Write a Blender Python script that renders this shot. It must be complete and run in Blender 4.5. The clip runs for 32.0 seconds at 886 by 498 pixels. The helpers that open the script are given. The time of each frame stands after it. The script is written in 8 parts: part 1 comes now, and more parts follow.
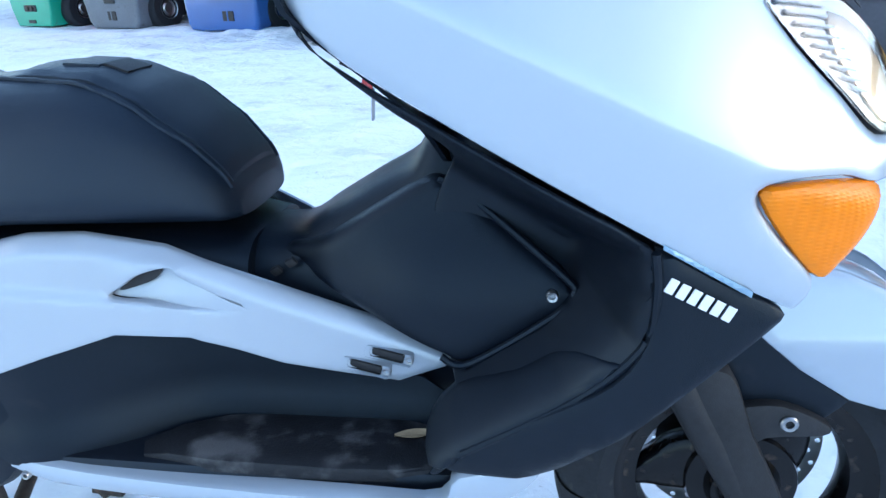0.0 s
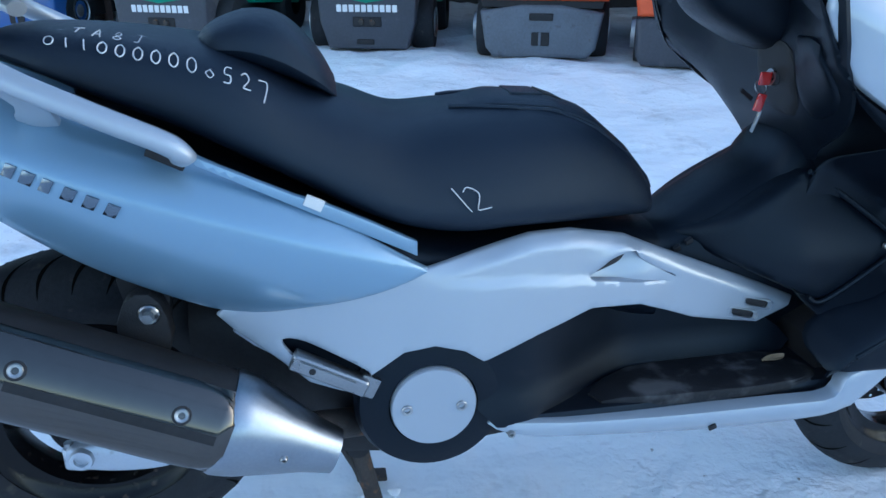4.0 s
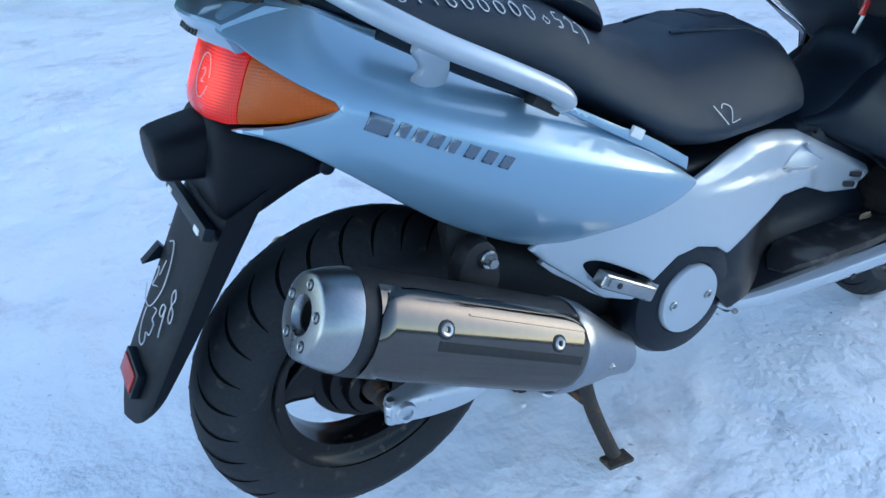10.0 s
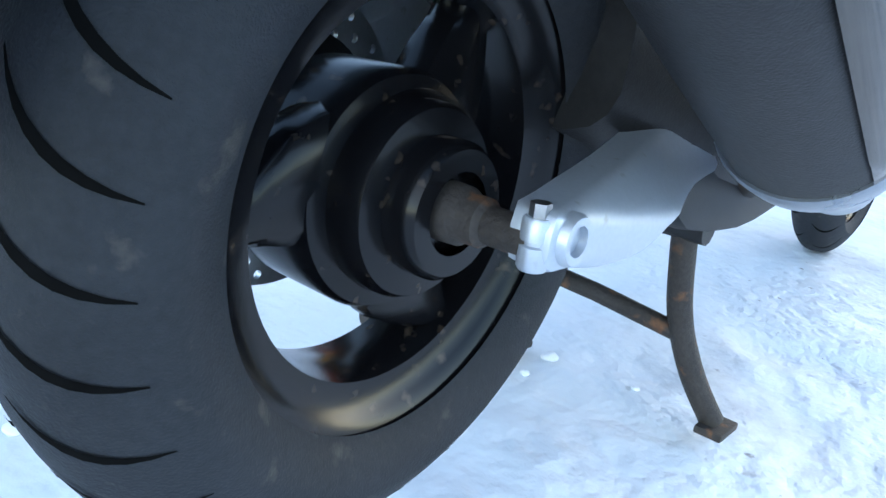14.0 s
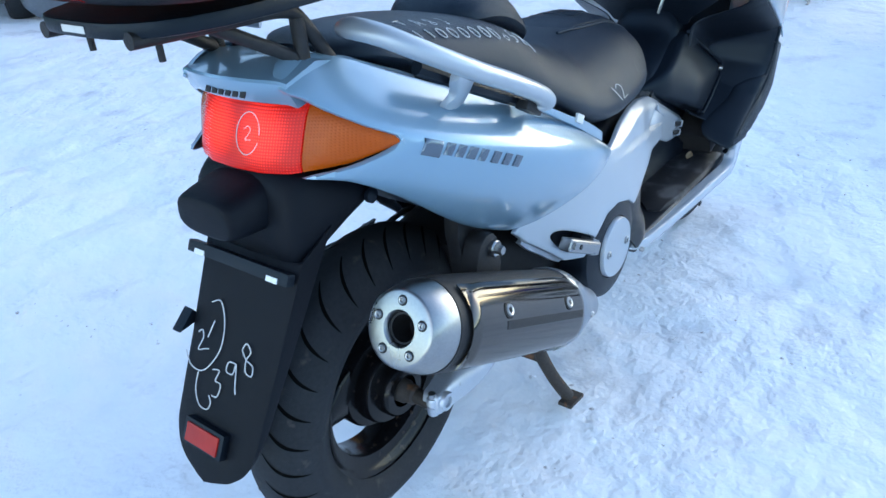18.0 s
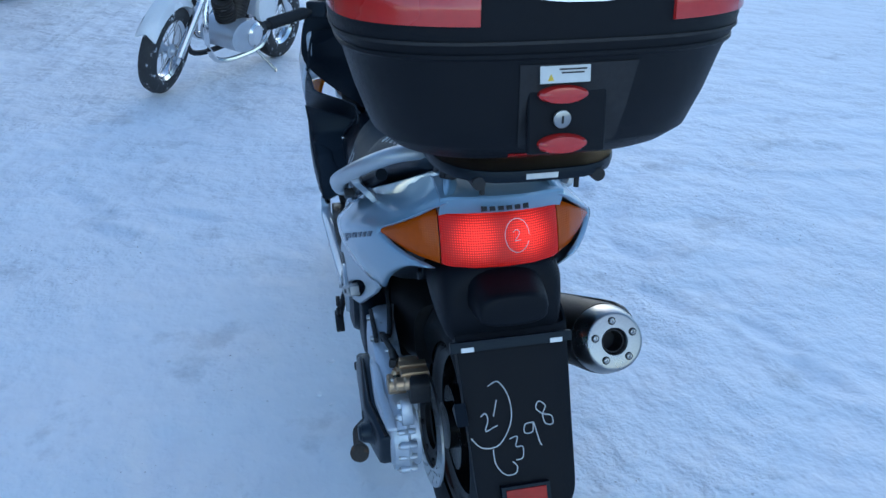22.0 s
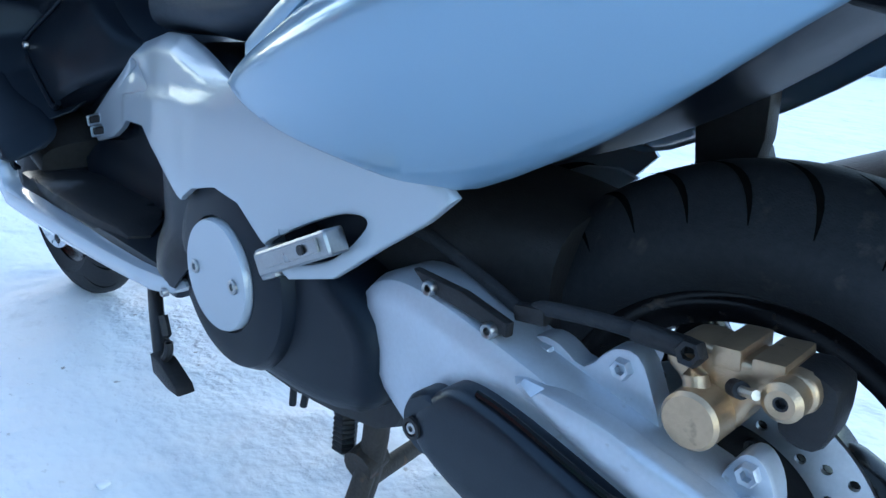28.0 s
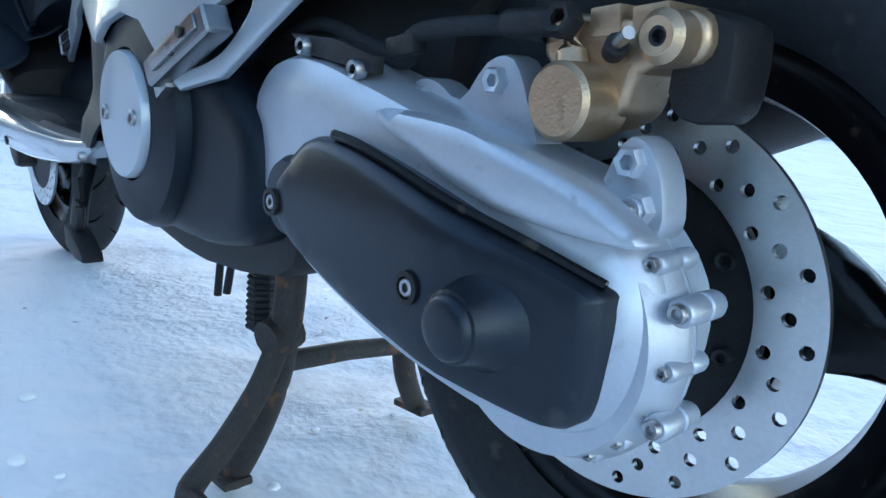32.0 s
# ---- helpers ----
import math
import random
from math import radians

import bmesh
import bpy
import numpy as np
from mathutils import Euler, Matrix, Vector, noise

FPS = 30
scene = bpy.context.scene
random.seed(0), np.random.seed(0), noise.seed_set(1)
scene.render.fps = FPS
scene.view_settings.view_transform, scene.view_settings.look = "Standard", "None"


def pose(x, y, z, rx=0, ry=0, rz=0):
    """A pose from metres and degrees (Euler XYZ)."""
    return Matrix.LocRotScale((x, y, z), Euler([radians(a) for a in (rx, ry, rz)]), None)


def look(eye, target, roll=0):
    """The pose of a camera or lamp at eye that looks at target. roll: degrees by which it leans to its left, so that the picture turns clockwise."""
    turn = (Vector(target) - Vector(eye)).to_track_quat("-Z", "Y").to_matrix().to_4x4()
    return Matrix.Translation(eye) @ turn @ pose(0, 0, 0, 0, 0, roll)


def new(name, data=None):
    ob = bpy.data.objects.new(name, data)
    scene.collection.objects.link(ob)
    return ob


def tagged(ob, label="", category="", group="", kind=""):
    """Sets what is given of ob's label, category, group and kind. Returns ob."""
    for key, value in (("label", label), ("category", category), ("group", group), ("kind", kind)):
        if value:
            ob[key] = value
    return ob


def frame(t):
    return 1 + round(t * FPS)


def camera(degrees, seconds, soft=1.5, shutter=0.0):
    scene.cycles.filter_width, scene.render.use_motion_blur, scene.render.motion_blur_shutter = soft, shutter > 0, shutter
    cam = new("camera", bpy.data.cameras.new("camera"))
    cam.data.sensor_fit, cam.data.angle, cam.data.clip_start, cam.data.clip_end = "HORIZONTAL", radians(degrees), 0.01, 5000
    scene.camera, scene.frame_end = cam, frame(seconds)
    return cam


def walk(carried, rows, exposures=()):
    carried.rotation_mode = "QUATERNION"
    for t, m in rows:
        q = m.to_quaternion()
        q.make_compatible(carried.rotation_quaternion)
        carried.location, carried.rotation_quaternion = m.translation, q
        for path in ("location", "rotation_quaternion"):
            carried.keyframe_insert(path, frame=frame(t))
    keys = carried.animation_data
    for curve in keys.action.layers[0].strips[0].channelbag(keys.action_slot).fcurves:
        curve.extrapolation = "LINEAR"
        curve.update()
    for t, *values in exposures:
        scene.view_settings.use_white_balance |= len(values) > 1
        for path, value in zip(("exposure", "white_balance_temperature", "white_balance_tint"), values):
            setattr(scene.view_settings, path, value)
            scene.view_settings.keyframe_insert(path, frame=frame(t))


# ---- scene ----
from mathutils import geometry
cam = camera(61.8, 32.0)
PATH = [
    (0, (1.348, -0.896, 1.002), (1.031, 0.913, 0.208), -3.5),
    (0.5, (1.222, -0.953, 1.017), (1.092, 0.899, 0.274), -2.2),
    (1, (1.101, -1.001, 1.051), (1.1, 0.854, 0.302), -1.3),
    (1.5, (0.951, -1.049, 1.066), (1.052, 0.805, 0.322), -0.3),
    (2, (0.786, -1.072, 1.082), (0.988, 0.763, 0.314), 0.5),
    (2.5, (0.685, -1.099, 1.091), (0.896, 0.73, 0.309), 0.1),
    (3, (0.565, -1.121, 1.091), (0.838, 0.7, 0.31), 0.3),
    (3.5, (0.47, -1.135, 1.099), (0.783, 0.676, 0.309), 0.3),
    (5.5, (0.134, -1.102, 1.145), (0.547, 0.669, 0.312), -0.8),
    (6, (0.081, -1.089, 1.147), (0.464, 0.69, 0.317), -2.3),
    (6.5, (0.042, -1.063, 1.15), (0.395, 0.719, 0.312), -3.9),
    (7, (-0.026, -1.011, 1.164), (0.376, 0.735, 0.275), -4.0),
    (7.5, (-0.103, -0.971, 1.168), (0.376, 0.743, 0.256), -4.1),
    (8, (-0.161, -0.952, 1.175), (0.389, 0.734, 0.25), -3.9),
    (8.5, (-0.221, -0.953, 1.183), (0.423, 0.705, 0.269), -3.1),
    (9, (-0.287, -0.963, 1.195), (0.461, 0.651, 0.281), -1.9),
    (9.5, (-0.333, -0.963, 1.2), (0.485, 0.593, 0.245), -0.6),
    (10, (-0.372, -0.932, 1.164), (0.496, 0.569, 0.167), 0.0),
    (10.5, (-0.409, -0.841, 1.103), (0.494, 0.62, 0.078), 0.2),
    (11, (-0.428, -0.713, 1.044), (0.513, 0.695, -0.019), 0.5),
    (11.5, (-0.445, -0.622, 0.956), (0.591, 0.702, -0.127), 2.8),
    (12, (-0.456, -0.513, 0.82), (0.754, 0.673, -0.241), 6.3),
    (12.5, (-0.423, -0.397, 0.614), (1.015, 0.683, -0.262), 6.1),
    (13, (-0.385, -0.381, 0.539), (1.122, 0.68, -0.238), 8.7),
    (13.5, (-0.374, -0.373, 0.521), (1.157, 0.699, -0.19), 9.7),
    (14, (-0.385, -0.361, 0.519), (1.093, 0.79, -0.182), 8.6),
    (14.5, (-0.42, -0.361, 0.524), (0.992, 0.878, -0.163), 6.7),
    (16.5, (-0.489, -0.415, 0.718), (0.785, 0.854, -0.158), 4.3),
    (17, (-0.483, -0.48, 0.863), (0.847, 0.651, -0.112), 0.9),
    (17.5, (-0.559, -0.581, 1.049), (0.823, 0.479, 0.067), -1.3),
    (18, (-0.752, -0.756, 1.234), (0.616, 0.31, 0.238), -2.6),
    (18.5, (-0.98, -0.825, 1.313), (0.504, 0.207, 0.457), -2.5),
    (19, (-1.207, -0.754, 1.334), (0.404, 0.17, 0.591), -2.0),
    (19.5, (-1.276, -0.545, 1.354), (0.408, 0.237, 0.611), -1.7),
    (20, (-1.329, -0.288, 1.424), (0.418, 0.262, 0.619), 0.9),
    (20.5, (-1.38, -0.064, 1.419), (0.416, 0.213, 0.583), 1.4),
    (21, (-1.37, 0.088, 1.398), (0.418, 0.145, 0.504), 0.9),
    (21.5, (-1.299, 0.255, 1.367), (0.478, 0.076, 0.467), 1.7),
    (22, (-1.242, 0.371, 1.396), (0.52, -0.015, 0.533), 2.1),
    (22.5, (-1.215, 0.5, 1.406), (0.527, -0.085, 0.617), 1.9),
    (23, (-1.147, 0.642, 1.394), (0.537, -0.156, 0.667), 2.8),
    (23.5, (-1.025, 0.738, 1.385), (0.56, -0.225, 0.637), 2.7),
    (24, (-0.923, 0.816, 1.354), (0.515, -0.29, 0.512), 3.2),
    (24.5, (-0.813, 0.937, 1.323), (0.453, -0.327, 0.429), 4.6),
    (26.5, (-0.374, 1.005, 1.085), (0.549, -0.577, 0.281), 5.2),
    (27, (-0.254, 0.902, 1.0), (0.638, -0.723, 0.249), 7.0),
    (27.5, (-0.156, 0.792, 0.882), (0.837, -0.808, 0.209), 7.0),
    (28, (-0.177, 0.647, 0.735), (1.123, -0.743, 0.12), 5.8),
    (28.5, (-0.241, 0.56, 0.638), (1.17, -0.693, -0.024), 6.3),
    (29, (-0.273, 0.487, 0.56), (1.179, -0.724, -0.091), 7.1),
    (29.5, (-0.285, 0.418, 0.513), (1.166, -0.791, -0.146), 6.2),
    (30, (-0.307, 0.39, 0.442), (1.127, -0.916, -0.046), 7.8),
    (30.5, (-0.314, 0.39, 0.412), (1.091, -0.967, -0.02), 8.7),
    (31, (-0.307, 0.411, 0.405), (1.108, -0.951, 0.024), 9.1),
    (31.5, (-0.292, 0.452, 0.438), (1.145, -0.87, 0.004), 8.3),
    (32, (-0.265, 0.51, 0.491), (1.182, -0.8, 0.056), 6.3),
]
walk(cam, [(t, look(eye, target, roll)) for t, eye, target, roll in PATH], [(0, 1.78, 6050, 6), (1, 1.56, 5950, 4), (2, 1.2, 5600, 4), (3.5, 1.1, 5600, 4), (6, 1.12, 5900, 3), (9, 1.25, 5800, 4), (12, 1.16, 5800, 4), (13, 1.7, 6300, 4), (14, 2.05, 6500, 5), (17, 1.85, 6300, 6), (19, 1.0, 5850, 4), (20, 0.71, 5650, 4), (21.3, 0.67, 5450, 4), (23, 0.75, 5700, 4), (24, 1.0, 5900, 4), (26.5, 1.35, 5700, 4), (28, 1.7, 6050, 4), (29.5, 1.5, 6450, 4), (31, 1.65, 6400, 4), (32, 1.5, 6200, 4)])

# ---- world, sun and exposure ----
world = bpy.data.worlds.new("winter_sky")
scene.world = world
world.use_nodes = True
wn = world.node_tree
sky = wn.nodes.new("ShaderNodeTexSky")
sky.sky_type, sky.sun_disc = "NISHITA", False
SUN_UP, SUN_ROUND = 22.0, 105.0
sky.sun_elevation, sky.sun_rotation = radians(SUN_UP), radians(SUN_ROUND)
sky.air_density, sky.dust_density, sky.ozone_density = 1.0, 0.6, 1.2
wn.links.new(sky.outputs[0], wn.nodes["Background"].inputs[0])
wn.nodes["Background"].inputs[1].default_value = 0.17
sun = new("sun", bpy.data.lights.new("sun", "SUN"))
sun.data.energy, sun.data.angle, sun.data.color = 0.28, radians(60), (1.0, 0.93, 0.86)
sun.matrix_world = look((0, 0, 0), (-math.sin(radians(SUN_ROUND)) * -1, -math.cos(radians(SUN_ROUND)), -math.tan(radians(SUN_UP))))

# ---- helpers ----
TAU = 2 * math.pi


def part(name, bm, material, parent=None, label="", smooth=True, sharp=40):
    me = bpy.data.meshes.new(name)
    if smooth:
        for f in bm.faces:
            f.smooth = True
        lim = radians(sharp)
        for e in bm.edges:
            if len(e.link_faces) == 2 and e.calc_face_angle(0) > lim:
                e.smooth = False
    bm.to_mesh(me)
    bm.free()
    me.materials.append(material)
    ob = new(name, me)
    if parent:
        ob.parent = parent
    if label:
        ob["label"] = label
    return ob


def empty(name, label, category, place=(0, 0, 0), group="", kind=""):
    ob = new(name)
    ob.location = place
    ob.empty_display_size = 0.1
    return tagged(ob, label, category, group, kind)


def from_lists(verts, faces):
    bm = bmesh.new()
    vs = [bm.verts.new(v) for v in verts]
    for f in faces:
        if len(set(f)) > 2:
            try:
                bm.faces.new([vs[i] for i in f])
            except ValueError:
                pass
    bm.normal_update()
    return bm


def recalc(bm):
    bmesh.ops.recalc_face_normals(bm, faces=bm.faces[:])
    return bm


def box(size, m=None, bevel=0.0, seg=2):
    bm = bmesh.new()
    bmesh.ops.create_cube(bm, size=1.0)
    bmesh.ops.scale(bm, vec=size, verts=bm.verts[:])
    if bevel:
        bmesh.ops.bevel(bm, geom=bm.edges[:], offset=bevel, segments=seg, affect="EDGES", profile=0.7)
    if m is not None:
        bm.transform(m)
    return bm


def join(*bms):
    out = bmesh.new()
    for b in bms:
        me = bpy.data.meshes.new("join")
        b.to_mesh(me)
        b.free()
        out.from_mesh(me)
        bpy.data.meshes.remove(me)
    return out


def catmull(pts, n=8, closed=False):
    """A smooth line through a few points."""
    p = [np.array(q, float) for q in pts]
    k = len(p)
    out = []
    for i in range(k if closed else k - 1):
        a, b, c, d = (p[(i + j) % k] if closed else p[min(max(i + j, 0), k - 1)] for j in (-1, 0, 1, 2))
        for s in range(n):
            t = s / n
            out.append(0.5 * (2 * b + (c - a) * t + (2 * a - 5 * b + 4 * c - d) * t * t + (3 * b - a - 3 * c + d) * t ** 3))
    if not closed:
        out.append(p[-1])
    return out


def sweep(path, radius, seg=10, flat=1.0, up=(0, 0, 1), caps=True):
    """A tube along a line; radius is a number or one per point, flat squeezes it along its side axis."""
    pts = [Vector(q) for q in path]
    n = len(pts)
    rs = radius if hasattr(radius, "__len__") else [radius] * n
    verts, faces = [], []
    for i, q in enumerate(pts):
        way = (pts[min(i + 1, n - 1)] - pts[max(i - 1, 0)]).normalized()
        u = Vector(up)
        if abs(way.dot(u)) > 0.95:
            u = Vector((1, 0, 0))
        side = way.cross(u).normalized()
        u2 = side.cross(way).normalized()
        for s in range(seg):
            a = TAU * s / seg
            verts.append(q + side * (math.cos(a) * rs[i] * flat) + u2 * (math.sin(a) * rs[i]))
    for i in range(n - 1):
        for s in range(seg):
            a, b = i * seg + s, i * seg + (s + 1) % seg
            faces.append((a, b, b + seg, a + seg))
    if caps:
        faces.append(tuple(range(seg))[::-1])
        faces.append(tuple(range((n - 1) * seg, n * seg)))
    return recalc(from_lists(verts, faces))


def rod(a, b, r, r2=None, seg=12):
    return sweep([a, b], [r, r if r2 is None else r2], seg)


def turned(profile, seg=48, place=(0, 0, 0), axis="y", closed=False):
    """A lathe: profile of (radius, along) about the axis through place."""
    verts, faces = [], []
    n = len(profile)
    for s in range(seg):
        a = TAU * s / seg
        for r, h in profile:
            c, d = r * math.cos(a), r * math.sin(a)
            v = {"y": (c, h, d), "x": (h, c, d), "z": (c, d, h)}[axis]
            verts.append((v[0] + place[0], v[1] + place[1], v[2] + place[2]))
    for s in range(seg):
        for i in range(n if closed else n - 1):
            a, b = s * n + i, s * n + (i + 1) % n
            c, d = ((s + 1) % seg) * n + i, ((s + 1) % seg) * n + (i + 1) % n
            faces.append((a, b, d, c))
    bm = from_lists(verts, faces)
    bmesh.ops.remove_doubles(bm, verts=bm.verts[:], dist=1e-5)
    return recalc(bm)


def loft(rings, caps=True):
    """Closed rings of equally many points, joined into a skin."""
    k = len(rings[0])
    verts = [tuple(v) for r in rings for v in r]
    faces = [(i * k + s, i * k + (s + 1) % k, (i + 1) * k + (s + 1) % k, (i + 1) * k + s) for i in range(len(rings) - 1) for s in range(k)]
    if caps:
        faces.append(tuple(range(k))[::-1])
        faces.append(tuple(range((len(rings) - 1) * k, len(rings) * k)))
    return recalc(from_lists(verts, faces))


def plate(outline, y0, y1, bevel=0.0, axis="y", n=0, seg=2):
    """An outline in x and z (or two other axes), given thickness along the axis."""
    pts = catmull(outline, n, True) if n else outline
    put3 = {"y": lambda p, h: (p[0], h, p[1]), "x": lambda p, h: (h, p[0], p[1]), "z": lambda p, h: (p[0], p[1], h)}[axis]
    k = len(pts)
    bm = bmesh.new()
    a = [bm.verts.new(put3(p, y0)) for p in pts]
    b = [bm.verts.new(put3(p, y1)) for p in pts]
    top = [bm.faces.new(a), bm.faces.new(b[::-1])]
    for i in range(k):
        bm.faces.new((a[i], b[i], b[(i + 1) % k], a[(i + 1) % k]))
    recalc(bm)
    if bevel:
        edges = [e for f in top for e in f.edges]
        bmesh.ops.bevel(bm, geom=edges, offset=bevel, segments=seg, affect="EDGES", profile=0.6)
    return bm


def dense(outline, step, smooth=6):
    """The outline, rounded and then cut into even steps."""
    pts = catmull(outline, smooth, True) if smooth else [np.array(p, float) for p in outline]
    out = []
    k = len(pts)
    for i in range(k):
        a, b = pts[i], pts[(i + 1) % k]
        m = max(1, int(np.linalg.norm(b - a) / step))
        out += [a + (b - a) * j / m for j in range(m)]
    return out


def shell(outline, depth, side=1, thick=0.005, edge=0.01, step=0.016, smooth=6, axis="y", holes=()):
    """A curved panel: its outline lies in x and z, depth(x, z) gives its outer y; the rim rolls inwards."""
    rim = dense(outline, step, smooth)
    loops = [rim] + [dense(h, step, 6) for h in holes]
    pts = [tuple(p) for lp in loops for p in lp]
    polys, at = [], 0
    for lp in loops:
        polys.append(list(range(at, at + len(lp))))
        at += len(lp)
    edges = [(q[i], q[(i + 1) % len(q)]) for q in polys for i in range(len(q))]
    arr = np.array(pts)
    seg_a = np.array([arr[i] for i, j in edges])
    seg_b = np.array([arr[j] for i, j in edges])

    def far(p):
        d = seg_b - seg_a
        t = np.clip(((p - seg_a) * d).sum(1) / np.maximum((d * d).sum(1), 1e-12), 0, 1)
        return np.sqrt((((seg_a + d * t[:, None]) - p) ** 2).sum(1).min())

    def inside(p):
        (x, z), c = p, False
        for (x0, z0), (x1, z1) in zip(seg_a, seg_b):
            if (z0 > z) != (z1 > z) and x < (x1 - x0) * (z - z0) / (z1 - z0) + x0:
                c = not c
        return c

    lo, hi = arr.min(0), arr.max(0)
    # two more rings close to the rim carry the rounded edge
    if edge:
        for q in polys:
            for i in range(len(q)):
                a, b, c = arr[q[i - 1]], arr[q[i]], arr[q[(i + 1) % len(q)]]
                d = c - a
                nrm = np.array((-d[1], d[0])) / max(1e-9, math.hypot(d[0], d[1]))
                for off in (edge * 0.3, edge):
                    for sg in (1, -1):
                        p = b + nrm * off * sg
                        if inside(p) and far(p) > off * 0.93:
                            pts.append((p[0], p[1]))
    i = 0
    for z in np.arange(lo[1], hi[1], step * 0.87):
        i += 1
        for x in np.arange(lo[0] + (i % 2) * step / 2, hi[0], step):
            p = np.array((x, z))
            if inside(p) and far(p) > max(step * 0.55, edge + step * 0.4):
                pts.append((x, z))
    res = geometry.delaunay_2d_cdt([Vector(p) for p in pts], edges, [], 2, 1e-6)
    co, tris = res[0], [t for t in res[2]]
    keep = [t for t in tris if inside(np.mean([co[j] for j in t], 0))]
    ys = []
    for p in co:
        q = np.array(p)
        d = far(q)
        drop = 0.0
        if edge and d < edge:
            drop = edge * (1 - math.sqrt(max(0.0, 1 - (1 - d / edge) ** 2)))
        ys.append(depth(p[0], p[1]) - drop)
    flip = {"y": lambda u, v, w: (u, side * w, v), "x": lambda u, v, w: (side * w, u, v), "z": lambda u, v, w: (u, v, side * w)}[axis]
    verts = [flip(p[0], p[1], y) for p, y in zip(co, ys)] + [flip(p[0], p[1], y - thick) for p, y in zip(co, ys)]
    n = len(co)
    faces = [tuple(t) for t in keep] + [tuple(j + n for j in t[::-1]) for t in keep]
    count = {}
    for t in keep:
        for a, b in zip(t, t[1:] + t[:1]):
            key = (min(a, b), max(a, b))
            count[key] = count.get(key, 0) + 1
    for (a, b), c in count.items():
        if c == 1:
            faces.append((a, b, b + n, a + n))
    bm = from_lists(verts, faces)
    loose = [v for v in bm.verts if not v.link_faces]
    bmesh.ops.delete(bm, geom=loose, context="VERTS")
    return recalc(bm)


def bolt(place, r, way=(0, -1, 0), h=0.004, hexa=True):
    """A socket bolt head with a sunk middle, facing the given way."""
    prof = [(0, -0.002), (r * 0.45, -0.002), (r * 0.5, h * 0.8), (r * 0.85, h), (r, h * 0.6), (r, -0.004)]
    verts, faces = [], []
    seg = 6 if not hexa else 14
    turn = Vector((0, 0, 1)).rotation_difference(Vector(way)).to_matrix().to_4x4()
    bm = turned(prof, seg, axis="z")
    bm.transform(Matrix.Translation(place) @ turn)
    return bm


def lerp(x, xs, ys):
    return float(np.interp(x, xs, ys))


def soft(x, xs, ys, reach=0.04):
    """The same with its kinks rounded."""
    return sum(lerp(x + reach * d, xs, ys) for d in (-1, -0.5, 0, 0.5, 1)) / 5


def ss(a, b, x):
    t = min(1.0, max(0.0, (x - a) / (b - a)))
    return t * t * (3 - 2 * t)


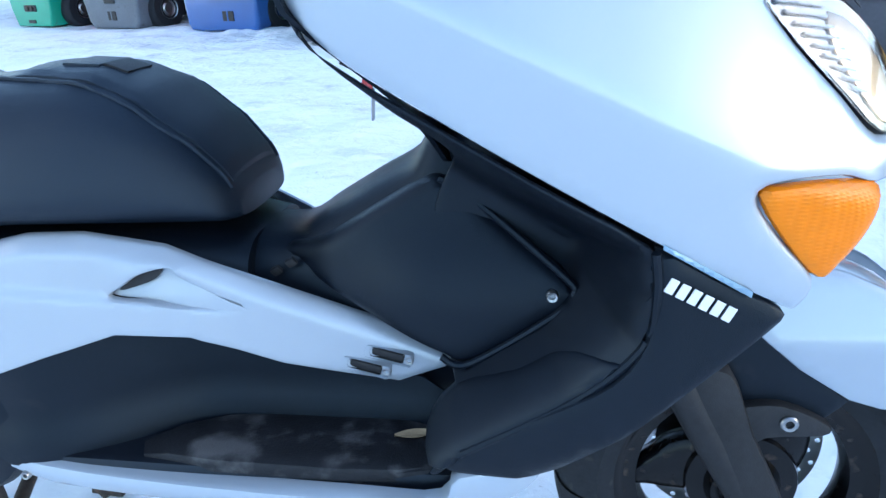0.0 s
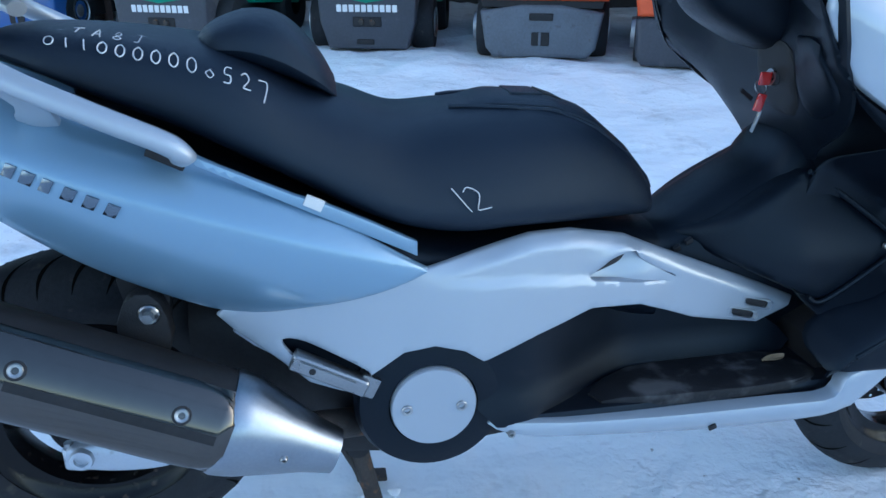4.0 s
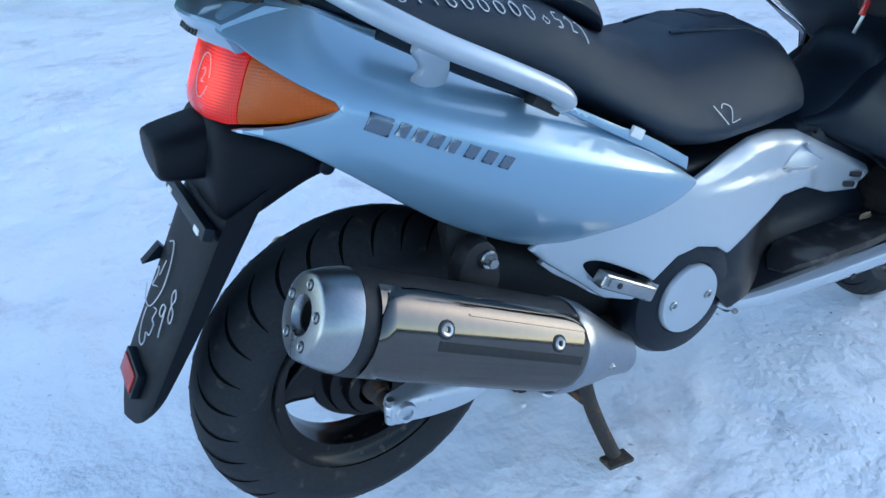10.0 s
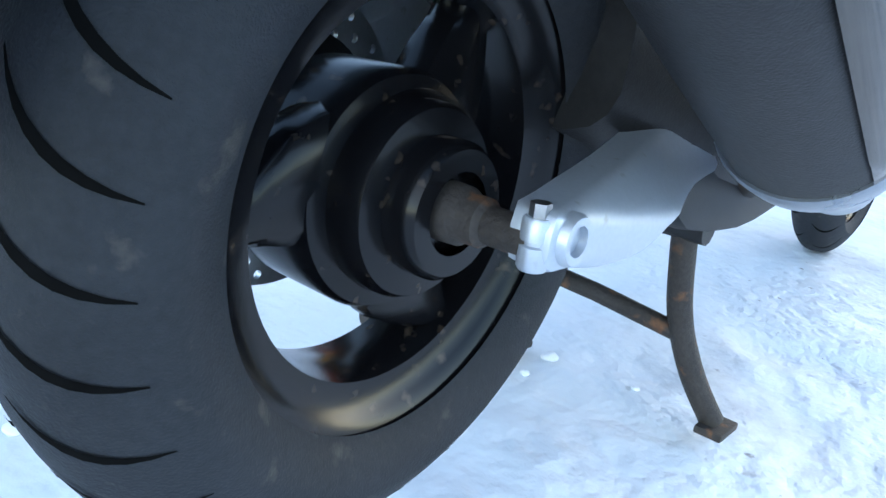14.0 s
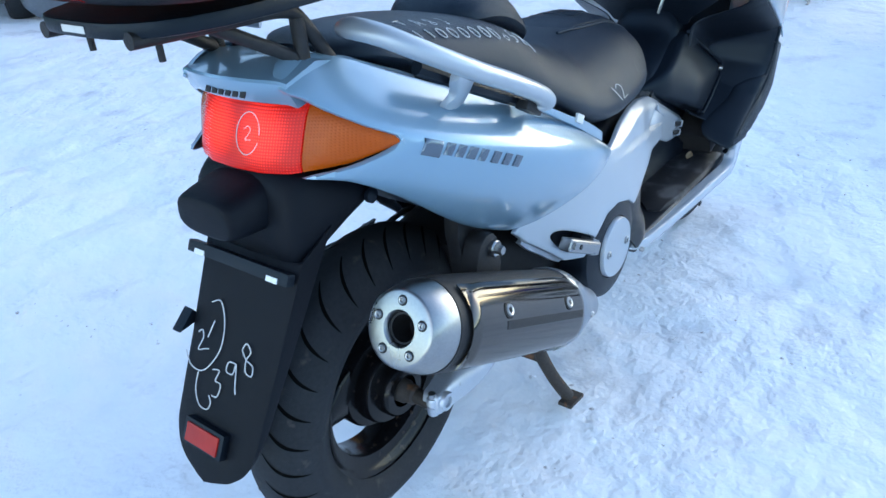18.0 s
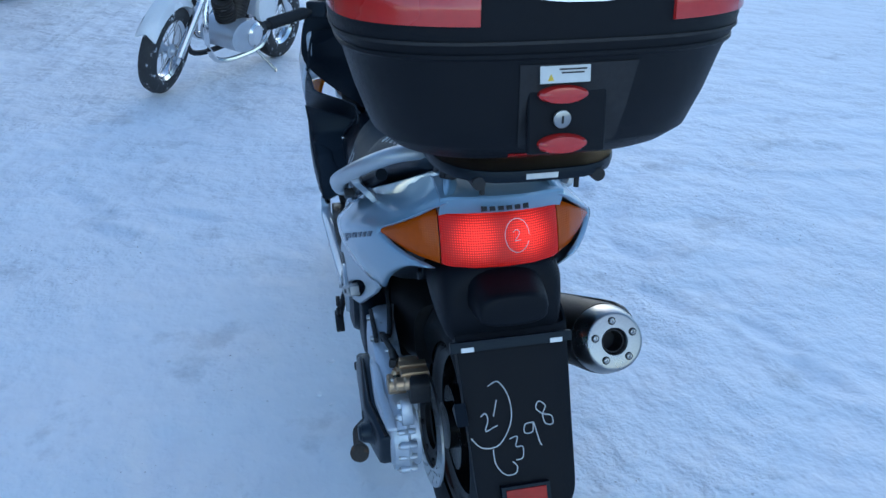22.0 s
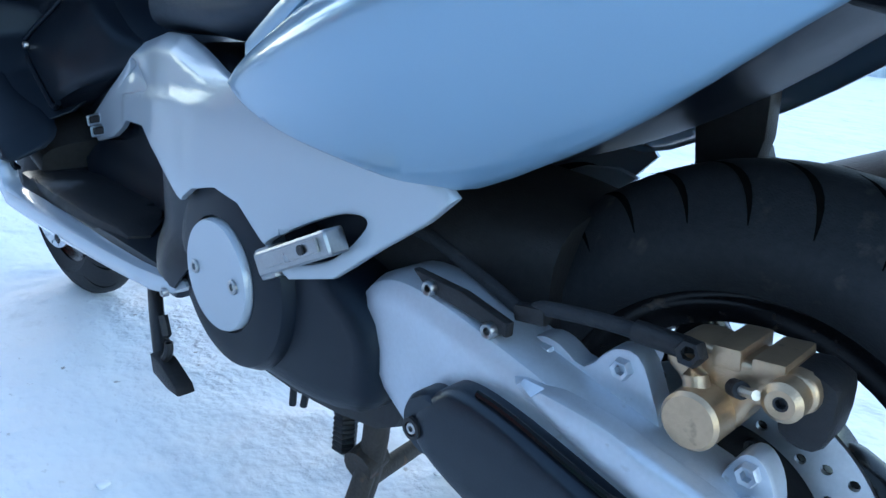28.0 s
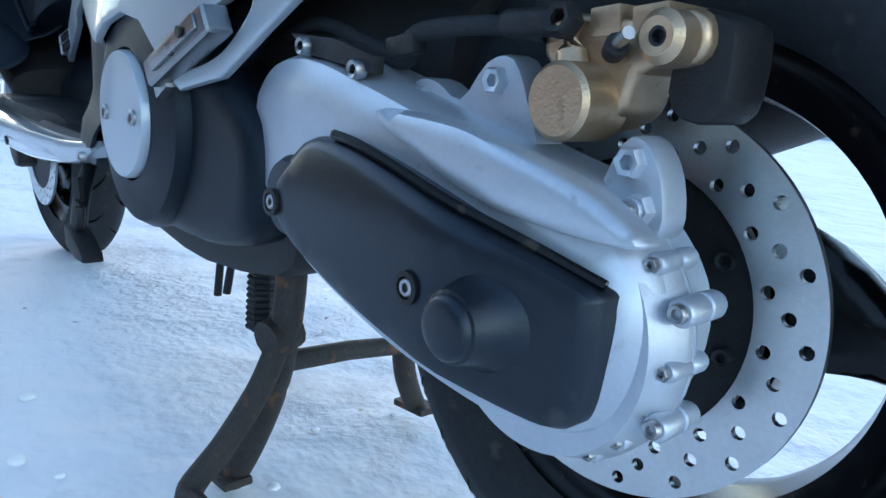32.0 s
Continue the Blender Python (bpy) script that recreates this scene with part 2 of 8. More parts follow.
# ---- materials ----
def mat(name, color, rough=0.5, metal=0.0, var=0.12, scale=6.0, fine=90.0, bump=0.0, bump_scale=200.0, coat=0.0, spread=0.08, speck=None, gloss=0.5):
    """A surface with slow and fine changes of tone and gloss, and a fine relief."""
    m = bpy.data.materials.new(name)
    m.use_nodes = True
    nt = m.node_tree
    b = nt.nodes["Principled BSDF"]
    co = nt.nodes.new("ShaderNodeTexCoord")
    n1, n2 = nt.nodes.new("ShaderNodeTexNoise"), nt.nodes.new("ShaderNodeTexNoise")
    n1.inputs["Scale"].default_value, n2.inputs["Scale"].default_value = scale, fine
    n1.inputs["Detail"].default_value, n2.inputs["Detail"].default_value = 4, 3
    add = nt.nodes.new("ShaderNodeMath")
    add.operation = "MULTIPLY_ADD"
    add.inputs[1].default_value = 0.6
    mul = nt.nodes.new("ShaderNodeMath")
    mul.operation = "MULTIPLY"
    mul.inputs[1].default_value = 0.4
    for n in (n1, n2):
        nt.links.new(co.outputs["Object"], n.inputs["Vector"])
    nt.links.new(n2.outputs[0], mul.inputs[0])
    nt.links.new(n1.outputs[0], add.inputs[0])
    nt.links.new(mul.outputs[0], add.inputs[2])
    ramp = nt.nodes.new("ShaderNodeValToRGB")
    c = np.array(color, float)
    ramp.color_ramp.elements[0].position, ramp.color_ramp.elements[1].position = 0.3, 0.7
    ramp.color_ramp.elements[0].color = (*np.clip(c * (1 - var), 0, 1), 1)
    ramp.color_ramp.elements[1].color = (*np.clip(c * (1 + var), 0, 1), 1)
    nt.links.new(add.outputs[0], ramp.inputs[0])
    out = ramp.outputs[0]
    if speck:
        n3 = nt.nodes.new("ShaderNodeTexNoise")
        n3.inputs["Scale"].default_value, n3.inputs["Detail"].default_value = speck[1], 6
        nt.links.new(co.outputs["Object"], n3.inputs["Vector"])
        r3 = nt.nodes.new("ShaderNodeValToRGB")
        r3.color_ramp.elements[0].position, r3.color_ramp.elements[1].position = speck[2], speck[2] + 0.12
        nt.links.new(n3.outputs[0], r3.inputs[0])
        mix = nt.nodes.new("ShaderNodeMix")
        mix.data_type = "RGBA"
        mix.inputs["B"].default_value = (*speck[0], 1)
        nt.links.new(r3.outputs[0], mix.inputs["Factor"])
        nt.links.new(out, mix.inputs["A"])
        out = mix.outputs["Result"]
    nt.links.new(out, b.inputs["Base Color"])
    rr = nt.nodes.new("ShaderNodeMapRange")
    rr.inputs["To Min"].default_value, rr.inputs["To Max"].default_value = max(0.02, rough - spread), min(1, rough + spread)
    nt.links.new(n1.outputs[0], rr.inputs["Value"])
    nt.links.new(rr.outputs[0], b.inputs["Roughness"])
    b.inputs["Metallic"].default_value = metal
    b.inputs["Specular IOR Level"].default_value = gloss
    if coat:
        b.inputs["Coat Weight"].default_value, b.inputs["Coat Roughness"].default_value = coat, 0.06
    if bump:
        n4 = nt.nodes.new("ShaderNodeTexNoise")
        n4.inputs["Scale"].default_value, n4.inputs["Detail"].default_value = bump_scale, 3
        nt.links.new(co.outputs["Object"], n4.inputs["Vector"])
        bp = nt.nodes.new("ShaderNodeBump")
        bp.inputs["Strength"].default_value, bp.inputs["Distance"].default_value = bump, 0.002
        nt.links.new(n4.outputs[0], bp.inputs["Height"])
        nt.links.new(bp.outputs[0], b.inputs["Normal"])
    return m


def clear(name, color, rough=0.03, tint=1.0):
    m = bpy.data.materials.new(name)
    m.use_nodes = True
    b = m.node_tree.nodes["Principled BSDF"]
    b.inputs["Base Color"].default_value = (*color, 1)
    b.inputs["Roughness"].default_value = rough
    b.inputs["Transmission Weight"].default_value = tint
    b.inputs["IOR"].default_value = 1.35
    return m


def lens_mat(name, color, glow=0.0, scale=260.0):
    """Moulded lamp plastic with a fine square prism relief."""
    m = mat(name, color, 0.16, 0, 0.10, 20, 120, coat=0.05, gloss=0.22)
    nt = m.node_tree
    b = nt.nodes["Principled BSDF"]
    co = nt.nodes.new("ShaderNodeTexCoord")
    waves = []
    for d in ("Y", "Z"):
        w = nt.nodes.new("ShaderNodeTexWave")
        w.bands_direction = d
        w.inputs["Scale"].default_value = scale / 3.2
        nt.links.new(co.outputs["Object"], w.inputs["Vector"])
        waves.append(w)
    mx = nt.nodes.new("ShaderNodeMath")
    mx.operation = "MULTIPLY"
    nt.links.new(waves[0].outputs["Fac"], mx.inputs[0])
    nt.links.new(waves[1].outputs["Fac"], mx.inputs[1])
    bp = nt.nodes.new("ShaderNodeBump")
    bp.inputs["Strength"].default_value, bp.inputs["Distance"].default_value = 0.22, 0.002
    nt.links.new(mx.outputs[0], bp.inputs["Height"])
    nt.links.new(bp.outputs[0], b.inputs["Normal"])
    if glow:
        b.inputs["Emission Color"].default_value = (*color, 1)
        rng = nt.nodes.new("ShaderNodeMapRange")
        rng.inputs["To Min"].default_value, rng.inputs["To Max"].default_value = glow * 0.12, glow * 2.0
        nt.links.new(mx.outputs[0], rng.inputs["Value"])
        total = None
        for y in (-0.045, 0.045):
            far = nt.nodes.new("ShaderNodeVectorMath")
            far.operation = "DISTANCE"
            far.inputs[1].default_value = (-0.172, y, 0.892)
            nt.links.new(co.outputs["Object"], far.inputs[0])
            near = nt.nodes.new("ShaderNodeMapRange")
            near.interpolation_type = "SMOOTHSTEP"
            near.inputs["From Min"].default_value, near.inputs["From Max"].default_value = 0.0, 0.055
            near.inputs["To Min"].default_value, near.inputs["To Max"].default_value = 2.4, 0.0
            nt.links.new(far.outputs["Value"], near.inputs["Value"])
            add = nt.nodes.new("ShaderNodeMath")
            add.inputs[1].default_value = 0.30
            nt.links.new(near.outputs[0], add.inputs[0])
            if total:
                nt.links.new(total, add.inputs[1])
            total = add.outputs[0]
        power = nt.nodes.new("ShaderNodeMath")
        power.operation = "MULTIPLY"
        nt.links.new(rng.outputs[0], power.inputs[0])
        nt.links.new(total, power.inputs[1])
        nt.links.new(power.outputs[0], b.inputs["Emission Strength"])
        b.inputs["Emission Color"].default_value = (1.0, 0.032, 0.016, 1)
    return m


SILVER = mat("silver_paint", (0.205, 0.325, 0.440), 0.36, 0.38, 0.04, 3, 1400, coat=1.0, spread=0.04)
WHITE = mat("pearl_paint", (0.36, 0.41, 0.47), 0.32, 0.3, 0.03, 3, 1400, coat=1.0, spread=0.03)
GREYPANEL = mat("matt_silver_paint", (0.38, 0.42, 0.47), 0.38, 0.38, 0.04, 4, 1200, coat=0.5, spread=0.04)
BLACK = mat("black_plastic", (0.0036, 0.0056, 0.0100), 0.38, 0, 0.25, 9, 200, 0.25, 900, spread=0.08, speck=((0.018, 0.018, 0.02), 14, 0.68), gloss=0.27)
FLAPB = mat("grained_mudguard_plastic", (0.0032, 0.0046, 0.0080), 0.5, 0, 0.25, 9, 200, 0.3, 900, spread=0.08, speck=((0.016, 0.016, 0.017), 20, 0.68), gloss=0.15)
SCUFFED = mat("scuffed_mat_rubber", (0.010, 0.011, 0.014), 0.55, 0, 0.4, 9, 60, 0.4, 300, spread=0.12, speck=((0.085, 0.085, 0.088), 11, 0.54), gloss=0.3)
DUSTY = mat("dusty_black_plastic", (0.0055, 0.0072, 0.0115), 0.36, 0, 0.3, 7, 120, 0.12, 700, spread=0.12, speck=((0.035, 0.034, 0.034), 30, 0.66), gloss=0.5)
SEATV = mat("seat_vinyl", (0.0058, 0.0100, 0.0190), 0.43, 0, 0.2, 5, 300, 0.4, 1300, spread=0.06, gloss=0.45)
RUBBER = mat("tyre_rubber", (0.021, 0.023, 0.027), 0.66, 0, 0.3, 12, 150, 0.4, 500, spread=0.1, speck=((0.06, 0.055, 0.05), 40, 0.62), gloss=0.2)
RIM = mat("rim_paint", (0.005, 0.005, 0.006), 0.20, 0.0, 0.3, 9, 60, coat=0.0, speck=((0.055, 0.04, 0.03), 60, 0.62), gloss=0.24)
STEEL = mat("bright_steel", (0.32, 0.325, 0.33), 0.3, 1.0, 0.12, 20, 260, 0.05, 800, spread=0.1)
# near-black rubber that stands for the shade inside the tread grooves
GROOVE_SHADE = mat("groove_shade_rubber", (0.004, 0.004, 0.004), 0.95, 0, 0.3, gloss=0.03)
LETTER = mat("letter_edge_grey", (0.15, 0.18, 0.22), 0.25, 0.9, 0.1)
CHROME = mat("chrome", (0.72, 0.72, 0.73), 0.1, 1.0, 0.05, 8, 60, spread=0.05)
SMOKE = mat("dark_chrome_shield", (0.116, 0.107, 0.099), 0.10, 1.0, 0.08, 6, 80, spread=0.05)
ALLOY = mat("cast_alloy", (0.50, 0.54, 0.60), 0.40, 0.6, 0.08, 14, 240, 0.10, 900, spread=0.08, speck=((0.3, 0.3, 0.3), 50, 0.68))
CONE = mat("brushed_exhaust_steel", (0.30, 0.33, 0.37), 0.30, 1.0, 0.1, 14, 200, 0.05, 700)
DISC = mat("brake_disc_steel", (0.55, 0.57, 0.58), 0.33, 1.0, 0.1, 30, 300, 0.1, 900)
RUST = mat("rusty_steel", (0.045, 0.038, 0.034), 0.7, 0.3, 0.4, 18, 200, 0.6, 300, speck=((0.16, 0.075, 0.035), 35, 0.58))
GOLD = mat("gold_caliper_paint", (0.49, 0.35, 0.225), 0.34, 0.8, 0.12, 20, 200, 0.2, 600, speck=((0.2, 0.15, 0.1), 60, 0.66))
DARK = mat("dark_metal", (0.02, 0.02, 0.022), 0.55, 0.4, 0.4, 14, 120, 0.3, 500)
REDLENS = lens_mat("red_tail_lens", (0.42, 0.004, 0.003), 0.42)
AMBER = lens_mat("amber_lens", (0.38, 0.066, 0.002), 0.0)
AMBERF = lens_mat("bright_amber_lens", (0.72, 0.19, 0.002), 0.0)
REDREF = lens_mat("red_reflector", (0.35, 0.02, 0.015), 0.0, 500)
GLASS = clear("clear_lens", (0.96, 0.97, 0.98))
SCREEN = clear("windscreen", (0.75, 0.78, 0.8))
MIRROR = mat("mirror_glass", (0.85, 0.87, 0.88), 0.02, 1.0, 0.02, 4, 20, spread=0.01)
CHALK = mat("white_chalk", (0.6, 0.6, 0.6), 0.9, 0, 0.1, 40, 300)
STICKER = mat("pale_sticker", (0.62, 0.62, 0.6), 0.5, 0, 0.08, 20, 100)
REDP = mat("red_plastic", (0.45, 0.02, 0.018), 0.25, 0, 0.1, 5, 90, coat=0.7)
YELLOWP = mat("warning_yellow", (0.7, 0.5, 0.05), 0.5, 0, 0.1)
WHITEP = mat("white_plastic", (0.72, 0.72, 0.72), 0.35, 0, 0.06, 6, 80, coat=0.4)
SCREWS = mat("screw_steel", (0.4, 0.4, 0.4), 0.35, 1.0, 0.2, 40, 200)

# the sky's blue sheen is put into these blacks' base and reflection colours
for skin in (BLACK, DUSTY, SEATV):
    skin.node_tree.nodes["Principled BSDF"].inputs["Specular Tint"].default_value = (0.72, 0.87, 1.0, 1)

# ---- ground ----
def snow_material():
    m = mat("packed_snow", (0.80, 0.83, 0.87), 0.75, 0, 0.05, 0.7, 9, 0.0)
    nt = m.node_tree
    b = nt.nodes["Principled BSDF"]
    geo = nt.nodes.new("ShaderNodeTexCoord")
    heights = []
    for s, d in ((2.6, 5), (13.0, 6), (65.0, 4)):
        n = nt.nodes.new("ShaderNodeTexNoise")
        n.inputs["Scale"].default_value, n.inputs["Detail"].default_value = s, d
        nt.links.new(geo.outputs["Object"], n.inputs["Vector"])
        heights.append(n)
    patch = nt.nodes.new("ShaderNodeTexNoise")
    patch.inputs["Scale"].default_value, patch.inputs["Detail"].default_value = 1.3, 5
    nt.links.new(geo.outputs["Object"], patch.inputs["Vector"])
    prev = None
    for n, dist, st in zip(heights, (0.11, 0.027, 0.009), (0.9, 0.9, 0.75)):
        bp = nt.nodes.new("ShaderNodeBump")
        bp.inputs["Distance"].default_value, bp.inputs["Strength"].default_value = dist, st
        if prev:
            # trodden stretches are rough, the rest is smoothed over
            part_of = nt.nodes.new("ShaderNodeMapRange")
            part_of.inputs["From Min"].default_value, part_of.inputs["From Max"].default_value = 0.42, 0.62
            part_of.inputs["To Min"].default_value, part_of.inputs["To Max"].default_value = 0.25 * st, st
            nt.links.new(patch.outputs[0], part_of.inputs["Value"])
            nt.links.new(part_of.outputs[0], bp.inputs["Strength"])
        nt.links.new(n.outputs[0], bp.inputs["Height"])
        if prev:
            nt.links.new(prev.outputs[0], bp.inputs["Normal"])
        prev = bp
    nt.links.new(prev.outputs[0], b.inputs["Normal"])
    # grit and dirty, icy patches
    n = nt.nodes.new("ShaderNodeTexNoise")
    n.inputs["Scale"].default_value, n.inputs["Detail"].default_value = 2.2, 9
    n.inputs["Roughness"].default_value = 0.7
    nt.links.new(geo.outputs["Object"], n.inputs["Vector"])
    r = nt.nodes.new("ShaderNodeValToRGB")
    r.color_ramp.elements[0].position, r.color_ramp.elements[1].position = 0.55, 0.78
    nt.links.new(n.outputs[0], r.inputs[0])
    mix = nt.nodes.new("ShaderNodeMix")
    mix.data_type = "RGBA"
    mix.inputs["B"].default_value = (0.42, 0.44, 0.47, 1)
    old = b.inputs["Base Color"].links[0].from_socket
    nt.links.new(r.outputs[0], mix.inputs["Factor"])
    nt.links.new(old, mix.inputs["A"])
    fleck = nt.nodes.new("ShaderNodeTexNoise")
    fleck.inputs["Scale"].default_value, fleck.inputs["Detail"].default_value = 38.0, 4
    nt.links.new(geo.outputs["Object"], fleck.inputs["Vector"])
    few = nt.nodes.new("ShaderNodeMapRange")
    few.inputs["From Min"].default_value, few.inputs["From Max"].default_value = 0.68, 0.74
    nt.links.new(fleck.outputs[0], few.inputs["Value"])
    where = nt.nodes.new("ShaderNodeMapRange")
    where.inputs["From Min"].default_value, where.inputs["From Max"].default_value = 0.47, 0.60
    nt.links.new(patch.outputs[0], where.inputs["Value"])
    both = nt.nodes.new("ShaderNodeMath")
    both.operation = "MULTIPLY"
    nt.links.new(few.outputs[0], both.inputs[0])
    nt.links.new(where.outputs[0], both.inputs[1])
    grit = nt.nodes.new("ShaderNodeMix")
    grit.data_type = "RGBA"
    grit.inputs["B"].default_value = (0.24, 0.22, 0.21, 1)
    nt.links.new(both.outputs[0], grit.inputs["Factor"])
    nt.links.new(mix.outputs["Result"], grit.inputs["A"])
    nt.links.new(grit.outputs["Result"], b.inputs["Base Color"])
    return m


SNOW = snow_material()


random.seed(5)
FEET = []
for x0, y0, way, count in ((-2.6, -0.6, 12, 9), (-2.2, 1.3, -8, 9), (0.2, -1.5, 20, 7), (-1.0, -1.3, 100, 4), (0.6, 1.6, 170, 8), (2.0, 0.9, 60, 6), (2.2, -1.2, 140, 6), (-0.6, 2.4, 10, 8)):
    for k in range(count):
        a = radians(way + random.gauss(0, 14))
        side = 0.10 * (1 if k % 2 else -1)
        FEET.append((x0 + k * 0.33 * math.cos(radians(way)) - side * math.sin(a) + random.gauss(0, 0.05), y0 + k * 0.33 * math.sin(radians(way)) + side * math.cos(a) + random.gauss(0, 0.05), math.cos(a), math.sin(a)))


def trodden(x, y):
    """How far boots have pressed the snow down at a spot."""
    low = 0.0
    for fx, fy, c, s in FEET:
        dx, dy = x - fx, y - fy
        if abs(dx) < 0.2 and abs(dy) < 0.2:
            e = ((dx * c + dy * s) / 0.145) ** 2 + ((dy * c - dx * s) / 0.06) ** 2
            low += 0.013 * ss(1.2, 0.6, e) - 0.004 * ss(0.9, 1.3, e) * ss(2.4, 1.5, e)
    return low


def height(x, y):
    v = Vector((x, y, 0))
    h = 0.016 * noise.noise(v * 2.3) + 0.010 * noise.noise(v * 7.0) + 0.006 * abs(noise.noise(v * 14.0)) + 0.004 * noise.noise(v * 27.0)
    ridge = ss(3.2, 6.0, y + 0.38 * x * (1 if x > 0 else 0))
    h += ridge * (0.05 + 0.05 * noise.noise(v * 1.7) + 0.02 * noise.noise(v * 6.0))
    calm = max(0.25, min(1.0, math.hypot(x - 0.7, y) / 2.0))
    for fx, fy in ((0.49, -0.165), (0.465, 0.145)):
        h += 0.030 * math.exp(-((x - fx) ** 2 + (y - fy) ** 2) / 0.006)
    return h * calm - 0.004 - (trodden(x, y) if abs(x) < 3.3 and abs(y) < 3.5 else 0.0)


def ground():
    near = list(np.arange(-3.2, 4.2, 0.032))
    xs = [-900, -300, -100, -40, -20, -12, -8, -6, -5, -4.4, -3.8] + near + [4.5, 5, 5.6, 6.4, 7.4, 9, 12, 16, 24, 40, 100, 300, 900]
    near = list(np.arange(-2.6, 2.6, 0.032)) + list(np.arange(2.6, 8.0, 0.12))
    ys = [-900, -300, -100, -40, -24, -16, -12, -9, -7, -5.5, -4.4, -3.6, -3.0] + near + [8.5, 10, 14, 20, 40, 100, 300, 900]
    verts = [(x, y, height(x, y)) for y in ys for x in xs]
    n = len(xs)
    faces = [(j * n + i, j * n + i + 1, (j + 1) * n + i + 1, (j + 1) * n + i) for j in range(len(ys) - 1) for i in range(n - 1)]
    me = bpy.data.meshes.new("ground")
    me.from_pydata(verts, [], faces)
    me.polygons.foreach_set("use_smooth", [True] * len(me.polygons))
    me.materials.append(SNOW)
    tagged(new("ground", me), "trampled packed snow over a flat yard, gritty in patches", "snow", kind="structure")


ground()

# ---- the scooter ----
RX, RZ, RR = 0.008, 0.362, 0.285
FX, FZ, FR = 1.600, 0.262, 0.262
scooter = empty("motor_scooter", "silver maxi scooter with black seat standing on its centre stand", "scooter")


def tyre_bm(x, z, r, w, rim_r, y=0.0):
    prof = []
    hw = w / 2
    for a in np.linspace(-1, 1, 25):
        e = abs(a)
        prof.append((r - 0.062 * e ** 2.6, a * hw))
    side = [(rim_r + 0.022, hw * 0.97), (rim_r + 0.004, hw * 0.86), (rim_r - 0.006, hw * 0.74)]
    prof = [(q, -h) for q, h in side[::-1]] + prof + side
    return turned(prof, 96, (x, y, z))


def grooves(x, z, r, w, count, parent):
    """Slanted rain grooves: near-black strips laid on the tread, their shade put into the colour."""
    bm = bmesh.new()
    hw = w / 2
    for i in range(count):
        for s in (-1, 1):
            a0 = TAU * (i + (0.5 if s > 0 else 0)) / count
            pts = []
            for k in range(9):
                u = k / 8
                e = 0.16 + 0.74 * u
                a = a0 + 0.30 * (u - 0.2) ** 1.0 * (1 - 0.45 * u)
                q = r - 0.062 * e ** 2.6 + 0.0013
                pts.append((x + q * math.cos(a), s * e * hw, z + q * math.sin(a), math.sin(math.pi * min(1, 0.08 + u * 0.92)) * 0.0034 + 0.0005, a))
            vs = []
            for px, py, pz, wd, a in pts:
                t = (-math.sin(a) * wd, 0, math.cos(a) * wd)
                vs.append((bm.verts.new((px - t[0], py, pz - t[2])), bm.verts.new((px + t[0], py, pz + t[2]))))
            for (a_, b_), (c_, d_) in zip(vs, vs[1:]):
                bm.faces.new((a_, b_, d_, c_))
    recalc(bm)
    part("tread_groove", bm, GROOVE_SHADE, parent)


def spoke(x, z, r0, r1, end, y, wide0, wide1, thick, twist):
    """One flat cast spoke, swept back and broad at the hub."""
    rings = []
    for u in np.linspace(0, 1, 11):
        ang = end + twist * (u - 1)
        rad = Vector((math.cos(ang), 0, math.sin(ang)))
        tan = Vector((-math.sin(ang), 0, math.cos(ang)))
        q = r0 + (r1 - r0) * u
        wd = lerp(u, (0, 0.45, 0.8, 0.93, 1), (wide0, wide0 * 0.80, wide1, wide1 * 1.05, wide1 * 1.7))
        th = thick * (1 - 0.25 * u)
        c = Vector((x, y, z)) + rad * q
        ring = []
        for a in np.linspace(0, TAU, 12, endpoint=False):
            ca, sa = math.cos(a), math.sin(a)
            sx = math.copysign(abs(ca) ** 0.6, ca) * wd
            sy = math.copysign(abs(sa) ** 0.6, sa) * th
            ring.append(c + tan * sx + Vector((0, sy, 0)))
        rings.append(ring)
    return loft(rings)


def wheel(name, x, z, r, w, rim_r, n_spokes, phase, parent, label, wide):
    wh = empty(name, "", "")
    wh.parent = parent
    part("tyre", tyre_bm(x, z, r, w, rim_r), RUBBER, wh, "worn black road tyre with slanted grooves")
    hw = w / 2
    rim_p = [(rim_r + 0.008, -hw * 0.80), (rim_r + 0.010, -hw * 0.74), (rim_r - 0.004, -hw * 0.70), (rim_r - 0.015, -hw * 0.58), (rim_r - 0.022, -hw * 0.50), (rim_r - 0.038, -hw * 0.44), (rim_r - 0.043, -hw * 0.1), (rim_r - 0.043, hw * 0.1), (rim_r - 0.038, hw * 0.44), (rim_r - 0.022, hw * 0.50), (rim_r - 0.015, hw * 0.58), (rim_r - 0.004, hw * 0.70), (rim_r + 0.010, hw * 0.74), (rim_r + 0.008, hw * 0.80)]
    rim_p += [(q + 0.006, h * 0.96) for q, h in rim_p[::-1]]
    rim = part("rim", turned(rim_p, 80, (x, 0, z), closed=True), RIM, wh, "glossy black cast rim")
    for i in range(n_spokes):
        part("spoke", spoke(x, z, 0.035, rim_r - 0.012, phase + TAU * i / n_spokes, 0.0, wide * 1.6, wide * 0.52, 0.026, radians(30)), RIM, wh)
    part("hub", turned([(0.0, -hw * 1.0), (0.03, -hw * 1.0), (0.034, -hw * 0.92), (0.045, -hw * 0.9), (0.052, -hw * 0.6), (0.075, -hw * 0.55), (0.08, -hw * 0.2), (0.08, hw * 0.5), (0.05, hw * 0.6), (0.05, hw * 0.9), (0, hw * 0.9)], 48, (x, 0, z)), RIM, wh)
    return wh


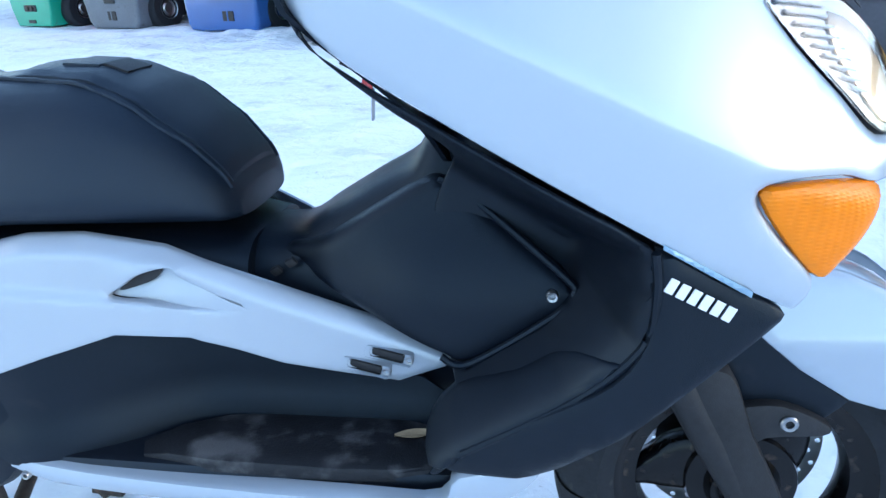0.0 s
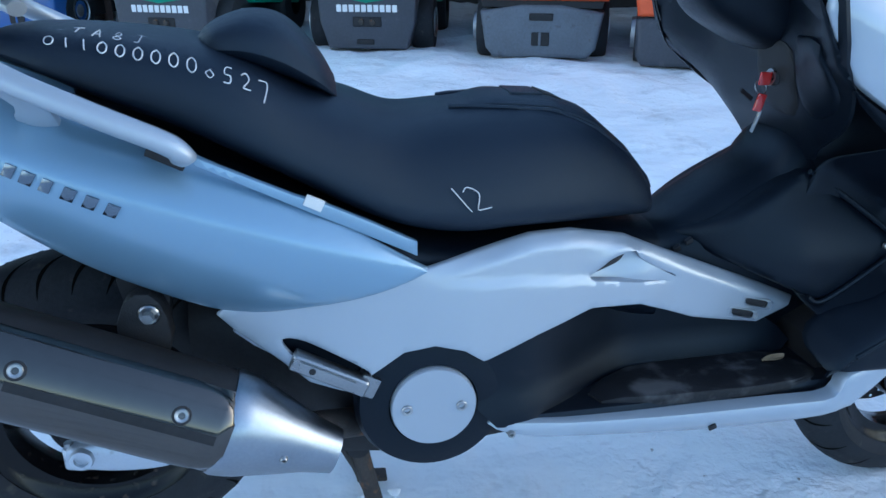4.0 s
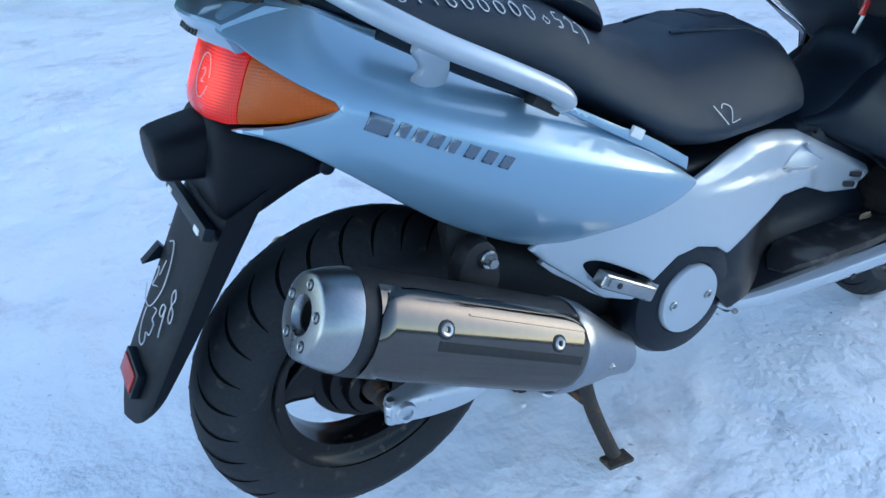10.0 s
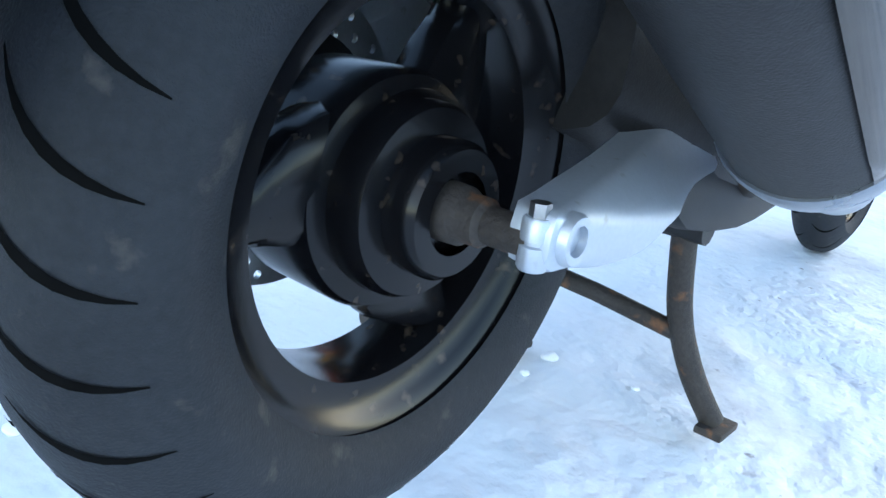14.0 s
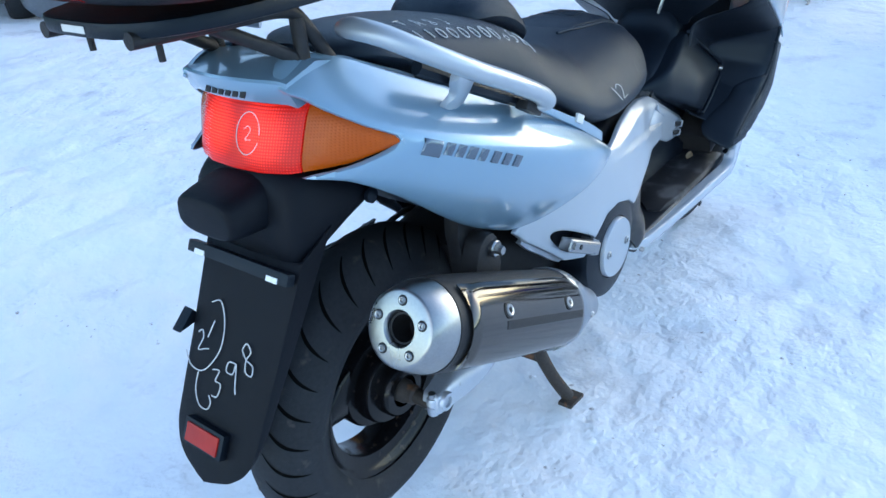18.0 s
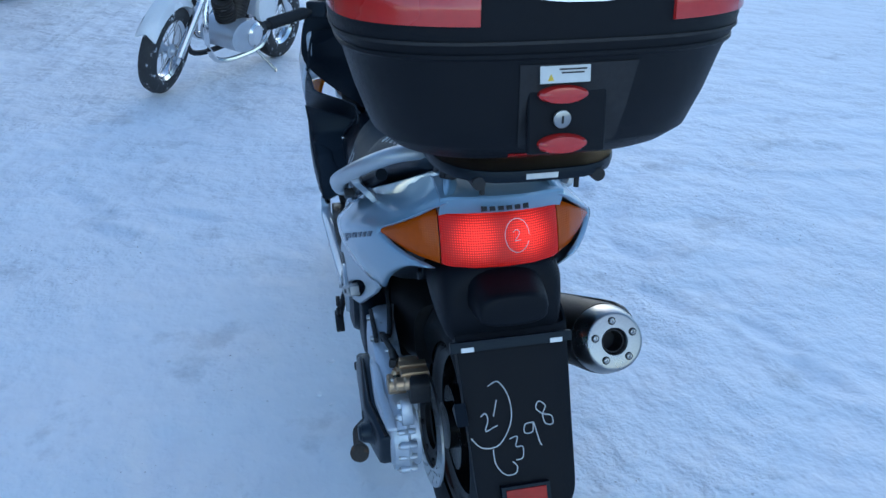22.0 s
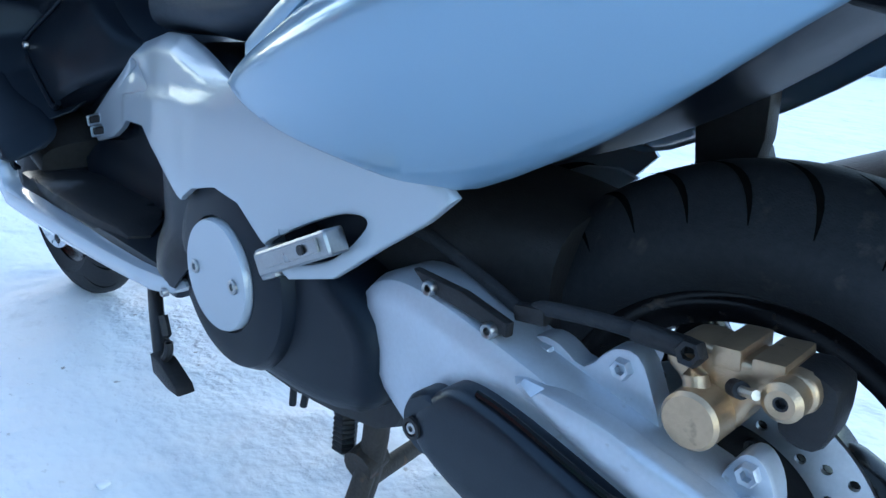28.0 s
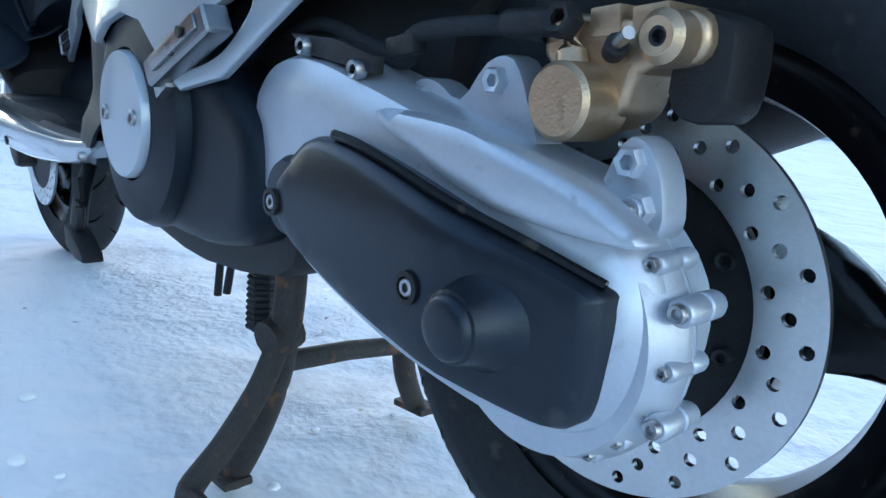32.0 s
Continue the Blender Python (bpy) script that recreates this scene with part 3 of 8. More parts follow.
def drilled_disc(x, z, y, r_out, r_in, thick, hole_rows, seg=120):
    """A brake disc with its holes cut right through."""
    m = [(x + r_out * math.cos(a), z + r_out * math.sin(a)) for a in np.linspace(0, TAU, seg, endpoint=False)]
    holes = []
    for row_r, count, ph, hr in hole_rows:
        for i in range(count):
            a = ph + TAU * i / count
            holes.append([(x + row_r * math.cos(a) + hr * math.cos(b), z + row_r * math.sin(a) + hr * math.sin(b)) for b in np.linspace(0, TAU, 10, endpoint=False)])
    inner = [(x + r_in * math.cos(a), z + r_in * math.sin(a)) for a in np.linspace(0, TAU, 60, endpoint=False)]
    pts, edges = [], []
    for lp in [m, inner] + holes:
        s = len(pts)
        pts += lp
        edges += [(s + i, s + (i + 1) % len(lp)) for i in range(len(lp))]
    co, _, tris, *_ = geometry.delaunay_2d_cdt([Vector(p) for p in pts], edges, [], 0, 1e-7)
    rows = [(q, [(x + q * math.cos(p + TAU * i / c), z + q * math.sin(p + TAU * i / c)) for i in range(c)], hr) for q, c, p, hr in hole_rows]
    keep = []
    for t in tris:
        cx, cz = (sum(co[j][k] for j in t) / 3 for k in (0, 1))
        d = math.hypot(cx - x, cz - z)
        if not r_in < d < r_out:
            continue
        if any(math.hypot(cx - hx, cz - hz) < hr * 0.97 for q, cs, hr in rows if abs(d - q) < hr for hx, hz in cs):
            continue
        keep.append(tuple(t))
    n = len(co)
    verts = [(p[0], y, p[1]) for p in co] + [(p[0], y + thick, p[1]) for p in co]
    faces = keep + [tuple(j + n for j in t[::-1]) for t in keep]
    count = {}
    for t in keep:
        for a, b in zip(t, t[1:] + t[:1]):
            k = (min(a, b), max(a, b))
            count[k] = count.get(k, 0) + 1
    faces += [(a, b, b + n, a + n) for (a, b), c in count.items() if c == 1]
    bm = from_lists(verts, faces)
    bmesh.ops.delete(bm, geom=[v for v in bm.verts if not v.link_faces], context="VERTS")
    return recalc(bm)


rear = wheel("rear_wheel", RX, RZ, RR, 0.147, 0.187, 3, radians(187), scooter, "", 0.036)
grooves(RX, RZ, RR, 0.147, 31, rear)
HOLES = [(0.096, 18, 0.05, 0.0042), (0.107, 18, 0.19, 0.0042), (0.118, 18, 0.33, 0.0042)]
part("brake_disc", drilled_disc(0.0035, 0.371, 0.101, 0.1275, 0.088, 0.005, HOLES), DISC, rear, "bright drilled steel brake disc")
part("disc_carrier", turned([(0.05, 0.088), (0.092, 0.092), (0.092, 0.0985), (0.05, 0.0985)], 40, (0.0035, 0, 0.371), closed=True), DARK, rear)
# the wheel sits a little skew on its axle
AXLE = Vector((0, 1, 0)).rotation_difference(Vector((-0.015, 0.27, 0.011))).to_matrix().to_4x4()
rear.matrix_local = Matrix.Translation((RX, 0, RZ)) @ AXLE @ Matrix.Translation((-RX, 0, -RZ))
front = wheel("front_wheel", FX, FZ, FR, 0.12, 0.182, 3, radians(70), scooter, "", 0.034)
grooves(FX, FZ, FR, 0.12, 18, front)
part("brake_disc", drilled_disc(FX, FZ, 0.070, 0.138, 0.1, 0.005, [(0.108, 20, 0.05, 0.004), (0.120, 20, 0.2, 0.004), (0.131, 20, 0.35, 0.004)]), DISC, front)
part("disc_carrier", turned([(0.04, 0.068), (0.105, 0.072), (0.105, 0.066), (0.04, 0.062)], 40, (FX, 0, FZ), closed=True), DARK, front)


# -- bodywork --
TAILW = np.polyfit((-0.19, -0.14, -0.07, 0.02, 0.1, 0.25, 0.4, 0.55), (0.128, 0.162, 0.196, 0.224, 0.241, 0.254, 0.243, 0.212), 4)


def tail_y(x, z):
    dz = z - (0.660 + (0.53 - x) * 0.365)
    up = 0.5 * (dz + math.sqrt(dz * dz + 0.00005))
    down = up - dz
    return float(np.polyval(TAILW, x)) - 0.98 * up - 0.02 * down - 2.7 * down * down


TAIL = [(-0.168, 0.955), (-0.15, 0.980), (-0.11, 0.986), (-0.06, 0.970), (0.055, 0.912), (0.203, 0.846), (0.38, 0.752), (0.535, 0.655), (0.535, 0.645), (0.46, 0.622), (0.36, 0.604), (0.253, 0.592), (0.151, 0.637), (0.064, 0.69), (-0.05, 0.778), (-0.123, 0.826), (-0.172, 0.843), (-0.12, 0.849), (-0.062, 0.869), (-0.098, 0.896), (-0.132, 0.922), (-0.15, 0.940)]
for s, nm in ((-1, "right"), (1, "left")):
    part("tail_panel", shell(TAIL, tail_y, s, 0.006, 0.005, 0.011, 3), SILVER, scooter, "silver tail side panel")


def mid_base(x, z):
    w = soft(x, (0.2, 0.3, 0.42, 0.55, 0.66, 0.8, 1.0, 1.2), (0.166, 0.188, 0.212, 0.214, 0.203, 0.180, 0.152, 0.116))
    low = lerp(x, (0.25, 0.45, 0.6, 0.75, 1.2), (0.0, 0.016, 0.026, 0.02, 0.0))
    zt = lerp(x, (0.25, 0.53, 0.75, 1.2), (0.6, 0.655, 0.68, 0.5))
    u = min(1, max(0, (zt - z) / 0.16))
    edge = lerp(x, (0.53, 0.626, 0.7, 0.768, 0.864, 0.978, 1.09, 1.19, 1.226), (0.651, 0.668, 0.682, 0.68, 0.659, 0.607, 0.557, 0.512, 0.495))
    return w + low * u - 0.9 * max(0, 0.018 - edge + z) * ss(0.5, 0.66, x)


def mid_y(x, z):
    y = mid_base(x, z)
    # the air scoop: a sunk wedge under a raised hood, with a crease running back from it
    hood = lerp(x, (0.78, 0.858, 0.906, 0.994), (0.620, 0.637, 0.634, 0.610))
    y += 0.004 * ss(0.77, 0.85, x) * ss(1.0, 0.9, x) * math.exp(-((z - hood) / 0.013) ** 2)
    crease = lerp(x, (0.5, 0.69, 0.80, 0.93), (0.632, 0.617, 0.601, 0.578))
    return y + 0.005 * ss(0.5, 0.66, x) * ss(0.95, 0.9, x) * ss(-0.004, 0.004, crease - z) - 0.003 * ss(0.5, 0.66, x)


MID = [(0.235, 0.59), (0.245, 0.598), (0.40, 0.625), (0.53, 0.651), (0.626, 0.668), (0.7, 0.682), (0.768, 0.680), (0.864, 0.659), (0.978, 0.607), (1.09, 0.557), (1.19, 0.512), (1.226, 0.495), (1.20, 0.480), (1.142, 0.463), (1.075, 0.48), (1.0, 0.50), (0.892, 0.545), (0.801, 0.555), (0.714, 0.532), (0.619, 0.503), (0.590, 0.523), (0.545, 0.535), (0.50, 0.528), (0.454, 0.497), (0.415, 0.468), (0.36, 0.483), (0.31, 0.525), (0.262, 0.562)]
SCOOP = [(0.800, 0.603), (0.818, 0.616), (0.841, 0.630), (0.876, 0.636), (0.888, 0.622), (0.925, 0.598), (0.957, 0.580), (0.894, 0.585), (0.845, 0.594)]
PEGHOLE = [(0.325, 0.548), (0.36, 0.548), (0.44, 0.505), (0.445, 0.49), (0.41, 0.486), (0.36, 0.505)]
for s in (-1, 1):
    part("middle_panel", shell(MID, mid_y, s, 0.006, 0.003, 0.008, 1, holes=[PEGHOLE, SCOOP]), GREYPANEL, scooter, "pale silver boomerang shaped side panel")

for s in (-1, 1):
    grown = [(0.878 + (a - 0.878) * 1.08, 0.605 + (b - 0.605) * 1.2) for a, b in SCOOP]
    part("scoop_floor", shell(grown, lambda x, z: mid_base(x, z) - 0.0085 - 0.014 * ss(0.91, 0.82, x) + 0.006 * ss(0.625, 0.59, z), s, 0.004, 0.0, 0.01, 3), GREYPANEL, scooter)
    # thin dark plate puts the shade of the intake mouth into colour
    part("scoop_opening_shade", shell([(0.808, 0.608), (0.832, 0.630), (0.866, 0.640), (0.856, 0.622), (0.838, 0.614)], lambda x, z: mid_base(x, z) - 0.012, s, 0.003, 0.0, 0.01, 3), DARK, scooter)

SILL = [(0.632, 0.394), (0.75, 0.384), (0.913, 0.380), (1.12, 0.383), (1.21, 0.388), (1.235, 0.425), (1.33, 0.428), (1.25, 0.36), (1.168, 0.331), (1.0, 0.322), (0.785, 0.345), (0.661, 0.368)]
for s in (-1, 1):
    part("sill_trim", shell(SILL, lambda x, z: lerp(x, (0.63, 0.9, 1.2, 1.35), (0.236, 0.25, 0.266, 0.25)) - 0.8 * max(0, 0.36 - z), s, 0.02, 0.01, 0.014, 3), WHITE, scooter, "silver strip along the footboard edge")


def ring_section(x, wt, wb, zt, zb, n=20, power=2.6, yc=0.0):
    """A closed, rounded section across the bike at x: narrow top, wider foot."""
    ring = []
    for a in np.linspace(0, TAU, n, endpoint=False):
        c, s = math.cos(a), math.sin(a)
        v = math.copysign(abs(s) ** (2 / power), s)
        z = (zt + zb) / 2 + (zt - zb) / 2 * v
        u = (z - zb) / max(1e-6, zt - zb)
        w = wb + (wt - wb) * u
        ring.append((x, yc + w * math.copysign(abs(c) ** (2 / power), c), z))
    return ring


def spine(rows, n=24, power=2.8, steps=5):
    """A body lofted along x from rows of x, top width, foot width, top, foot."""
    fine = catmull(rows, steps)
    return loft([ring_section(*r, n=n, power=power) for r in fine])


SEAT = [(-0.035, 0.06, 0.065, 0.972, 0.955), (0.0, 0.10, 0.125, 0.986, 0.945), (0.1, 0.120, 0.155, 0.984, 0.895), (0.22, 0.145, 0.185, 0.968, 0.842), (0.30, 0.155, 0.203, 0.945, 0.80), (0.38, 0.150, 0.214, 0.900, 0.757), (0.45, 0.142, 0.226, 0.877, 0.718), (0.52, 0.136, 0.233, 0.852, 0.69), (0.6, 0.134, 0.236, 0.855, 0.675), (0.68, 0.132, 0.228, 0.860, 0.675), (0.76, 0.130, 0.208, 0.856, 0.672), (0.83, 0.126, 0.176, 0.829, 0.668), (0.89, 0.114, 0.144, 0.778, 0.665), (0.925, 0.098, 0.118, 0.735, 0.665), (0.94, 0.07, 0.085, 0.705, 0.668)]
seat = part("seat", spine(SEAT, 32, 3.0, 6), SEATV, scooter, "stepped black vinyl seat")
BACK = [(0.235, 0.03, 0.05, 0.962, 0.945), (0.26, 0.07, 0.10, 0.985, 0.935), (0.31, 0.085, 0.12, 1.0, 0.925), (0.36, 0.085, 0.125, 0.99, 0.905), (0.405, 0.075, 0.12, 0.945, 0.885), (0.43, 0.05, 0.09, 0.9, 0.87)]
part("rider_backrest", spine(BACK, 24, 2.6, 5), SEATV, scooter, "small padded black rider backrest")



def crest(x, y, up=0.0):
    """A point on top of the seat nose, at y across."""
    rows = np.array(SEAT)
    wt, wb, zt, zb = (float(np.interp(x, rows[:, 0], rows[:, i])) for i in (1, 2, 3, 4))
    best = zb
    for v in np.linspace(0.5, 1.0, 60):
        w = (wb + (wt - wb) * v) * (1 - (2 * v - 1) ** 3.0) ** (1 / 3.0)
        if w >= abs(y):
            best = zb + (zt - zb) * v
    return (x, y, best + up)


PADX = [0.60 + 0.332 * math.sin(0.5 * math.pi * k / 27) for k in range(28)]
PADW = [lerp(x, (0.60, 0.68, 0.85, 0.935), (0.050, 0.074, 0.092, 0.074)) for x in PADX]
pad = loft([[crest(x, w * q, u + 0.001 - 0.014 * (1 - ss(0.60, 0.67, x))) for q, u in ((-1.0, -0.012), (-0.97, 0.004), (-0.8, 0.007), (-0.4, 0.008), (0.0, 0.008), (0.4, 0.008), (0.8, 0.007), (0.97, 0.004), (1.0, -0.012))] for x, w in zip(PADX, PADW)])
nose = part("seat_nose_panel", pad, SEATV, seat)
for s in (-1, 1):
    part("seat_piping", sweep([crest(x, s * (w + 0.006), 0.0015) for x, w in zip(PADX, PADW)], 0.0042, 8), SEATV, seat)
part("latch_flap", box((0.052, 0.075, 0.007), pose(0.730, 0.0, 0.8640, 0, 4, 0), 0.003), SEATV, nose)
part("latch_opening", box((0.034, 0.062, 0.006), pose(0.774, 0.0, 0.8580, 0, 20, 0), 0.002), DARK, nose)

# belly, engine and the tunnel between the footboards
part("engine_block", spine([(0.18, 0.10, 0.10, 0.57, 0.40), (0.3, 0.13, 0.12, 0.58, 0.34), (0.45, 0.17, 0.14, 0.56, 0.31), (0.6, 0.19, 0.15, 0.55, 0.29), (0.75, 0.15, 0.13, 0.52, 0.28), (0.90, 0.09, 0.10, 0.44, 0.28), (1.15, 0.08, 0.10, 0.38, 0.29), (1.27, 0.08, 0.08, 0.38, 0.33)], 20, 3.5, 3), DARK, scooter)
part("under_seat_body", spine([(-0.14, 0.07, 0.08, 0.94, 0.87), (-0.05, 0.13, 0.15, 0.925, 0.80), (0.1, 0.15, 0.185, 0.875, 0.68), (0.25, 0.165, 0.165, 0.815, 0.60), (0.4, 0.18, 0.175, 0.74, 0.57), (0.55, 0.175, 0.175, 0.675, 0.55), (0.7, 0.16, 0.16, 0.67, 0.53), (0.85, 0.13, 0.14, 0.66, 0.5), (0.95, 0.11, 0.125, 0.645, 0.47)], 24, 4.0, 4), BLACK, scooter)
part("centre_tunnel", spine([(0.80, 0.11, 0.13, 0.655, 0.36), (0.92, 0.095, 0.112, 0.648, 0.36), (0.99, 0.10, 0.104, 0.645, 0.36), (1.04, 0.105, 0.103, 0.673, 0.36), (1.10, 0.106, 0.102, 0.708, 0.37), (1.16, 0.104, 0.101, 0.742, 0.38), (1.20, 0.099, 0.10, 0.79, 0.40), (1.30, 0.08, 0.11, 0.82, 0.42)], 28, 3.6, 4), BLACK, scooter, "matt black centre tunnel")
for s in (-1, 1):
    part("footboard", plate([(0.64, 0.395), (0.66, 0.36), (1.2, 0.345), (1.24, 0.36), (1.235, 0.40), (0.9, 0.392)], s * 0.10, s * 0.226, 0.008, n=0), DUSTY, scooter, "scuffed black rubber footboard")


# -- front: cowl, legshield, dash --
def near_line(p, line):
    best = 9.0
    for (x0, z0), (x1, z1) in zip(line, line[1:]):
        dx, dz = x1 - x0, z1 - z0
        t = min(1, max(0, ((p[0] - x0) * dx + (p[1] - z0) * dz) / (dx * dx + dz * dz)))
        best = min(best, math.hypot(p[0] - x0 - dx * t, p[1] - z0 - dz * t))
    return best


def cowl_y(x, z):
    w = soft(x, (1.05, 1.15, 1.3, 1.45, 1.55, 1.62, 1.68, 1.74, 1.79), (0.262, 0.285, 0.296, 0.288, 0.268, 0.24, 0.2, 0.13, 0.05))
    ridge = 0.953 - (x - 1.2) * 0.51
    dz = z - ridge
    w -= 0.46 * 0.5 * (dz + math.sqrt(dz * dz + 0.00006)) + 0.3 * max(0, dz - 0.06) ** 1.5
    w -= 0.04 * max(0, -dz) + 0.40 * max(0, -dz - 0.13)
    return max(w, 0.03)


COWL = [(1.075, 1.01), (1.082, 0.975), (1.108, 0.925), (1.15, 0.886), (1.22, 0.842), (1.32, 0.782), (1.436, 0.713), (1.55, 0.645), (1.572, 0.640), (1.584, 0.668), (1.545, 0.715), (1.52, 0.755), (1.545, 0.768), (1.60, 0.765), (1.64, 0.752), (1.672, 0.762), (1.682, 0.79), (1.642, 0.792), (1.602, 0.832), (1.552, 0.884), (1.523, 0.926), (1.503, 0.965), (1.44, 1.05), (1.36, 1.12), (1.26, 1.13), (1.17, 1.10), (1.105, 1.055)]
SIGNAL = [(1.523, 0.756), (1.55, 0.764), (1.60, 0.761), (1.645, 0.748), (1.635, 0.71), (1.61, 0.68), (1.588, 0.668), (1.55, 0.71)]
HEAD = [(1.526, 0.928), (1.59, 0.922), (1.64, 0.885), (1.675, 0.83), (1.682, 0.795), (1.645, 0.795), (1.604, 0.834), (1.554, 0.886)]
TRIM = [(1.545, 0.935), (1.60, 0.93), (1.63, 0.905), (1.60, 0.945), (1.52, 1.05), (1.44, 1.14), (1.38, 1.16), (1.46, 1.06)]
LEGOUT = [(1.434, 0.708), (1.50, 0.672), (1.556, 0.640), (1.545, 0.615), (1.45, 0.53), (1.345, 0.432), (1.28, 0.425), (1.215, 0.425), (1.238, 0.455), (1.33, 0.515), (1.40, 0.560), (1.430, 0.61), (1.437, 0.66)]
RIMLINE = [(1.06, 1.02), (1.085, 0.965), (1.12, 0.905), (1.2, 0.848), (1.33, 0.77), (1.432, 0.708), (1.436, 0.66), (1.427, 0.60), (1.36, 0.53), (1.238, 0.452), (1.2, 0.42)]
LEGIN = [(1.065, 1.02), (1.08, 0.97), (1.11, 0.91), (1.15, 0.878), (1.22, 0.835), (1.32, 0.775), (1.43, 0.709), (1.436, 0.66), (1.426, 0.60), (1.36, 0.532), (1.238, 0.453), (1.215, 0.415), (1.20, 0.42), (1.225, 0.480), (1.205, 0.52), (1.19, 0.6), (1.20, 0.70), (1.232, 0.77), (1.232, 0.806), (1.185, 0.842), (1.13, 0.89), (1.10, 0.945), (1.085, 1.02)]


def leg_y(x, z):
    d = near_line((x, z), RIMLINE)
    reach = lerp(z, (0.4, 0.5, 0.6, 0.75, 0.9, 1.0), (0.07, 0.08, 0.085, 0.085, 0.065, 0.045))
    rim = lerp(z, (0.4, 0.6, 0.75, 0.9, 1.02), (0.25, 0.268, 0.285, 0.28, 0.255))
    return 0.12 + (rim - 0.12) * (1 - ss(0.0, reach, d)) ** 1.2


HEADG = mat("lamp_reflector", (0.30, 0.29, 0.28), 0.12, 1.0, 0.1, 30, 90)
for s in (-1, 1):
    part("front_cowl", shell(COWL, cowl_y, s, 0.006, 0.008, 0.013, 4), WHITE, scooter, "pearl white front cowl side")
    part("front_indicator", shell(SIGNAL, lambda x, z: cowl_y(x, z) + 0.001, s, 0.008, 0.008, 0.012, 4), AMBERF, scooter, "bright orange front indicator lens")
    hl = part("headlight", shell(HEAD, lambda x, z: cowl_y(x, z) - 0.008, s, 0.003, 0.0, 0.014, 3), HEADG, scooter, "headlight behind a clear lens")
    part("lamp_rim", shell([(1.62 + (a - 1.62) * 1.12, 0.865 + (b - 0.865) * 1.10) for a, b in HEAD], lambda x, z: cowl_y(x, z) - 0.012, s, 0.004, 0.0, 0.014, 3), BLACK, hl)
    part("clear_lens", shell(HEAD, lambda x, z: cowl_y(x, z) + 0.001, s, 0.003, 0.005, 0.014, 3), GLASS, hl)
    for k in range(9):
        a = 0.918 - k * 0.010
        part("flute", rod((1.535 + k * 0.0095, s * (cowl_y(1.535 + k * 0.0095, a) - 0.007), a), (1.582 + k * 0.006, s * (cowl_y(1.582 + k * 0.006, a - 0.008) - 0.007), a - 0.008), 0.0028, seg=6), HEADG, hl)
    part("lamp_bezel", shell([(1.590, 0.905), (1.632, 0.880), (1.664, 0.826), (1.672, 0.800), (1.648, 0.803), (1.618, 0.838), (1.594, 0.872)], lambda x, z: cowl_y(x, z) - 0.004, s, 0.003, 0.003, 0.012, 2), GOLD, hl, "brownish inner lamp bezel")
    part("screen_surround", shell(TRIM, lambda x, z: cowl_y(x, z) + 0.004, s, 0.006, 0.006, 0.016, 4), BLACK, scooter)
    part("lower_legshield", shell(LEGOUT, lambda x, z: lerp(x, (1.2, 1.35, 1.45, 1.56), (0.25, 0.272, 0.28, 0.262)) - 0.9 * max(0, 0.55 - z - (1.5 - x) * 0.6), s, 0.005, 0.008, 0.014, 3), BLACK, scooter, "matt black lower legshield")
    part("inner_legshield", shell(LEGIN, leg_y, s, 0.004, 0.003, 0.010, 3), BLACK, scooter, "matt black inner legshield")
    KNEE = [(1.178, 0.724), (1.205, 0.731), (1.24, 0.710), (1.352, 0.624), (1.362, 0.604), (1.346, 0.584), (1.24, 0.514), (1.205, 0.522), (1.09, 0.574), (1.0, 0.612), (0.99, 0.632), (1.05, 0.652), (1.12, 0.692)]

    def knee_y(x, z):
        return 0.112 + 0.050 * ss(0.73, 0.58, z) * ss(1.0, 1.2, x) - 0.035 * ss(1.08, 0.97, x)

    part("knee_panel", shell(KNEE, knee_y, s, 0.05, 0.014, 0.012, 3), BLACK, scooter, "raised black knee panel")
    part("panel_bead", sweep([(p[0], s * (knee_y(p[0], p[1]) - 0.001), p[1]) for p in catmull(KNEE[1:8], 6)], 0.0048, 8), BLACK, scooter)
    part("knee_bolt", bolt((1.338, s * 0.1635, 0.606), 0.007, (0, s, 0)), SCREWS, scooter)
    part("pocket_lid", shell([(1.19, 0.45), (1.222, 0.492), (1.30, 0.532), (1.365, 0.572), (1.412, 0.58), (1.416, 0.566), (1.31, 0.478), (1.215, 0.428)], lambda x, z: leg_y(x, z) + 0.004, s, 0.008, 0.004, 0.008, 3), BLACK, scooter)
    part("legshield_seam", sweep([(x, s * (lerp(z, (0.4, 0.6, 0.75), (0.25, 0.268, 0.285)) + 0.001), z) for x, z in catmull([(1.434, 0.706), (1.438, 0.66), (1.428, 0.60), (1.36, 0.531), (1.240, 0.454)], 8)], 0.005, 8), BLACK, scooter)
    for k in range(6):
        u = (k + 0.5) / 6
        part("wordmark_bar", box((0.0088, 0.0015, 0.0155), pose(1.4445 + 0.064 * u, s * 0.2805, 0.6755 - 0.033 * u, 0, 27, 0), 0.0004, 1), WHITEP, scooter)
    part("marker_strip", shell([(1.44, 0.715), (1.525, 0.664), (1.524, 0.658), (1.44, 0.710)], lambda x, z: lerp(x, (1.44, 1.54), (0.2835, 0.270)), s, 0.003, 0.001, 0.01, 0), SILVER, scooter)
    for vx in (0.985, 1.006):
        part("tunnel_vent", box((0.014, 0.008, 0.012), pose(vx, s * 0.1, 0.606 + 0.012 * (vx > 1), 20, -30, 0), 0.004), DARK, scooter)

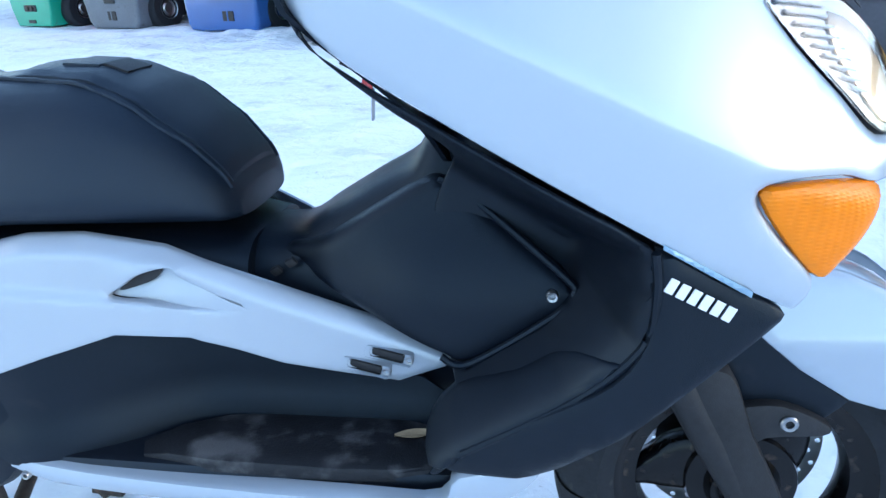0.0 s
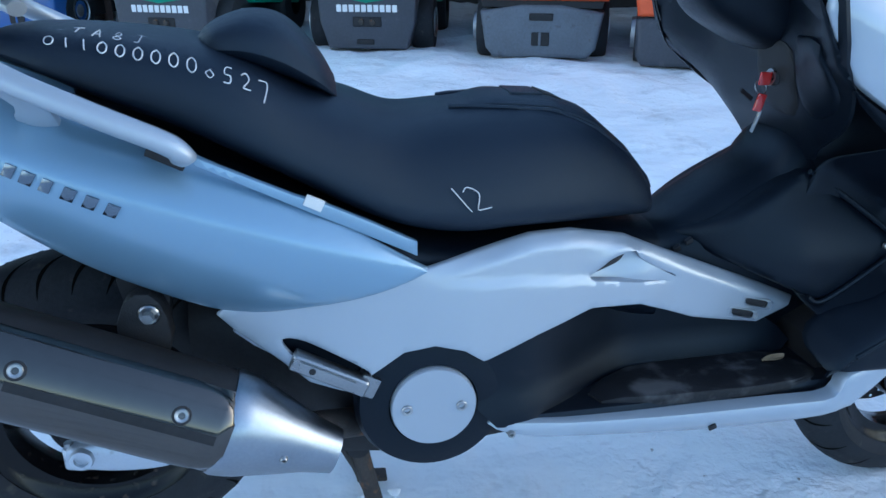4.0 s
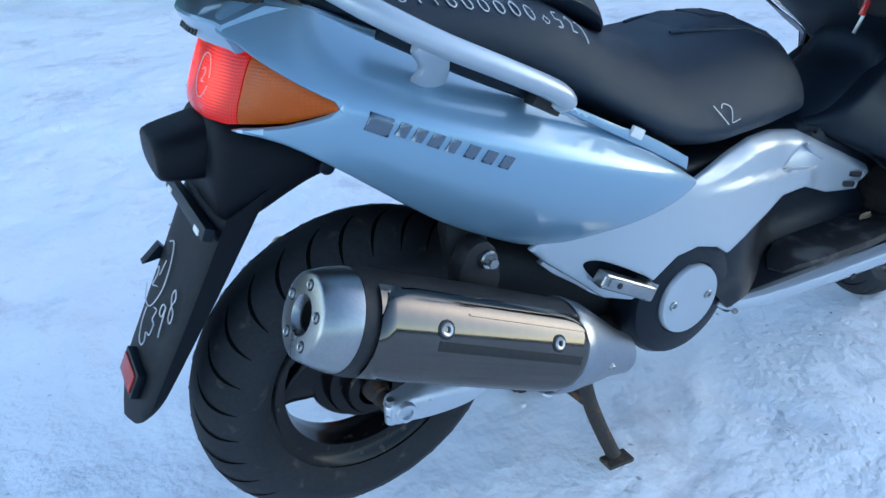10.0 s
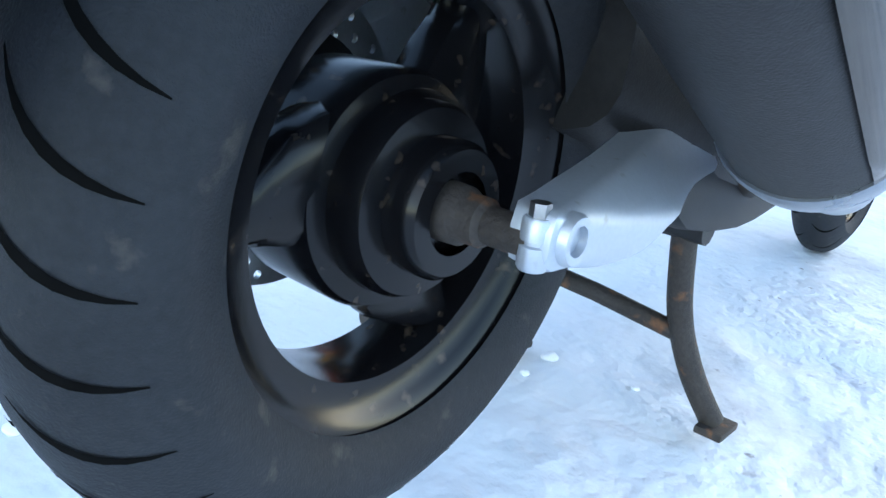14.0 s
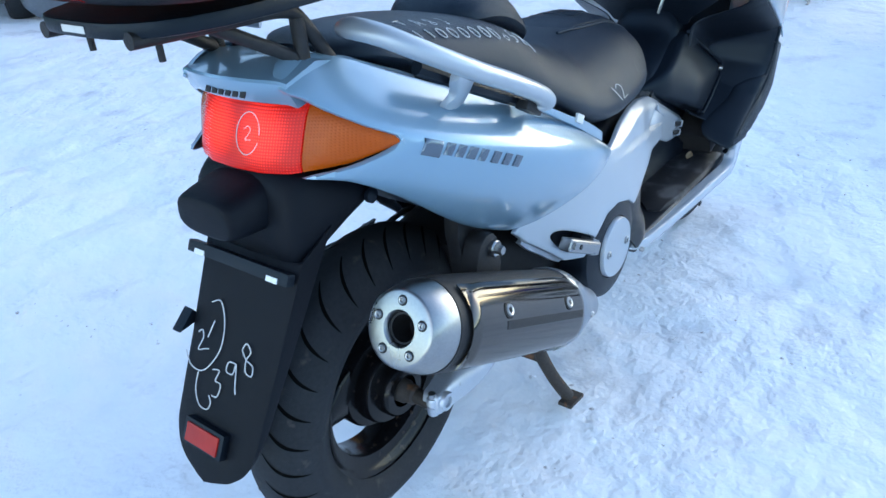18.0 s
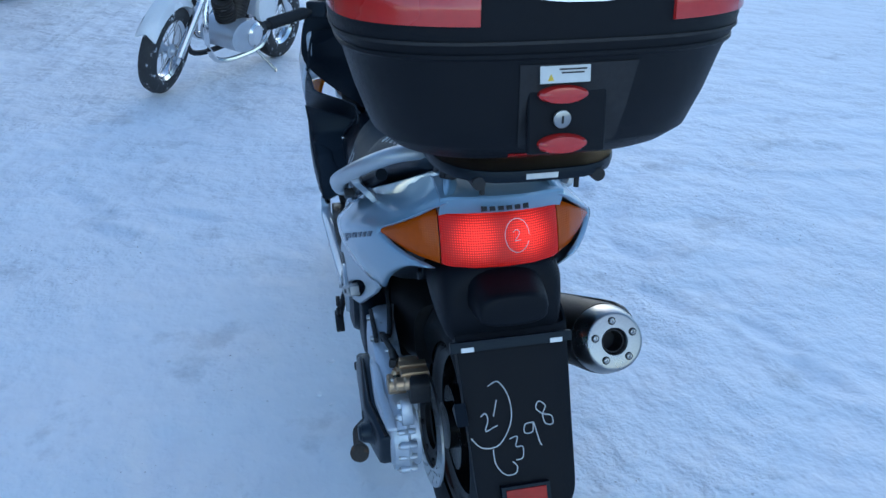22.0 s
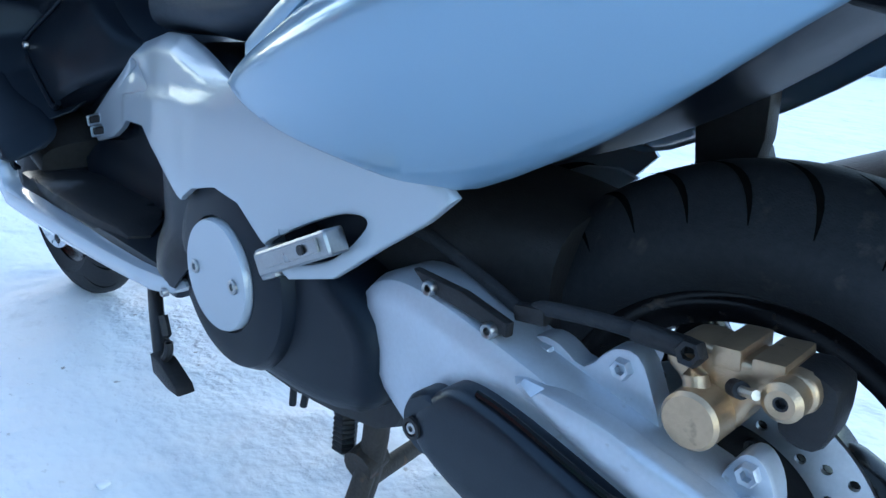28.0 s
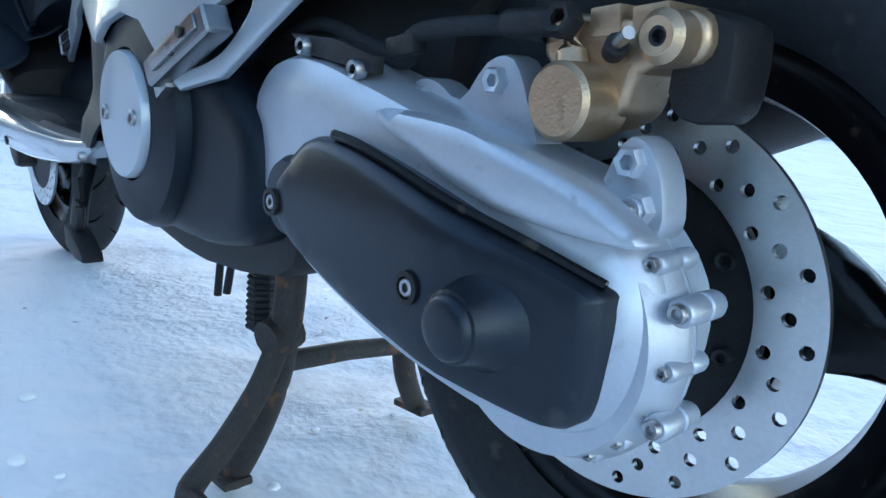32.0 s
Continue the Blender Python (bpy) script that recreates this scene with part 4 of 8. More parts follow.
# the nose that joins both cowl halves
part("nose", spine([(1.45, 0.08, 0.18, 0.96, 0.66), (1.55, 0.10, 0.21, 0.90, 0.655), (1.64, 0.08, 0.16, 0.845, 0.69), (1.73, 0.05, 0.1, 0.80, 0.72), (1.775, 0.02, 0.04, 0.775, 0.74)], 24, 2.6, 4), WHITE, scooter)
part("column_core", spine([(1.215, 0.09, 0.08, 0.82, 0.72), (1.25, 0.115, 0.10, 0.85, 0.68), (1.30, 0.14, 0.11, 0.87, 0.62), (1.38, 0.18, 0.13, 0.88, 0.6)], 20, 3.0, 4), BLACK, scooter)
part("lower_duct", spine([(1.22, 0.20, 0.19, 0.45, 0.36), (1.34, 0.22, 0.20, 0.54, 0.42), (1.46, 0.22, 0.19, 0.64, 0.53), (1.55, 0.18, 0.15, 0.66, 0.61)], 20, 3.5, 3), DARK, scooter)

# dash column: seen from the seat as one wide black face
FACE = [(-0.275, 1.04), (-0.28, 0.93), (-0.20, 0.83), (-0.12, 0.77), (-0.085, 0.745), (0.085, 0.745), (0.12, 0.77), (0.20, 0.83), (0.28, 0.93), (0.275, 1.04), (0.23, 1.11), (0.12, 1.135), (-0.12, 1.135), (-0.23, 1.11)]


def dash_x(y, z):
    mid = lerp(z, (0.74, 0.78, 0.82, 0.88, 1.0, 1.08, 1.14), (1.215, 1.198, 1.17, 1.146, 1.125, 1.07, 1.09))
    edge = lerp(z, (0.70, 0.726, 0.774, 0.856, 0.932, 0.995, 1.08), (1.30, 1.286, 1.255, 1.167, 1.098, 1.082, 1.075))
    return mid + (edge - mid) * ss(0.11, 0.26, abs(y))


part("dash_face", shell(FACE, lambda y, z: -dash_x(y, z), -1, 0.006, 0.0, 0.018, 4, axis="x"), BLACK, scooter, "matt black dash and inner fairing")
part("steering_cover", spine([(1.0, 0.06, 0.045, 1.06, 1.01), (1.03, 0.10, 0.07, 1.085, 0.975), (1.08, 0.12, 0.085, 1.105, 0.945), (1.14, 0.13, 0.09, 1.12, 0.92), (1.2, 0.12, 0.08, 1.12, 0.92)], 24, 3.2, 5), BLACK, scooter, "black plastic handlebar cover")
part("cover_badge", plate([(-0.035, 1.043), (-0.02, 1.03), (0.02, 1.03), (0.035, 1.043), (0.035, 1.052), (-0.035, 1.052)], 1.008, 1.003, axis="x"), STICKER, scooter)
visor = part("instrument_hood", shell([(-0.17, 1.11), (-0.14, 1.19), (-0.07, 1.225), (0.07, 1.225), (0.14, 1.19), (0.17, 1.11)], lambda y, z: -1.30, -1, 0.006, 0.0, 0.02, 4, axis="x"), BLACK, scooter)
cluster = part("instrument_panel", box((0.09, 0.24, 0.10), pose(1.24, 0.0, 1.13, 0, -28, 0), 0.02, 3), BLACK, scooter)
DIALF = mat("dial_face", (0.75, 0.76, 0.78), 0.4, 0, 0.05, 30, 90)
for yy, rr, zz in ((0.035, 0.036, 1.135), (-0.03, 0.02, 1.14), (0.095, 0.02, 1.14)):
    m = Matrix.Translation((1.188, yy, zz)) @ Euler((0, radians(-28), 0)).to_matrix().to_4x4()
    d = turned([(0, -0.002), (rr, -0.002), (rr, 0.004), (rr + 0.004, 0.004), (rr + 0.004, -0.006)], 32, axis="x")
    bmesh.ops.scale(d, vec=(-1, 1, 1), verts=d.verts[:])
    recalc(d).transform(m)
    g = part("gauge", d, DIALF, cluster, "white faced gauge")
    hand = box((0.002, 0.003, rr * 0.75), pose(-0.003, 0, rr * 0.3), 0)
    hand.transform(m @ Euler((radians(130), 0, 0)).to_matrix().to_4x4())
    part("needle", hand, DARK, g)
part("warning_label", plate([(-0.125, 1.0), (-0.185, 1.003), (-0.185, 1.013), (-0.125, 1.011)], 1.128, 1.132, axis="x"), STICKER, scooter)
part("glovebox_lid", shell([(-0.14, 0.83), (-0.215, 0.87), (-0.225, 0.95), (-0.15, 0.955), (-0.125, 0.94)], lambda y, z: -dash_x(y, z) + 0.008, -1, 0.006, 0.006, 0.014, 4, axis="x"), BLACK, scooter)
ign = part("ignition_recess", shell([(-0.108, 0.83), (-0.108, 0.93), (-0.03, 0.94), (-0.015, 0.90), (-0.03, 0.83)], lambda y, z: -dash_x(y, z) + 0.003, -1, 0.003, 0.004, 0.014, 4, axis="x"), DARK, scooter)
part("ignition_ring", turned([(0.009, 1.137), (0.014, 1.136), (0.014, 1.145), (0.009, 1.145)], 24, (0, -0.064, 0.882), "x", True), STEEL, scooter)
keys = empty("key_bunch", "steel keys with red plastic heads in the ignition", "keys", (1.150, -0.064, 0.872))
part("key_blade", box((0.03, 0.002, 0.008), pose(0.0, 0, 0.012, 0, 0, 0), 0.0008), STEEL, keys)
part("key_head", box((0.02, 0.006, 0.022), pose(-0.022, 0, 0.008, 10, 0, 0), 0.003), REDP, keys)
part("key_ring", sweep([(-0.028 + 0.010 * math.cos(a), 0.006 * math.sin(a), -0.006 + 0.011 * math.sin(a)) for a in np.linspace(0, TAU, 20)], 0.0012, 6), STEEL, keys)
part("spare_key_head", box((0.014, 0.007, 0.03), pose(-0.03, -0.006, -0.03, 5, 12, 0), 0.003), REDP, keys)
part("spare_key_blade", box((0.003, 0.007, 0.04), pose(-0.028, 0.0, -0.062, 14, 8, 0), 0.0008), STEEL, keys)
part("key_tag", box((0.034, 0.004, 0.007), pose(-0.05, 0.004, -0.018, 0, 30, 20), 0.001), DARK, keys)

# handlebars, levers, mirrors, windscreen
for s in (-1, 1):
    bar = part("handlebar", sweep(catmull([(1.14, s * 0.09, 1.085), (1.10, s * 0.20, 1.088), (1.04, s * 0.30, 1.075), (1.005, s * 0.37, 1.06)], 6), 0.011, 10), DARK, scooter)
    grip = part("grip", sweep(catmull([(1.062, s * 0.265, 1.080), (1.03, s * 0.32, 1.071), (1.004, s * 0.372, 1.060)], 5), 0.0165, 14), RUBBER, bar, "black rubber grip")
    for k in range(9):
        u = k / 8
        part("grip_rib", sweep([(1.058 - 0.05 * u, s * (0.272 + 0.092 * u), 1.0792 - 0.0175 * u), (1.0555 - 0.05 * u, s * (0.277 + 0.092 * u), 1.0783 - 0.0175 * u)], 0.0178, 12), RUBBER, grip)
    part("bar_end", sweep([(1.004, s * 0.371, 1.060), (0.996, s * 0.385, 1.056)], 0.014, 12), DARK, bar)
    part("switch_box", box((0.05, 0.06, 0.045), pose(1.08, s * 0.225, 1.088, 0, 0, s * -25), 0.01, 3), BLACK, bar)
    part("lever", sweep(catmull([(1.125, s * 0.21, 1.083), (1.11, s * 0.27, 1.075), (1.075, s * 0.34, 1.06), (1.05, s * 0.38, 1.05)], 5), [0.008] * 10 + [0.006] * 5 + [0.009], 8, 0.6), BLACK, bar)
    part("lever_mount", box((0.05, 0.04, 0.03), pose(1.118, s * 0.195, 1.092, 0, 0, s * -20), 0.006), BLACK, bar)
    mr = part("mirror_stalk", sweep(catmull([(1.22, s * 0.215, 1.11), (1.20, s * 0.26, 1.165), (1.18, s * 0.31, 1.215)], 5), [0.018] * 4 + [0.013] * 7, 10, 0.7), BLACK, scooter)
    m = Matrix.Translation((1.17, s * 0.365, 1.265)) @ Euler((radians(s * 12), radians(-6), radians(s * -14))).to_matrix().to_4x4()
    el = [(0.078 * math.cos(a) * (1 + 0.12 * math.sin(a)), 0.05 * math.sin(a)) for a in np.linspace(0, TAU, 32, endpoint=False)]
    hb = loft([[(0.0, y, z) for y, z in el], [(0.006, y * 1.06, z * 1.08) for y, z in el], [(0.03, y * 0.98, z * 0.95) for y, z in el], [(0.045, y * 0.6, z * 0.55) for y, z in el], [(0.05, y * 0.15, z * 0.15) for y, z in el]])
    hb.transform(m)
    part("mirror_shell", hb, BLACK, mr)
    gb = loft([[(-0.002, y * 0.94, z * 0.92) for y, z in el], [(0.001, y * 0.94, z * 0.92) for y, z in el]])
    gb.transform(m)
    part("mirror_glass", gb, MIRROR, mr)
part("kill_switch", box((0.014, 0.018, 0.010), pose(1.075, -0.215, 1.116, 0, 0, 25), 0.002), REDP, scooter)


def screen_ring(u):
    z = 1.02 + 0.36 * u
    x0 = 1.60 - 0.36 * u
    w = 0.20 - 0.05 * u
    return [(x0 - 0.22 * (abs(a) ** 2.2) * (1 - 0.3 * u), a * w, z - 0.03 * a * a * u) for a in np.linspace(-1, 1, 21)]


rings = [screen_ring(u) for u in np.linspace(0, 1, 10)]
vv = [p for r in rings for p in r] + [(p[0] - 0.003, p[1] * 0.99, p[2]) for r in rings for p in r]
kk = 21
ff = [(i * kk + j, i * kk + j + 1, (i + 1) * kk + j + 1, (i + 1) * kk + j) for i in range(9) for j in range(20)]
ff += [tuple(q + 210 for q in f[::-1]) for f in ff]
ws = part("windscreen", recalc(from_lists(vv, ff)), SCREEN, scooter, "clear plastic windscreen")

# fork and front mudguard
for s in (-1, 1):
    part("fork_leg", sweep([(1.415, s * 0.105, 0.62), (1.53, s * 0.105, 0.40), (FX + 0.005, s * 0.105, FZ)], [0.026, 0.026, 0.022], 14), DARK, scooter)
    part("fork_slider", plate([(1.505, 0.475), (1.550, 0.490), (1.585, 0.40), (1.640, 0.27), (1.61, 0.22), (1.565, 0.225), (1.560, 0.32)], s * 0.128, s * 0.085, 0.01, n=3), DARK, scooter, "scuffed black fork slider")
    part("mudguard_stay", plate([(1.525, 0.42), (1.56, 0.437), (1.615, 0.443), (1.67, 0.418), (1.665, 0.402), (1.60, 0.395), (1.555, 0.365)], s * 0.118, s * 0.095, 0.005, n=3), DARK, scooter)
    part("mudguard_bolt", bolt((1.624, s * 0.119, 0.42), 0.011, (0, s, 0), 0.004), STEEL, scooter)
    part("mudguard_side", shell([(1.58, 0.540), (1.535, 0.50), (1.575, 0.43), (1.61, 0.412), (1.655, 0.402), (1.695, 0.442)], lambda x, z: 0.102, s, 0.006, 0.004, 0.014, 0), BLACK, scooter)
for s in (-1, 1):
    part("mudguard_flank", shell([(1.581, 0.531), (1.692, 0.447), (1.76, 0.432), (1.84, 0.40), (1.868, 0.39), (1.86, 0.44), (1.80, 0.53), (1.72, 0.585), (1.64, 0.61), (1.575, 0.60)], lambda x, z: 0.108 - 0.35 * max(0, z - 0.52), s, 0.006, 0.006, 0.014, 2), WHITE, scooter)
mg = []
for a in np.linspace(radians(22), radians(112), 20):
    r0 = 0.285 + 0.055 * ss(radians(20), radians(70), a)
    cx, cz = FX, FZ
    ring = []
    for b in np.linspace(-1, 1, 13):
        rr = r0 - 0.055 * abs(b) ** 2.5
        ring.append((cx + rr * math.cos(a), 0.098 * b, cz + rr * math.sin(a)))
    for b in np.linspace(1, -1, 13):
        rr = r0 - 0.055 * abs(b) ** 2.5 - 0.005
        ring.append((cx + rr * math.cos(a), 0.095 * b, cz + rr * math.sin(a)))
    mg.append(ring)
part("front_mudguard", loft(mg), WHITE, scooter, "silver front mudguard")
part("front_caliper", box((0.07, 0.05, 0.09), pose(FX + 0.10, 0.07, FZ + 0.09, 0, -40, 0), 0.012), DARK, scooter)


# -- tail: lamps, cap, grab rails --
def lamp_x(y, z):
    return lerp(abs(y), (0, 0.05, 0.09, 0.13, 0.165, 0.192), (-0.194, -0.191, -0.177, -0.145, -0.103, -0.063)) + 0.42 * (z - 0.844) * (1 - ss(0.09, 0.185, abs(y)))


def lamp_strip(y0, y1, grow=0.0, thick=0.012, n=22, inset=0.0):
    """A slice of the wrap-round tail lamp between two widths."""
    ys = np.linspace(y0, y1, n)
    verts, k = [], 12
    for y in ys:
        zt = lerp(abs(y), (0, 0.09, 0.13, 0.165, 0.192), (0.938, 0.934, 0.917, 0.894, 0.873)) - inset
        zb = lerp(abs(y), (0, 0.09, 0.15, 0.192), (0.842, 0.843, 0.850, 0.866)) + inset
        for i in range(k):
            z = zb + (zt - zb) * i / (k - 1)
            e = 0.006 * (abs(2 * i / (k - 1) - 1) ** 4)
            verts.append((lamp_x(y, z) - grow + e, y * (1 + grow * 2), z))
    m = len(verts)
    verts += [(v[0] + thick, v[1] * 0.98, v[2]) for v in verts]
    faces = [(i * k + j, i * k + j + 1, (i + 1) * k + j + 1, (i + 1) * k + j) for i in range(n - 1) for j in range(k - 1)]
    faces += [tuple(q + m for q in f[::-1]) for f in faces]
    edge = [i * k for i in range(n)] + [(n - 1) * k + j for j in range(1, k)] + [i * k + k - 1 for i in range(n - 2, -1, -1)] + [j for j in range(k - 2, 0, -1)]
    faces += [(a, b, b + m, a + m) for a, b in zip(edge, edge[1:] + edge[:1])]
    return recalc(from_lists(verts, faces))


lamp = part("tail_lamp", lamp_strip(-0.102, 0.102), REDLENS, scooter, "lit red tail lamp lens")
for s in (-1, 1):
    part("rear_indicator", lamp_strip(s * 0.104, s * 0.191), AMBER, lamp, "dark orange rear indicator lens")


cap_rings = []
for y in np.linspace(-0.104, 0.104, 17):
    back, low = 1.95 * y * y, 0.0 if abs(y) < 0.09 else 0.25 * (abs(y) - 0.09)
    cap_rings.append([(px + back * (1 if px < -0.1 else 0.3), y, pz - low - 0.22 * y * y) for px, pz in ((-0.166, 0.934), (-0.171, 0.9335), (-0.1835, 0.957), (-0.1855, 0.964), (-0.1835, 0.9675), (-0.13, 0.9835), (-0.05, 0.970), (0.075, 0.917), (0.075, 0.905), (-0.05, 0.955))])
part("tail_cap", loft(cap_rings), SILVER, scooter, "silver cap over the tail lamp")
for k in range(6):
    part("wordmark_bar", box((0.002, 0.0095, 0.011), pose(-0.1785 + 0.0006 * abs(k - 2.5), -0.035 + k * 0.014, 0.9455, 0, 28, 0), 0.0006), DARK, scooter)

for s in (-1, 1):
    rail = part("grab_rail", sweep(catmull([(0.231, s * 0.236, 0.832), (0.218, s * 0.243, 0.855), (0.14, s * 0.246, 0.895), (0.05, s * 0.234, 0.938), (-0.02, s * 0.205, 0.978), (-0.052, s * 0.165, 1.002), (-0.055, s * 0.12, 1.008), (-0.03, s * 0.085, 1.0)], 7), [0.009, 0.011, 0.013] + [0.0145] * 40 + [0.012] * 7, 14, 1.25), GREYPANEL, scooter, "pale silver passenger grab rail")
    part("rail_bracket", shell([(0.065, 0.925), (0.035, 0.94), (0.02, 0.93), (0.04, 0.905), (0.035, 0.885), (0.075, 0.868), (0.08, 0.89)], lambda x, z: lerp(z, (0.868, 0.93), (0.186, 0.232)), s, 0.012, 0.004, 0.012, 3), GREYPANEL, rail)
    part("rail_foot", box((0.05, 0.022, 0.016), pose(0.208, s * 0.224, 0.838, 0, 28, 0), 0.004), DARK, rail)
    # black tube added so that the gap below the grab rail looks dark
    part("rail_gap_filler", sweep(catmull([(0.21, s * 0.206, 0.847), (0.10, s * 0.202, 0.898), (0.0, s * 0.178, 0.95)], 5), 0.012, 8), BLACK, rail)
    part("seat_edge_trim", shell([(0.236, 0.838), (0.36, 0.776), (0.40, 0.760), (0.46, 0.728), (0.526, 0.69), (0.526, 0.668), (0.40, 0.738), (0.24, 0.824)], lambda x, z: lerp(x, (0.236, 0.38, 0.534), (0.226, 0.219, 0.200)), s, 0.008, 0.003, 0.014, 0), SILVER, scooter, "pale trim strip below the seat")
    part("trim_clip", box((0.026, 0.006, 0.016), pose(0.385, s * 0.220, 0.764, 0, 27, 0), 0.002), STICKER, scooter)
    # raised model lettering, as plain slanted bars
    row = [(0.0, 0.030), (0.034, 0.016), (0.053, 0.016), (0.072, 0.018), (0.094, 0.016), (0.118, 0.018), (0.142, 0.018), (0.166, 0.018)]
    for dx, wd in row:
        x0 = -0.040 + dx if s < 0 else 0.148 - dx - wd
        top = 0.869 - (x0 + 0.04) * 0.46
        wd -= 0.004
        lean = 0.010 if s < 0 else -0.010
        h = 0.019 if dx > 0 else 0.025
        out = [(x0, top - h), (x0 + wd, top - h - 0.46 * wd), (x0 + wd + lean, top - 0.46 * wd - 0.004), (x0 + lean, top - 0.004)]
        part("model_letter_bar", shell(out, lambda x, z: tail_y(x, z) + 0.0028, s, 0.004, 0.0006, 0.007, 0), LETTER, scooter)
    # cover with the two-bolt disc, pegs
    part("engine_side_cover", turned([(0.0, s * 0.17), (0.118, s * 0.16), (0.120, s * 0.204), (0.112, s * 0.218), (0.09, s * 0.224), (0.069, s * 0.226), (0.067, s * 0.220), (0.0, s * 0.220)], 64, (0.542, 0, 0.433)), BLACK, scooter, "round matt black engine cover")
    dsk = part("cover_disc", turned([(0.0, s * 0.216), (0.066, s * 0.216), (0.066, s * 0.230), (0.064, s * 0.2335), (0.0, s * 0.2345)], 64, (0.542, 0, 0.433)), GREYPANEL, scooter, "round brushed silver cover disc")
    for bx, bz in ((0.500, 0.434), (0.584, 0.432)):
        part("disc_bolt", bolt((bx, s * 0.2345, bz), 0.0085, (0, s, 0), 0.003), SCREWS, dsk)
    part("cover_neck", spine([(0.55, 0.19, 0.17, 0.52, 0.35), (0.63, 0.205, 0.18, 0.50, 0.36), (0.70, 0.19, 0.17, 0.53, 0.37), (0.78, 0.16, 0.15, 0.52, 0.38)], 16, 3.2, 3), BLACK, scooter) if s > 0 else None
    peg = part("passenger_footrest", box((0.118, 0.026, 0.026), pose(0.390, s * 0.224, 0.506, 0, 27, s * 6), 0.006, 3), STEEL, scooter, "folded bright alloy footrest")
    part("footrest_pad", box((0.086, 0.004, 0.014), pose(0.385, s * 0.2385, 0.509, 0, 27, s * 6), 0.002), STEEL, peg)
    for q in (-0.022, 0.022):
        part("footrest_hole", turned([(0, 0), (0.005, 0), (0.005, 0.002), (0, 0.002)], 12, (0.385 + q * 0.89, s * 0.2398, 0.509 - q * 0.45)), DARK, peg)
    part("footrest_hinge", box((0.03, 0.03, 0.034), pose(0.444, s * 0.215, 0.478, 0, 27, 0), 0.005), STEEL, peg)
    part("footrest_recess", shell([(0.315, 0.555), (0.36, 0.556), (0.45, 0.51), (0.455, 0.48), (0.41, 0.476), (0.345, 0.508)], lambda x, z: 0.178, s, 0.004, 0.0, 0.014, 4), BLACK, scooter)
    # air slots with screws, and the scoop
    for k, (sx, sz) in enumerate(((1.146, 0.497), (1.117, 0.483))):
        m = pose(sx - 0.014, s * (mid_y(sx, sz) + 0.0035), sz + 0.006, 0, 14, 0)
        part("air_slot", box((0.062, 0.004, 0.018), m, 0.0075, 4), GREYPANEL, scooter)
        part("slot_insert", box((0.045, 0.004, 0.012), pose(sx - 0.016, s * (mid_y(sx, sz) + 0.005), sz + 0.007, 0, 14, 0), 0.0055, 4), DARK, scooter)
        part("slot_screw", bolt((sx + 0.012, s * (mid_y(sx, sz) + 0.005), sz - 0.001), 0.0055, (0, s, 0), 0.002), SCREWS, scooter)
    part("sill_bolt", bolt((0.663, s * 0.2385, 0.372), 0.006, (0, s, 0)), SCREWS, scooter)
    part("sill_slot", box((0.014, 0.004, 0.009), pose(1.001, s * 0.2515, 0.348, 0, -20, 0), 0.002), DARK, scooter)
    part("foot_mat", shell([(0.82, s * 0.215), (0.90, s * 0.125), (1.15, s * 0.118), (1.195, s * 0.15), (1.19, s * 0.224)], lambda x, y: 0.403, 1, 0.012, 0.006, 0.03, 3, axis="z"), SCUFFED, scooter, "worn black rubber foot mat")
    part("inner_side", shell([(0.62, 0.5), (0.72, 0.535), (0.80, 0.557), (0.90, 0.547), (1.0, 0.502), (1.08, 0.475), (1.17, 0.46), (1.2, 0.40), (0.9, 0.39), (0.64, 0.385)], lambda x, z: 0.108 + 0.016 * ss(0.45, 0.40, z) + 0.112 * ss(0.92, 0.66, x), s, 0.004, 0.0, 0.02, 3), BLACK, scooter)

